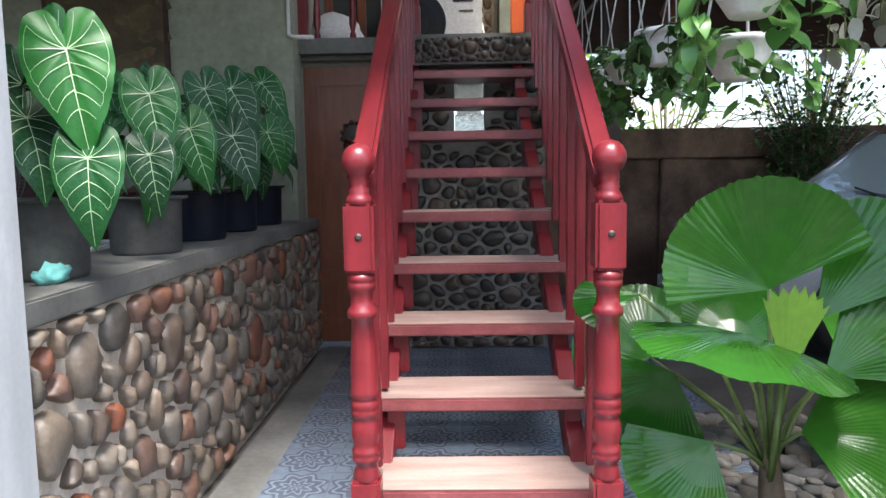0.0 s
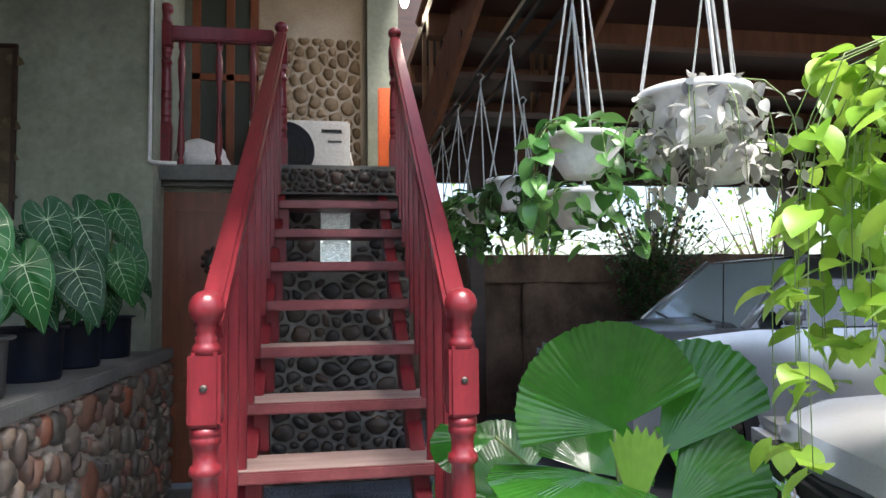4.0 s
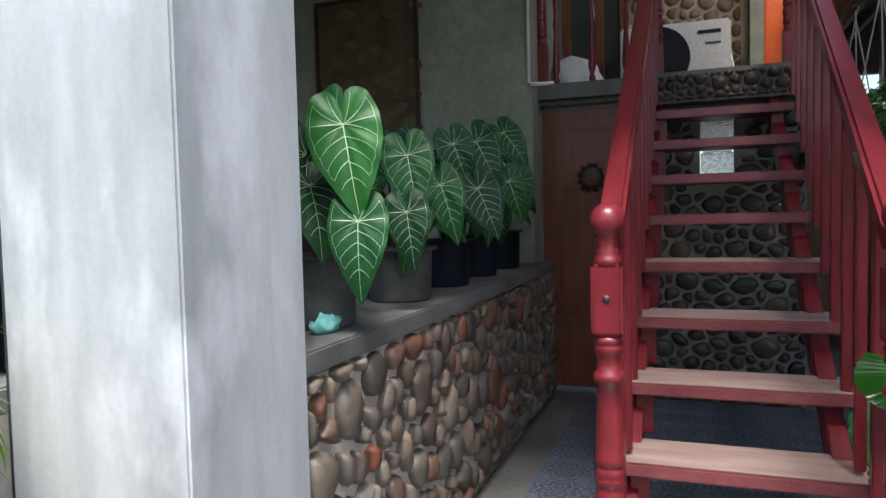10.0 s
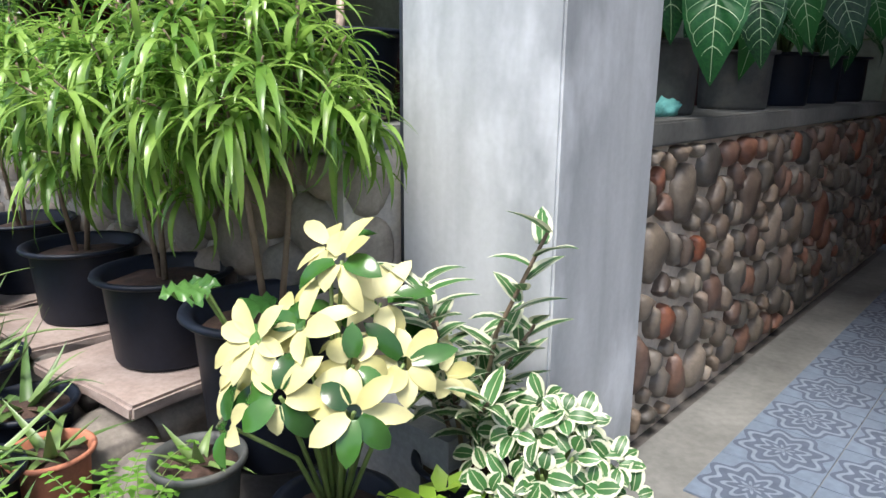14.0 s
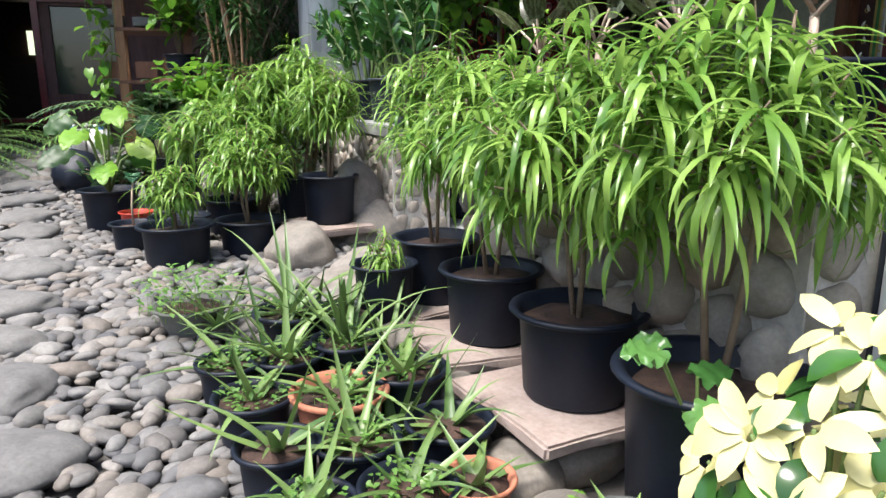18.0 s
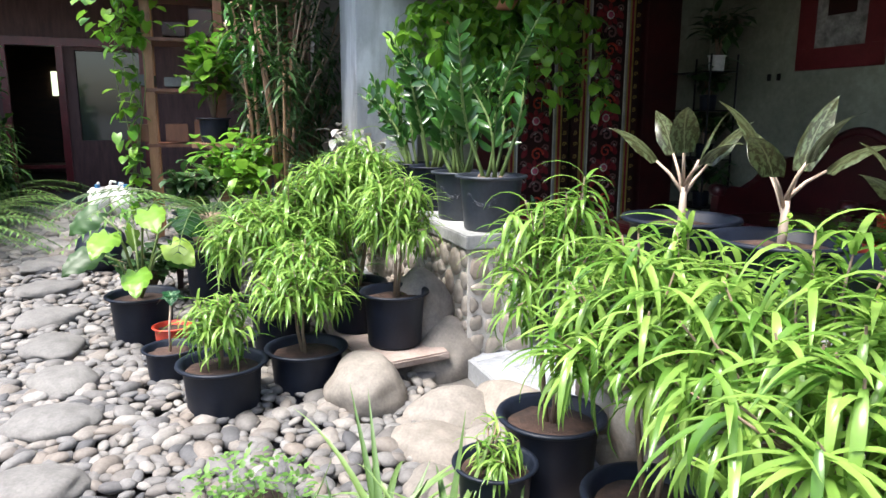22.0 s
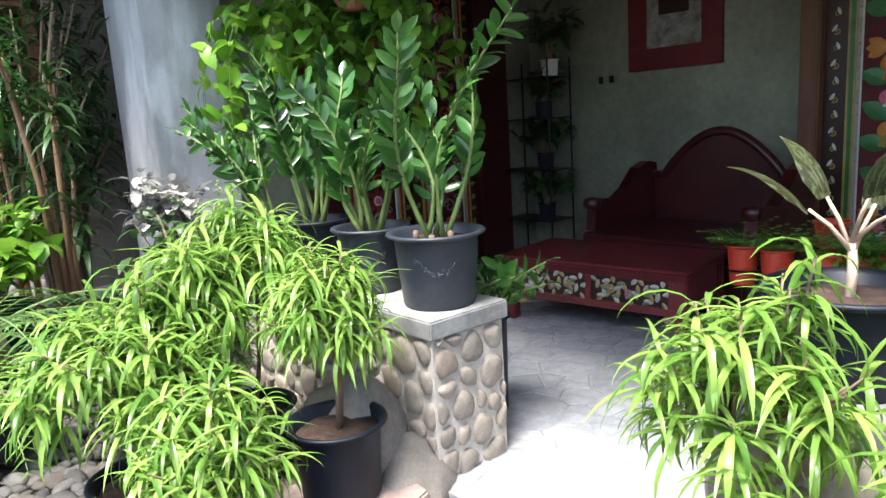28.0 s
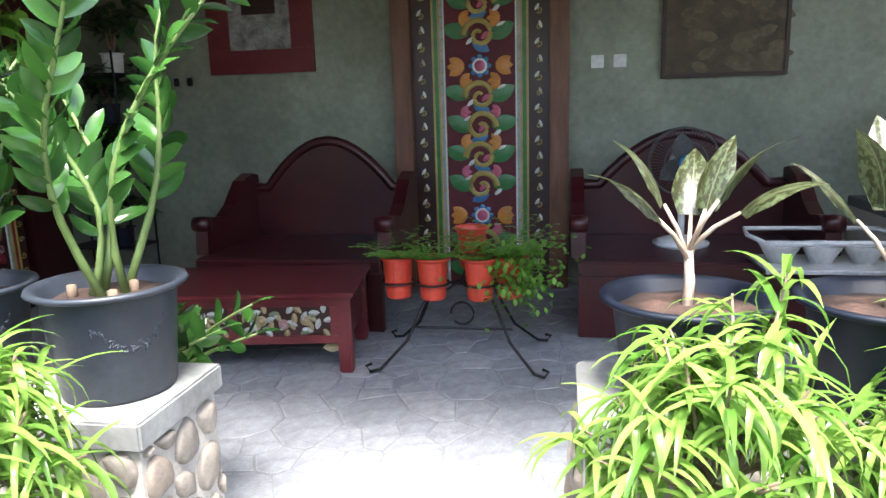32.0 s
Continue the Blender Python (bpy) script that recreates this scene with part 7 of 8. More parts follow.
for x, y, z, w, d, a in ((-1.98, 0.63, 0.218, 0.48, 0.46, 8), (-2.48, 0.6, 0.223, 0.44, 0.44, -6), (-3.0, 0.6, 0.218, 0.4, 0.4, 12), (-4.28, 0.44, 0.328, 0.46, 0.42, 10), (-4.74, 0.38, 0.278, 0.42, 0.4, -4)):
    slab(x, y, z, w, d, a)


def rock(x, y, z, rx, ry, rz, seed, mat=boulder, label="rounded grey-brown river boulder", group="boulders", name="boulder"):
    rnd = random.Random(seed)
    bm = bmesh.new()
    bmesh.ops.create_icosphere(bm, subdivisions=4, radius=1)
    off = Vector((seed * 1.7, seed * 0.6, seed))
    for v in bm.verts:
        n1 = noise.noise(v.co * 1.1 + off) * 0.22 + noise.noise(v.co * 3 + off) * 0.05
        q = v.co * (1 + n1)
        v.co = Vector((q.x * rx, q.y * ry, q.z * rz))
    o = part(name, bm, mat, None, smooth=True)
    o.matrix_world = pose(x, y, z, 0, 0, rnd.uniform(0, 180))
    return tagged(o, label, "rock", group)


for k, r_ in enumerate([(-3.98, 0.22, 0.24, 0.21, 0.18, 0.15), (-3.5, 0.38, 0.14, 0.2, 0.16, 0.1), (-3.2, 0.3, 0.12, 0.16, 0.13, 0.1), (-2.68, 0.36, 0.12, 0.17, 0.11, 0.11), (-2.3, 0.42, 0.1, 0.13, 0.1, 0.1), (-2.1, 0.34, 0.07, 0.12, 0.09, 0.09), (-1.85, 0.4, 0.06, 0.16, 0.13, 0.1), (-1.62, 0.42, 0.05, 0.13, 0.1, 0.09), (-4.45, 0.62, 0.35, 0.22, 0.18, 0.3), (-3.75, 0.55, 0.15, 0.24, 0.18, 0.13), (-3.4, 0.62, 0.12, 0.2, 0.2, 0.14), (-4.35, 0.18, 0.14, 0.18, 0.14, 0.16), (-1.15, 0.42, 0.03, 0.14, 0.11, 0.07), (-1.95, 0.62, 0.08, 0.2, 0.17, 0.12), (-2.45, 0.6, 0.09, 0.18, 0.16, 0.115), (-2.98, 0.6, 0.1, 0.17, 0.16, 0.1), (-4.30, 0.47, 0.17, 0.2, 0.17, 0.15), (-4.28, 0.74, 0.16, 0.26, 0.15, 0.26), (-4.5, 0.38, 0.14, 0.18, 0.16, 0.12), (-3.62, 0.82, 0.14, 0.3, 0.16, 0.16)]):
    rock(*r_, 20 + k)
for k, (x, y, r) in enumerate([(-1.95, -0.82, 0.24), (-2.32, -0.86, 0.22), (-2.78, -0.92, 0.21), (-3.2, -1.02, 0.18), (-3.6, -1.05, 0.2), (-4.08, -1.05, 0.2), (-4.56, -1.08, 0.2), (-5.1, -1.2, 0.22), (-5.7, -1.32, 0.22), (-6.4, -1.45, 0.24), (-7.2, -1.58, 0.24), (-8.0, -1.7, 0.26), (-5.0, -1.75, 0.22), (-5.8, -1.85, 0.24), (-6.7, -2.0, 0.24), (-7.6, -2.2, 0.26), (-8.9, -1.8, 0.3), (-9.8, -2.0, 0.3)]):
    rock(x, y, ground_z(x, y) + 0.005, r, r * 0.72, 0.06, 60 + k, step_stone, "flat grey stepping stone set among pebbles", "stepping stones", "stepping_stone")

# ---- aloes and small pots ----
def aloe(at, n, length, seed, mat=None, label="spiky green aloe with long pointed leaves", spread=0.8):
    rnd = random.Random(seed)
    t = thing("aloe", label, "aloe", at, 0, "aloes")
    lv = Leaves()
    for k in range(n):
        a = k * 2.4 + rnd.uniform(-0.4, 0.4)
        e = rnd.uniform(0.35, 1.2)
        d = Vector((math.cos(a) * math.cos(e), math.sin(a) * math.cos(e), math.sin(e)))
        lv.blade((0.012 * math.cos(a), 0.012 * math.sin(a), -0.01), d, length * rnd.uniform(0.5, 1.0), 0.034, rnd.uniform(-0.3, spread + 0.8), 0.6, "point", 8)
    lv.make("leaves", mat or aloe_leaf, t)
    return t


def herbs(at, r, n, seed, mat=None, leaf=0.03, h=0.12, label="low mat of small green herbs"):
    rnd = random.Random(seed)
    t = thing("herb_clump", label, "herbs", at, 0, "herbs in pots")
    lv = Leaves()
    for k in range(n):
        a, e = rnd.uniform(0, 6.28), math.sqrt(rnd.random()) * r
        p = Vector((math.cos(a) * e, math.sin(a) * e, rnd.uniform(0.2, 1) * h * (1 - 0.4 * e / r)))
        lv.blade(p, (rnd.uniform(-1, 1), rnd.uniform(-1, 1), rnd.uniform(-0.2, 0.7)), leaf * rnd.uniform(0.6, 1.3), leaf * 0.6, 0.5, 0.2, "oval", 2)
        if k % 4 == 0:
            lv.blade((p.x, p.y, 0), (rnd.uniform(-0.2, 0.2), rnd.uniform(-0.2, 0.2), 1), p.z, 0.004, 0.1, 0.1, "point", 2)
    lv.make("leaves", mat or herb_leaf, t)
    return t


small = [(-2.19, 0.03, 0.14, 0.15, terracotta, 9, 0.38), (-1.71, 0.24, 0.095, 0.13, terracotta, 8, 0.2), (-1.72, 0.08, 0.115, 0.14, black_plastic, 7, 0.28), (-1.95, 0.02, 0.115, 0.14, black_plastic, 9, 0.3), (-2.25, -0.2, 0.115, 0.14, black_plastic, 6, 0.25), (-1.98, -0.17, 0.11, 0.14, black_plastic, 7, 0.3), (-2.5, -0.24, 0.11, 0.14, black_plastic, 7, 0.3), (-2.27, 0.25, 0.13, 0.15, black_plastic, 9, 0.32), (-2.53, 0.13, 0.12, 0.15, black_plastic, 12, 0.4), (-1.95, 0.27, 0.12, 0.14, black_plastic, 9, 0.28), (-2.5, -0.07, 0.12, 0.14, black_plastic, 9, 0.34), (-1.74, -0.14, 0.11, 0.13, black_plastic, 7, 0.26), (-2.85, 0.0, 0.14, 0.15, black_plastic, 14, 0.45), (-2.8, 0.18, 0.12, 0.15, black_plastic, 9, 0.35), (-1.5, 0.0, 0.1, 0.13, black_plastic, 7, 0.26)]
for k, (x, y, r, h, mat, n, ln) in enumerate(small):
    z = ground_z(x, y) - 0.005
    pot("small_pot", ("terracotta" if mat is terracotta else "black plastic") + " pot with a young aloe", (x, y, z), r, h, mat, group="aloe pots", rim=0.2)
    aloe((x, y, z + h * 0.84), int(n * 1.2) + 1, ln * 1.15, 600 + k)
    if k % 4 != 1:
        herbs((x, y, z + h * 0.84), r * 0.85, 80, 650 + k, leaf=0.022, h=0.07)
sp_ = pot("stone_pot", "mossy grey stone pot of green herbs", (-3.16, -0.34, 0.12), 0.15, 0.13, ledge_con, group="aloe pots", low=0.6)
herbs((-3.16, -0.34, 0.23), 0.2, 260, 671, h=0.2, label="lush clump of small green herbs in a stone pot")
aloe((-3.0, -0.25, 0.2), 12, 0.36, 672)
for k, (x, y) in enumerate(((-2.7, -0.1), (-2.42, 0.2), (-2.62, 0.3), (-3.05, 0.12), (-2.1, 0.16))):
    aloe((x, y, ground_z(x, y) + 0.02), 12, 0.42, 690 + k, label="arching aloe rooted among pots and pebbles")
pot("small_pot", "grey weathered plastic pot with a young aloe", (-1.38, 0.42, 0.06), 0.1, 0.17, grey_plastic, group="aloe pots", low=0.72, rim=0.3)
aloe((-1.38, 0.42, 0.21), 6, 0.17, 673, spread=0.2)


def trough(at, turn):
    t = thing("planter_trough", "pale weathered concrete planter trough with ferns", "planter", at, turn)
    bm = bmesh.new()
    for z0, z1, a, b in ((0.0, 0.13, 0.86, 0.97), (0.13, 0.16, 1.0, 1.0)):
        ring = [(-0.27, -0.08), (-0.2, -0.13), (0.2, -0.13), (0.27, -0.08), (0.27, 0.08), (0.2, 0.13), (-0.2, 0.13), (-0.27, 0.08)]
        lo = [bm.verts.new((x * a, y * a, z0)) for x, y in ring]
        hi = [bm.verts.new((x * b, y * b, z1)) for x, y in ring]
        inn = [bm.verts.new((x * b * 0.87, y * b * 0.8, z1)) for x, y in ring]
        dn = [bm.verts.new((x * b * 0.85, y * b * 0.78, z0)) for x, y in ring]
        for k in range(8):
            l = (k + 1) % 8
            bm.faces.new((lo[k], lo[l], hi[l], hi[k]))
            bm.faces.new((hi[k], hi[l], inn[l], inn[k]))
            bm.faces.new((inn[k], inn[l], dn[l], dn[k]))
    part("box", bm, mottled("weathered_trough", (0.3, 0.27, 0.22), (0.55, 0.5, 0.42), 0.9, 8, 70, 0.5, stain=(0.18, 0.2, 0.1)), t)
    part("soil", boxes(((-0.22, -0.1, 0.1), (0.22, 0.1, 0.13))), soil, t)
    return t


trough((-1.30, 0.16, 0.02), 38)
tf = thing("trough_fern", "feathery light green fern growing in the trough", "fern", (-1.30, 0.16, 0.13))
rf = random.Random(675)
for q in range(44):
    a = q * 2.4
    root = Vector((rf.uniform(-0.17, 0.17), rf.uniform(-0.12, 0.12), 0))
    d = Vector((math.cos(a) * 0.55, math.sin(a) * 0.55, 1.0))
    p = root.copy()
    line = [p.copy()]
    ln = rf.uniform(0.12, 0.25)
    lv = Leaves()
    for i in range(9):
        d = (d + Vector((0, 0, -0.13))).normalized()
        p = p + d * ln / 9
        line.append(p.copy())
        sd_ = d.cross(Vector((0, 0, 1))).normalized()
        for sg_ in (-1, 1):
            lv.blade(p, sd_ * sg_ + d * 0.5, 0.05 * (1 - i / 12), 0.013, 0.4, 0.15, "oval", 2)
    stem(tf, line, 0.0016, green_stem, 4)
    lv.make("frond", fern_leaf, tf)
aloe((-1.42, 0.05, 0.14), 5, 0.2, 676)

# ---- bright foliage by the column ----
def whorls(name, label, at, heads, leaf, width, n, mat, seed, height, spread, flat=0.25, group="", inner=None):
    """Stems that each end in a wheel of broad leaves."""
    rnd = random.Random(seed)
    t = thing(name, label, "shrub", at, 0, group)
    for k in range(heads):
        a = k * 2.4 + rnd.uniform(-0.3, 0.3)
        e = math.sqrt((k + 0.4) / heads)
        p = Vector((math.cos(a) * spread * e, math.sin(a) * spread * e, height * (1.05 - 0.6 * e) * rnd.uniform(0.85, 1.1)))
        stem(t, [(0, 0, -0.03), (p.x * 0.4, p.y * 0.4, p.z * 0.6), tuple(p)], 0.006, green_stem)
        ax = Vector((p.x * 1.4 + rnd.uniform(-0.1, 0.1) + 0.05, p.y * 1.4 - 0.22, 0.28)).normalized()
        q = ax.to_track_quat("Z", "Y")
        for i in range(n):
            b = i * 6.283 / n + rnd.uniform(-0.15, 0.15)
            lv = Leaves()
            d = q @ Vector((math.cos(b), math.sin(b), flat + rnd.uniform(-0.3, 0.4)))
            lv.blade(p + d * 0.012, d, leaf * rnd.uniform(0.65, 1.25), width * rnd.uniform(0.85, 1.15), rnd.uniform(0.3, 1.2), 0.25, "oval", 5, up=q @ Vector((0, 0, 1)))
            lv.make("leaf", inner if inner and rnd.random() < 0.25 else mat, t)
    return t


pot("plant_pot", "dark grey plastic pot with a cream-leaved shrub", (-1.05, 0.52, 0.0), 0.125, 0.22, black_plastic, group="pots by the column", low=0.75)
whorls("umbrella_shrub", "umbrella shrub with broad creamy yellow leaves", (-1.05, 0.52, 0.19), 17, 0.076, 0.038, 8, cream_leaf, 701, 0.54, 0.2, inner=zz_leaf)
pot("red_pot", "small bright red plastic pot by the column", (-0.83, 0.52, 0.0), 0.09, 0.16, red_plastic, group="pots by the column", low=0.75)
herbs((-0.85, 0.56, 0.15), 0.12, 90, 703, lime_leaf, 0.06, 0.16, "frilly lime-green foliage plant in a red pot")
pot("plant_pot", "dark grey pot with a variegated shrub by the column", (-0.76, 0.80, 0.0), 0.11, 0.17, slate_plastic, group="pots by the column", low=0.8)
whorls("variegated_shrub", "small shrub with cupped white-edged green leaves", (-0.76, 0.80, 0.14), 30, 0.045, 0.034, 5, vari_leaf, 704, 0.28, 0.15, 0.7)
pot("plant_pot", "dark pot with a pale striped shrub by the column", (-1.0, 0.84, 0.0), 0.12, 0.2, black_plastic, group="pots by the column", low=0.8)
ss = thing("striped_shrub", "shrub with narrow cream and green striped leaves", "shrub", (-1.0, 0.84, 0.17))
rs_ = random.Random(705)
for k in range(7):
    a_ = k * 0.9 + 0.2
    top_ = Vector((0.16 * math.cos(a_) + 0.04, 0.14 * math.sin(a_) - 0.05, (0.56, 0.34, 0.28, 0.4, 0.3, 0.46, 0.26)[k]))
    stem(ss, [(0, 0, -0.03), (top_.x * 0.4, top_.y * 0.4, top_.z * 0.6), tuple(top_)], 0.006, bark)
    for i in range(16):
        s_ = 0.35 + 0.65 * i / 15
        p_ = Vector((top_.x * s_ ** 1.3, top_.y * s_ ** 1.3, top_.z * s_))
        b_ = i * 2.4 + k
        lf = Leaves()
        lf.blade(p_, (math.cos(b_), math.sin(b_), 0.75), rs_.uniform(0.085, 0.125), 0.04, rs_.uniform(0.2, 0.8), 0.3, "lance", 5)
        lf.make("leaf", vari_leaf, ss)
hp = thing("round_leaf_plant", "small plant with round grey-green leaves", "potted plant", (-1.36, 0.55, 0.43))
for k in range(4):
    p = Vector((0.05 * math.cos(k * 1.6), 0.05 * math.sin(k * 1.6) - 0.06, 0.06 + 0.035 * k))
    part("petiole", tube([(0, 0, -0.04), tuple(p)], 0.004, 5), green_stem, hp)
    o = new("leaf", heart_mesh("leaf", 0.085, 0.075, 0.01, 0.2, 80 + k))
    o.data.materials.append(trail_leaf)
    o.parent = hp
    o.matrix_local = aim(p, (math.cos(k * 1.6), math.sin(k * 1.6), 0.1), (0.2, -0.6, 0.7))

# ---- far end of the garden ----
def cycad(at, n, length, seed):
    rnd = random.Random(seed)
    t = thing("cycad", "cycad with arching feathery dark green fronds", "cycad", at)
    part("trunk", lathe([(0, -0.05), (0.1, -0.05), (0.13, 0.05), (0.1, 0.16), (0, 0.18)], 16), bark, t, smooth=True)
    for k in range(n):
        lv = Leaves()
        a = k * 2.4
        d = Vector((math.cos(a), math.sin(a), 0.55 + rnd.uniform(-0.2, 0.5)))
        p = Vector((0, 0, 0.12))
        line = [p.copy()]
        for i in range(20):
            d = (d.normalized() + Vector((0, 0, -0.07))).normalized()
            p = p + d * length / 20
            line.append(p.copy())
            sd = d.cross(Vector((0, 0, 1))).normalized()
            if i > 1:
                for s in (-1, 1):
                    lv.blade(p, sd * s + d * 0.5, 0.14 * math.sin(math.pi * (i + 2) / 23), 0.017, 0.3, 0.2, "point", 2)
        part("rachis", tube(line, 0.005, 5, None, 0.4), green_stem, t)
        lv.make("frond", dark_leaf if k % 2 else herb_leaf, t)
    return t


pot("plant_pot", "black pot of a cycad", (-5.72, -0.36, 0.3), 0.2, 0.32, black_plastic, group="far pots")
cycad((-5.72, -0.36, 0.66), 26, 0.95, 801)
pot("plant_pot", "black pot of elephant ear plants", (-5.18, -0.76, 0.2), 0.19, 0.27, black_plastic, group="far pots")
ee = thing("elephant_ear", "pale green heart-shaped elephant ear leaves in a black pot", "potted plant", (-5.18, -0.76, 0.44))
for k in range(9):
    a = k * 2.4
    p = Vector((0.22 * math.cos(a), 0.22 * math.sin(a), 0.2 + 0.04 * k))
    part("petiole", tube([(0, 0, 0), (p.x * 0.5, p.y * 0.5, p.z * 0.8), tuple(p)], 0.007, 6), green_stem, ee, smooth=True)
    me = heart_mesh("leaf", 0.2, 0.15, 0.04, 0.4, 90 + k)
    me.materials.append((vine_leaf, zz_leaf, dark_leaf, lime_leaf, vine_leaf)[k % 5])
    o = new("leaf", me)
    o.parent = ee
    o.matrix_local = aim(p, (math.cos(a) + 0.5, math.sin(a), -0.6), (0.7, -0.1, 0.6))
pot("red_pot", "small red pot among the black pots", (-4.83, -0.60, 0.2), 0.1, 0.17, red_plastic, group="far pots")
for k, (x, y, z, sx, sz, n, lf, wd, mt) in enumerate([
    (-6.3, -0.45, 0.75, 0.22, 0.36, 90, 0.11, 0.06, dark_leaf), (-6.5, -0.15, 0.75, 0.35, 0.55, 150, 0.13, 0.08, vine_leaf), (-6.0, -0.75, 0.3, 0.28, 0.32, 100, 0.1, 0.06, dark_leaf),
    (-7.7, 0.35, 0.25, 0.6, 2.6, 320, 0.24, 0.035, dark_leaf),
    (-5.4, 0.2, 0.2, 0.4, 0.8, 220, 0.16, 0.03, dark_leaf), (-8.4, 0.7, 0.25, 0.6, 3.0, 320, 0.26, 0.04, dark_leaf), (-5.9, 0.62, 0.3, 0.35, 0.9, 160, 0.1, 0.05, dark_leaf), (-6.5, 0.75, 0.9, 0.3, 0.45, 120, 0.12, 0.06, grey_leaf)]):
    leafy("background_shrub", "dense dark green shrub at the far end of the garden", (x, y, z), (sx, sx, sz), n * 2, lf, wd, mt, 820 + k, "lance" if wd < 0.04 else "oval", "far shrubs", branches=24, droop=0.9)
    if z > 0.6:
        pot("plant_pot", "black pot on the far plant shelf", (x, y, z - 0.2), 0.16, 0.22, black_plastic, group="far pots")
for k in range(3):
    st = thing("pot_stool", "low dark stool under a far plant pot", "stool", ((-6.3, -6.5, -6.5)[k], (-0.45, -0.15, 0.75)[k], 0.24), 0, "pot stools")
    h_ = (0.31, 0.31, 0.46)[k]
    part("seat", boxes(((-0.17, -0.17, h_ - 0.03), (0.17, 0.17, h_)), bevel=0.006), dark_wood, st)
    for sx in (-0.13, 0.13):
        for sy in (-0.13, 0.13):
            part("leg", boxes(((sx - 0.02, sy - 0.02, -0.05), (sx + 0.02, sy + 0.02, h_ - 0.03))), dark_wood, st)
for k, (x, y) in enumerate(((-9.1, -2.6), (-9.8, -2.6), (-10.6, -2.7), (-9.3, -3.0))):
    leafy("path_shrub", "dark fern-like shrub beside the path", (x, y, 0.25), (0.6, 0.4, 1.05), 560, 0.26, (0.022, 0.05)[k % 2], dark_leaf if k % 2 else herb_leaf, 840 + k, "lance", "path shrubs", branches=26, droop=1.2)


def dracaena(at, canes, seed):
    """Bare jointed canes that end in tufts of long dark leaves."""
    rnd = random.Random(seed)
    t = thing("dracaena", "tall bare-caned shrub with tufts of dark strap leaves", "shrub", at, 0, "cane shrubs")
    for k in range(canes):
        a = k * 2.4 + seed
        h = rnd.uniform(0.6, 1.0) * (2.3 if k % 3 == 0 else 1.5)
        top = Vector((math.cos(a) * 0.28 * h * 0.5, math.sin(a) * 0.22 * h * 0.5, h))
        part("cane", tube([(0.05 * math.cos(a), 0.05 * math.sin(a), -0.05), (top.x * 0.4, top.y * 0.4, h * 0.5), tuple(top)], 0.016, 7, None, 0.7), pale_wood, t, smooth=True)
        lv = Leaves()
        for i in range(46):
            b = i * 2.4 + rnd.uniform(-0.3, 0.3)
            el = rnd.uniform(-0.5, 1.2)
            lv.blade(top - Vector((0, 0, rnd.uniform(0, 0.5))), (math.cos(b) * math.cos(el), math.sin(b) * math.cos(el), math.sin(el)), rnd.uniform(0.16, 0.28), 0.03, rnd.uniform(0.4, 1.4), 0.25, "lance", 4)
        lv.make("leaf_tuft", dark_leaf if k % 3 else zz_leaf, t, "tuft of dark strap leaves")
    return t


for x, y, n, sd_ in ((-6.65, 0.22, 6, 1), (-7.25, 0.12, 7, 2)):
    pot("plant_pot", "black pot of a cane shrub", (x, y, 0.22), 0.2, 0.28, black_plastic, group="far pots")
    dracaena((x, y, 0.46), n, 870 + sd_)
for x, y, n, ln, sd_ in ((-7.4, -2.4, 34, 1.0, 11), (-8.6, -2.5, 34, 1.15, 12), (-10.0, -2.7, 34, 1.3, 13), (-6.5, -2.75, 30, 0.95, 14)):
    cycad((x, y, 0.3), n, ln, 880 + sd_)
for k, (x, y) in enumerate(((-8.1, -2.95), (-6.9, -2.95), (-9.4, -3.1), (-7.5, -3.0), (-10.8, -3.0))):
    leafy("path_shrub", "broad-leaved green shrub beside the path", (x, y, 0.2), (0.7, 0.5, (1.9, 1.5, 2.0, 1.7, 2.1)[k]), 600, 0.2, 0.085, herb_leaf if k % 2 == 0 else dark_leaf, 890 + k, "oval", "path shrubs", branches=24, droop=0.9)
bamboo = mottled("orange_bamboo", (0.26, 0.12, 0.05), (0.42, 0.22, 0.10), 0.5, 3, 40, 0.2, stretch=(6, 6, 1))


leafy("path_shrub", "tall dark broad-leaved shrub beside the path", (-9.2, -2.95, 0.25), (0.75, 0.45, 2.1), 420, 0.22, 0.09, dark_leaf, 846, "oval", "path shrubs", branches=22, droop=0.9)
leafy("path_shrub", "dark fern-like shrub beside the path", (-8.6, -2.75, 0.25), (0.45, 0.35, 0.8), 420, 0.26, 0.022, herb_leaf, 847, "lance", "path shrubs", branches=22, droop=1.2)


def shelf_unit():
    t = thing("wooden_shelf", "tall rustic wooden shelf of pots and boxes", "shelf", (-8.1, -0.78, 0.2))
    for y in (0.0, 0.62, 1.3):
        for x in (0, -0.5):
            part("post", boxes(((x - 0.04, y - 0.04, 0), (x + 0.04, y + 0.04, 3.0)), bevel=0.006), bamboo if y == 0 else brown_wood, t)
    for z in (0.95, 1.45, 1.9, 2.3):
        part("board", boxes(((-0.55, -0.05, z), (0.05, 1.35, z + 0.03)), bevel=0.004), brown_wood, t)
    return t


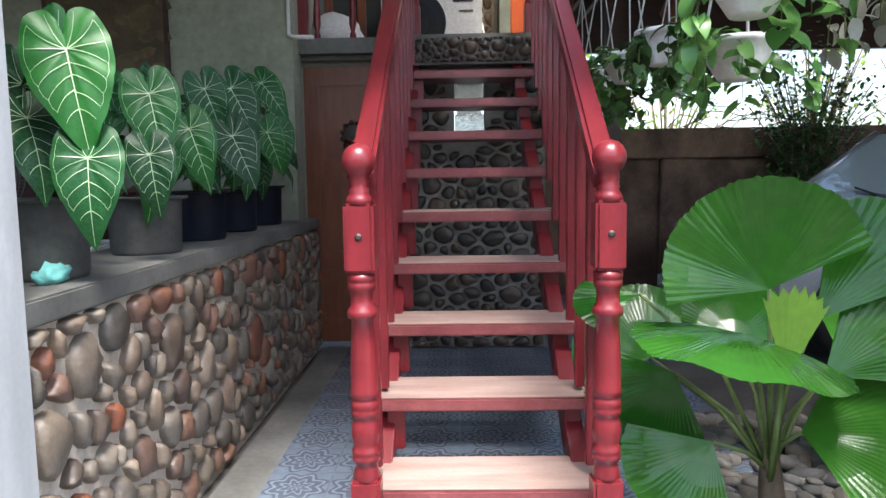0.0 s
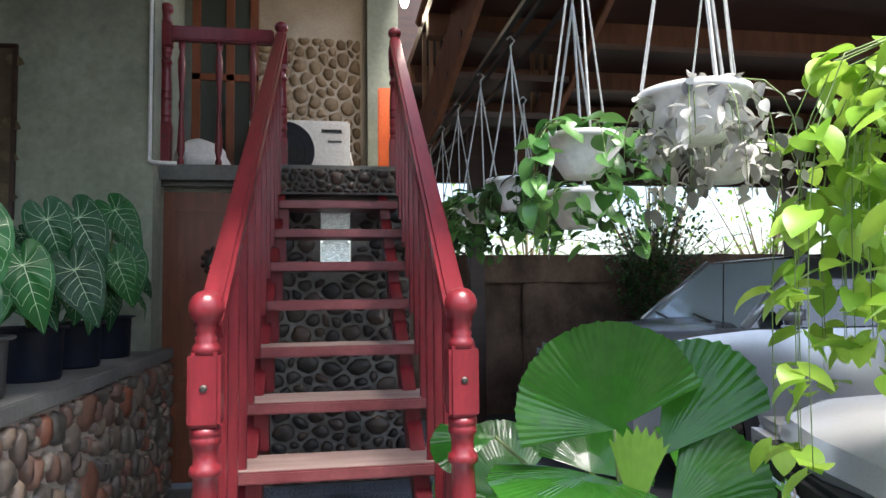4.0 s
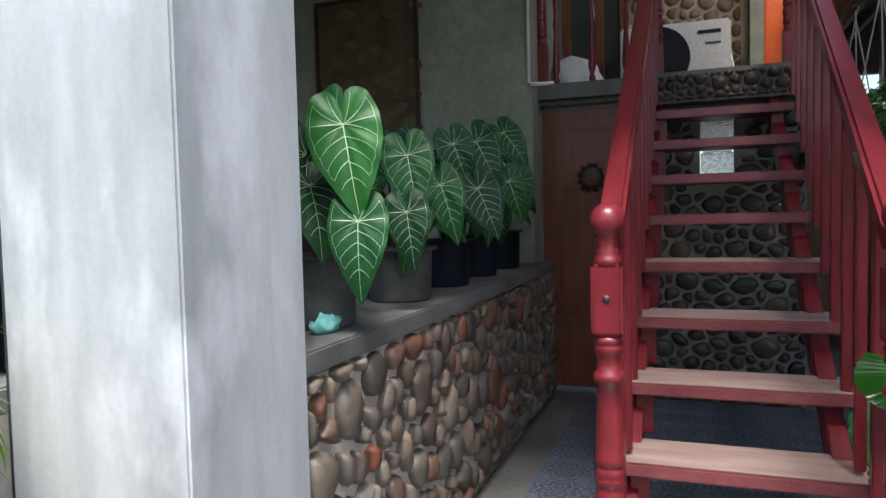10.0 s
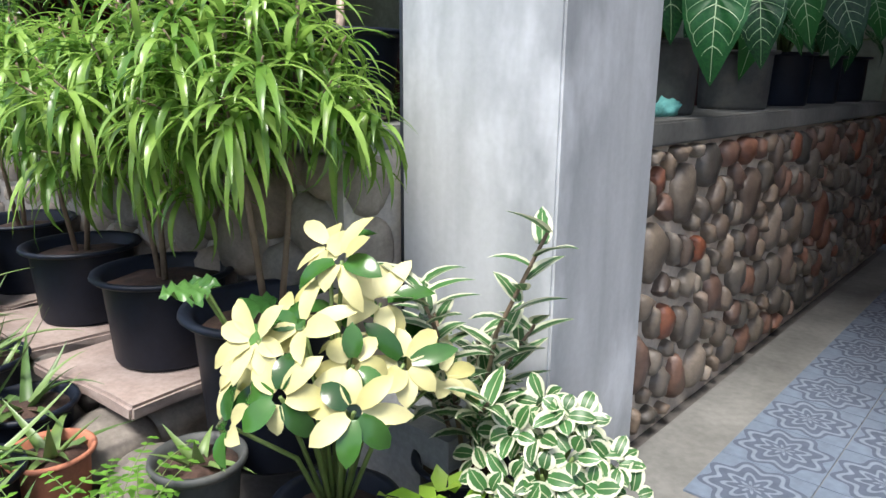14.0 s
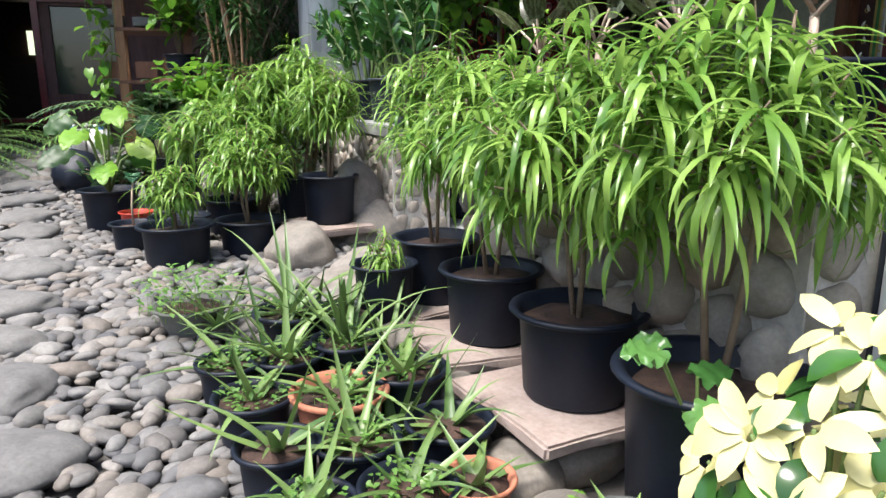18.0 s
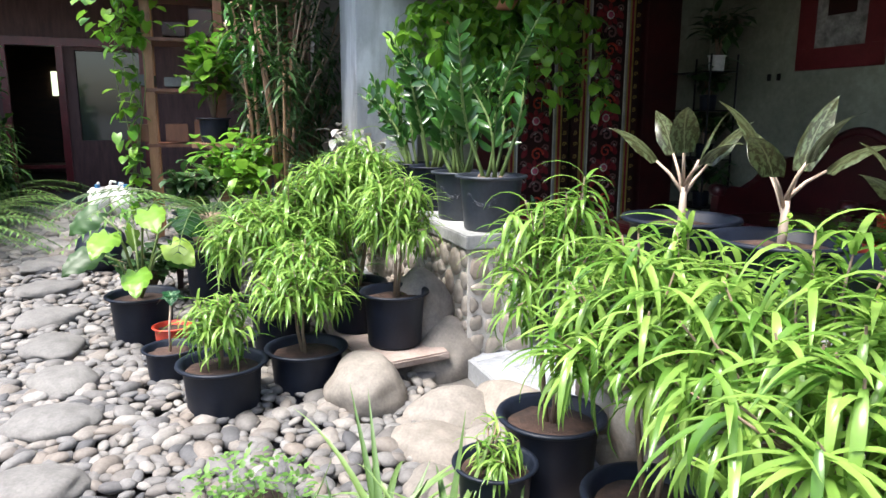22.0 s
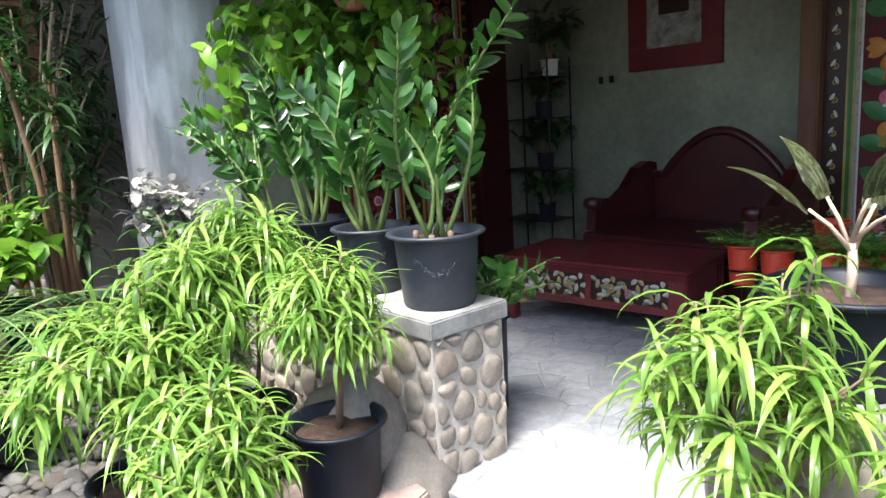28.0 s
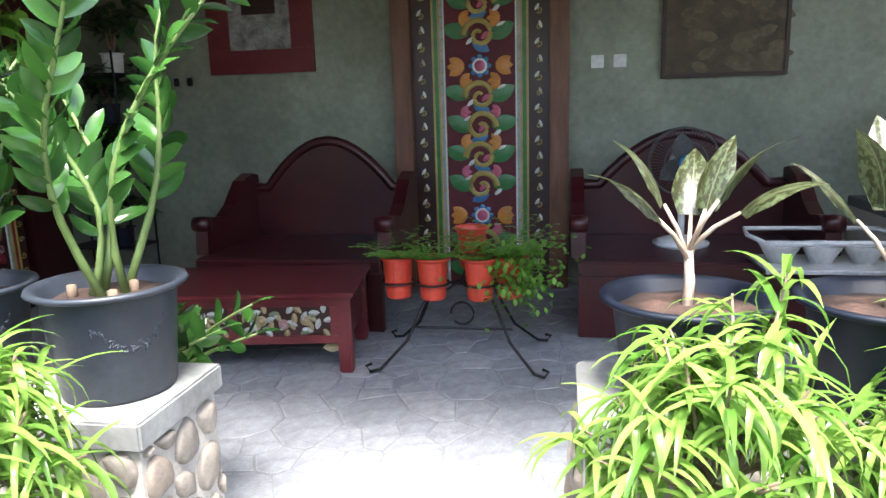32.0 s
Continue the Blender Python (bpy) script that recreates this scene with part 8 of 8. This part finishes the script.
shelf_unit()
rs = random.Random(31)
for k in range(16):
    z = (1.15, 1.65, 2.1, 2.5)[k % 4] + 0.0 + 0.2 * 0
    y = -0.85 + 0.28 * (k // 4) + rs.uniform(-0.03, 0.03)
    bx = thing("stacked_box", "dusty stacked carton on the wooden shelf", "box", (-8.2, y, 0.2 + (1.0, 1.5, 1.95, 2.35)[k % 4]), rs.uniform(-8, 8), "boxes on the shelf")
    part("carton", boxes(((-0.13, -0.1, 0), (0.13, 0.1, rs.uniform(0.08, 0.28))), bevel=0.006), (brown_wood, ledge_con, dark_wood, brown_wood)[k % 4], bx)
pot("plant_pot", "black pot on the wooden shelf", (-7.75, -0.25, 1.2), 0.15, 0.22, black_plastic, group="far pots")
hold = thing("pot_holder", "wooden bracket holding a plant pot", "bracket", (-7.75, -0.25, 1.2))
part("plank", boxes(((-0.3, -0.2, -0.04), (0.2, 0.2, 0.0)), bevel=0.004), pale_wood, hold)
leafy("shelf_shrub", "bright leafy plant on the wooden shelf", (-7.75, -0.25, 1.4), (0.3, 0.3, 0.75), 200, 0.16, 0.09, vine_leaf, 860, branches=14, category="potted plant")
vn = thing("post_vine", "bright green vine climbing the shelf post", "vine", (-8.02, -0.85, 0.3))
lv = Leaves()
rv_ = random.Random(8)
for s in range(4):
    stem(vn, [(0.05 + 0.03 * math.sin(i * 0.9 + s), 0.05 * math.cos(i * 0.7 + s) - 0.05 * s, i * 0.17) for i in range(18)], 0.005, green_stem, 4)
for k in range(420):
    z = 3.1 - 1.3 * rv_.random() ** 1.3 if k % 5 else rv_.uniform(0.3, 2.0)
    w = 0.1 + 0.22 * max(0, z - 1.6)
    lv.blade((rv_.gauss(0.06, w * 0.5), rv_.gauss(-0.1, w * 0.7), z), (rv_.uniform(-1, 1), rv_.uniform(-1, 1), rv_.uniform(-0.8, 0.2)), 0.11, 0.085, 0.5, 0.2, "heart", 6)
lv.make("leaves", vine_leaf, vn)
ct = thing("plastic_container", "white plastic jerrycan by the path", "container", (-9.7, -1.47, 0.30))
part("body", boxes(((-0.12, -0.1, 0), (0.12, 0.1, 0.34)), bevel=0.03), white_plastic, ct, smooth=True)
part("cap", lathe([(0, 0), (0.03, 0), (0.03, 0.04), (0, 0.04)], 12, pose(0.05, 0, 0.34)), blue_p, ct)
part("handle", tube([(-0.08, 0, 0.33), (-0.06, 0, 0.39), (0.0, 0, 0.38)], 0.015, 6), white_plastic, ct, smooth=True)
ct2 = copy_thing(ct, pose(-9.6, -1.2, 0.30, 0, 0, 40))
ct3 = copy_thing(ct, pose(-9.9, -1.30, 0.30, 0, 0, 70))
bg = thing("bin_bag", "black plastic rubbish bag on the ground", "bag", (-7.0, -1.15, 0.28))
bm = bmesh.new()
bmesh.ops.create_icosphere(bm, subdivisions=3, radius=0.2)
for v in bm.verts:
    v.co *= 1 + 0.25 * noise.noise(v.co * 12)
    v.co.z = max(-0.02, v.co.z + 0.1)
part("bag", bm, black_plastic, bg, smooth=True)


daypane, _dn, _db = material("daylit_pane", 0.3)
_db.inputs["Emission Color"].default_value = (0.75, 0.9, 0.6, 1)
_db.inputs["Emission Strength"].default_value = 0.6


def far_house():
    t = thing("far_house", "dark red wooden house with open door at the path's end", "house", (-13.3, 0, 0.3))
    wood = house_wood
    for y0, y1, z0, z1 in ((-9, -3.0, 0, 4.5), (-2.3, -2.05, 0, 4.5), (-1.15, 6, 0, 4.5), (-3.0, -2.3, 2.15, 4.5), (-2.05, -1.15, 2.1, 4.5), (-2.05, -1.15, 0, 0.75)):
        part("wall_board", boxes(((-0.1, y0, z0), (0.1, y1, z1))), wood, t)
    for y in (-3.05, -2.3, -1.15):
        part("door_post", boxes(((0.1, y, 0), (0.16, y + 0.1, 2.2)), bevel=0.005), red_paint, t)
    part("lintel", boxes(((0.1, -3.05, 2.15), (0.17, -1.05, 2.27)), bevel=0.005), red_paint, t)
    win = part("window", boxes(((-0.02, -2.05, 0.75), (0.02, -1.15, 2.1))), gm, t, "reflecting window pane")
    part("step", boxes(((0.1, -3.2, -0.2), (0.8, -2.1, 0.12)), bevel=0.01), dark_wood, t)
    part("inner_wall", boxes(((-3.2, -6, 0), (-3.1, 2, 4))), dark_wood, t)
    part("inner_window", boxes(((-3.09, -2.9, 1.5), (-3.05, -2.75, 1.95))), daypane, t, "small bright window inside")
    part("eave", boxes(((-0.2, -9, 3.0), (3.4, 6, 3.12))), dark_wood, t, "dark overhanging eave")
    # Unseen lid and sides, added so the room behind the door stays dark.
    part("inner_roof", boxes(((-3.2, -9, 3.0), (-0.1, 6, 3.1))), dark_wood, t)
    for y in (-6.1, 1.9):
        part("inner_side", boxes(((-3.2, y, 0), (-0.1, y + 0.1, 3.0))), dark_wood, t)
    part("low_bench", boxes(((-0.9, -3.1, 0.3), (-0.3, -2.2, 0.36)), bevel=0.01), red_paint, t)
    return t


far_house()
wall("wall_far_stone", "rough grey stone wall behind the far shrubs", dark_mortar, ((-9.4, 0.9, 0), (-9.1, 4.8, 3.3)))
wall("wall_garden_left", "dark hedge wall closing the garden", dark_leaf, ((-14, -5.2, 0), (3, -5.0, 2.4)))
# Roof added above the view to shade the far column, shelf and shrubs.
far_eave = wall("far_eave", "unseen dark roof added to shade the far shelf and column", dark_wood, ((-13, -0.2, 3.38), (-6.3, 5, 3.48)), category="roof")

# ---- surfaces made of pieces ----
def gravel():
    rnd = random.Random(12)
    protos = []
    for k in range(8):
        bm = bmesh.new()
        bmesh.ops.create_icosphere(bm, subdivisions=2, radius=1)
        for v in bm.verts:
            v.co *= 1 + 0.2 * noise.noise(v.co * 1.3 + Vector((k * 5, 0, 0)))
        bm.verts.ensure_lookup_table()
        protos.append((np.array([v.co[:] for v in bm.verts]), [tuple(v.index for v in f.verts) for f in bm.faces]))
        bm.free()
    V, F, n = [], [], 0

    def add(x, y, r, z=0.0):
        nonlocal n
        pv, pf = protos[rnd.randrange(8)]
        a = rnd.uniform(0, 6.28)
        tilt = Euler((rnd.uniform(-0.3, 0.3), rnd.uniform(-0.3, 0.3), a)).to_matrix()
        q = (pv * np.array([r * rnd.uniform(0.95, 1.4), r * rnd.uniform(0.65, 0.95), r * rnd.uniform(0.4, 0.62)])) @ np.array(tilt).T
        q += np.array([x, y, ground_z(x, y) + z - 0.02 + rnd.uniform(0, 0.02)])
        V.append(q)
        F.extend([tuple(i + n for i in f) for f in pf])
        n += len(q)

    step = 0.056
    y = -2.6
    while y < 0.55:
        x = -10.5
        while x < -0.3:
            if y < 0.1 or x < -2.9 or x > -1.0:
                xx, yy = x + rnd.uniform(-0.02, 0.02), y + rnd.uniform(-0.02, 0.02)
                add(xx, yy, (rnd.uniform(0.026, 0.044) if rnd.random() < 0.8 else rnd.uniform(0.044, 0.066)) * (1.0 if x > -7 else 1.6))
            x += step * (1.0 if x > -5 else (1.5 if x > -7 else 2.2))
        y += step * 0.95
    for _ in range(700):
        add(rnd.uniform(0.75, 2.2), rnd.uniform(1.3, 3.2), rnd.uniform(0.03, 0.06), 0.0)
    me = bpy.data.meshes.new("pebbles")
    vv = np.concatenate(V)
    me.from_pydata(vv.tolist(), [], F)
    me.polygons.foreach_set("use_smooth", [True] * len(me.polygons))
    ob = link("pebbles", me, pebble)
    return tagged(ob, "smooth grey river pebbles covering the garden path", "pebbles", "", "stuff")


gravel()
wall("bed_kerb", "rough stone kerb of the palm bed", ledge_con, ((0.72, 1.55, -0.04), (1.5, 1.66, 0.1)), bevel=0.02, category="kerb")

tm, tnt, tb = material("patterned_tile", 0.25, 0, 0.5)
tco = tnt.nodes.new("ShaderNodeTexCoord").outputs["Object"]
tsep = tnt.nodes.new("ShaderNodeSeparateXYZ")
tnt.links.new(tco, tsep.inputs[0])


def tmath(kind, a, c=None):
    o = tnt.nodes.new("ShaderNodeMath")
    o.operation = kind
    for i, v in enumerate((a, c)):
        if v is None:
            continue
        if isinstance(v, (int, float)):
            o.inputs[i].default_value = v
        else:
            tnt.links.new(v, o.inputs[i])
    return o.outputs[0]


tr_ = tmath("SQRT", tmath("ADD", tmath("MULTIPLY", tsep.outputs[0], tsep.outputs[0]), tmath("MULTIPLY", tsep.outputs[1], tsep.outputs[1])))
tang = tmath("ARCTAN2", tsep.outputs[1], tsep.outputs[0])
flower = tmath("MULTIPLY", tmath("COSINE", tmath("MULTIPLY", tang, 8.0)), 0.014)
rad = tmath("ADD", tr_, flower)
rings = tmath("SINE", tmath("MULTIPLY", rad, 150.0))
tcol = ramp(tnt, rings, [(0.3, (0.10, 0.122, 0.165)), (0.7, (0.20, 0.24, 0.295))])
tcol = mix(tnt, tmath("GREATER_THAN", rad, 0.115), tcol, (0.16, 0.2, 0.26))
tn = tex(tnt, "noise", 30, 4)
tcol = mix(tnt, 0.4, tcol, ramp(tnt, tn.outputs[0], [(0.3, (0.5,) * 3), (0.7, (1.1,) * 3)]), "MULTIPLY")
tnt.links.new(tcol, tb.inputs["Base Color"])
TS = 0.25
tile_me = shared(boxes(((-TS / 2 + 0.0015, -TS / 2 + 0.0015, -0.006), (TS / 2 - 0.0015, TS / 2 - 0.0015, 0.0)), bevel=0.001), tm, "tile", False)
for i in range(8):
    for j in range(13):
        o = new("tile", tile_me)
        o.parent = tile_floor
        o.location = (-0.72 + TS * (i + 0.5), 1.35 + TS * (j + 0.5), 0.0)

stone_face(terrace, Matrix.Translation((-6.3, 0.8, FLOOR_T - 0.012)), 4.9, 3.7, 0.235, flag_stone, 5, 0.0035, (0.009, 0.011), "flagstone", (), 1.15, 300, True, 0, 0.5)
stone_face(lw, face_m((-0.95, 1.455, 0.0), (0, 1, 0), (0, 0, 1)), 3.26, 0.83, 0.15, river_stone, 1, 0.017, (0.022, 0.04), tall=1.25, uneven=0.5)
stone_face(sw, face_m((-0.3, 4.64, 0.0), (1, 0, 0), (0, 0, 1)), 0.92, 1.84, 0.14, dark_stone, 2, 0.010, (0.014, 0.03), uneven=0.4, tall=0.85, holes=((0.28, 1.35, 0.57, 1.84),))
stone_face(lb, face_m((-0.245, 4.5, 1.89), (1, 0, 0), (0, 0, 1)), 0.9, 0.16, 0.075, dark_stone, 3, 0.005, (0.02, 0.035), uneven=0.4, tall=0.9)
stone_face(pw, face_m((-3.2, 0.86, 0.15), (1, 0, 0), (0, 0, 1)), 1.76, 0.67, 0.19, pale_stone, 4, 0.006, (0.04, 0.075), uneven=0.4)
stone_face(pw, face_m((-3.2, 1.24, 0.2), (0, -1, 0), (0, 0, 1)), 0.38, 0.6, 0.13, pale_stone, 14, 0.008, (0.02, 0.045))
stone_face(pw, face_m((-1.42, 0.86, 0.02), (0, 1, 0), (0, 0, 1)), 0.16, 0.80, 0.12, pale_stone, 15, 0.006, (0.02, 0.036))
stone_face(pd, face_m((-6.3, 0.80, 0.15), (1, 0, 0), (0, 0, 1)), 2.1, 0.65, 0.13, pale_stone, 6, 0.012, (0.010, 0.019), uneven=0.35)
stone_face(pd, face_m((-4.2, 0.80, 0.15), (0, 1, 0), (0, 0, 1)), 0.35, 0.65, 0.13, pale_stone, 7, 0.012, (0.010, 0.019), uneven=0.35)
stone_face(uw, face_m((-1.1, 6.9, 2.05), (1, 0, 0), (0, 0, 1)), 1.5, 1.75, 0.13, tan_stone, 8, 0.012, (0.02, 0.05), uneven=0.3)
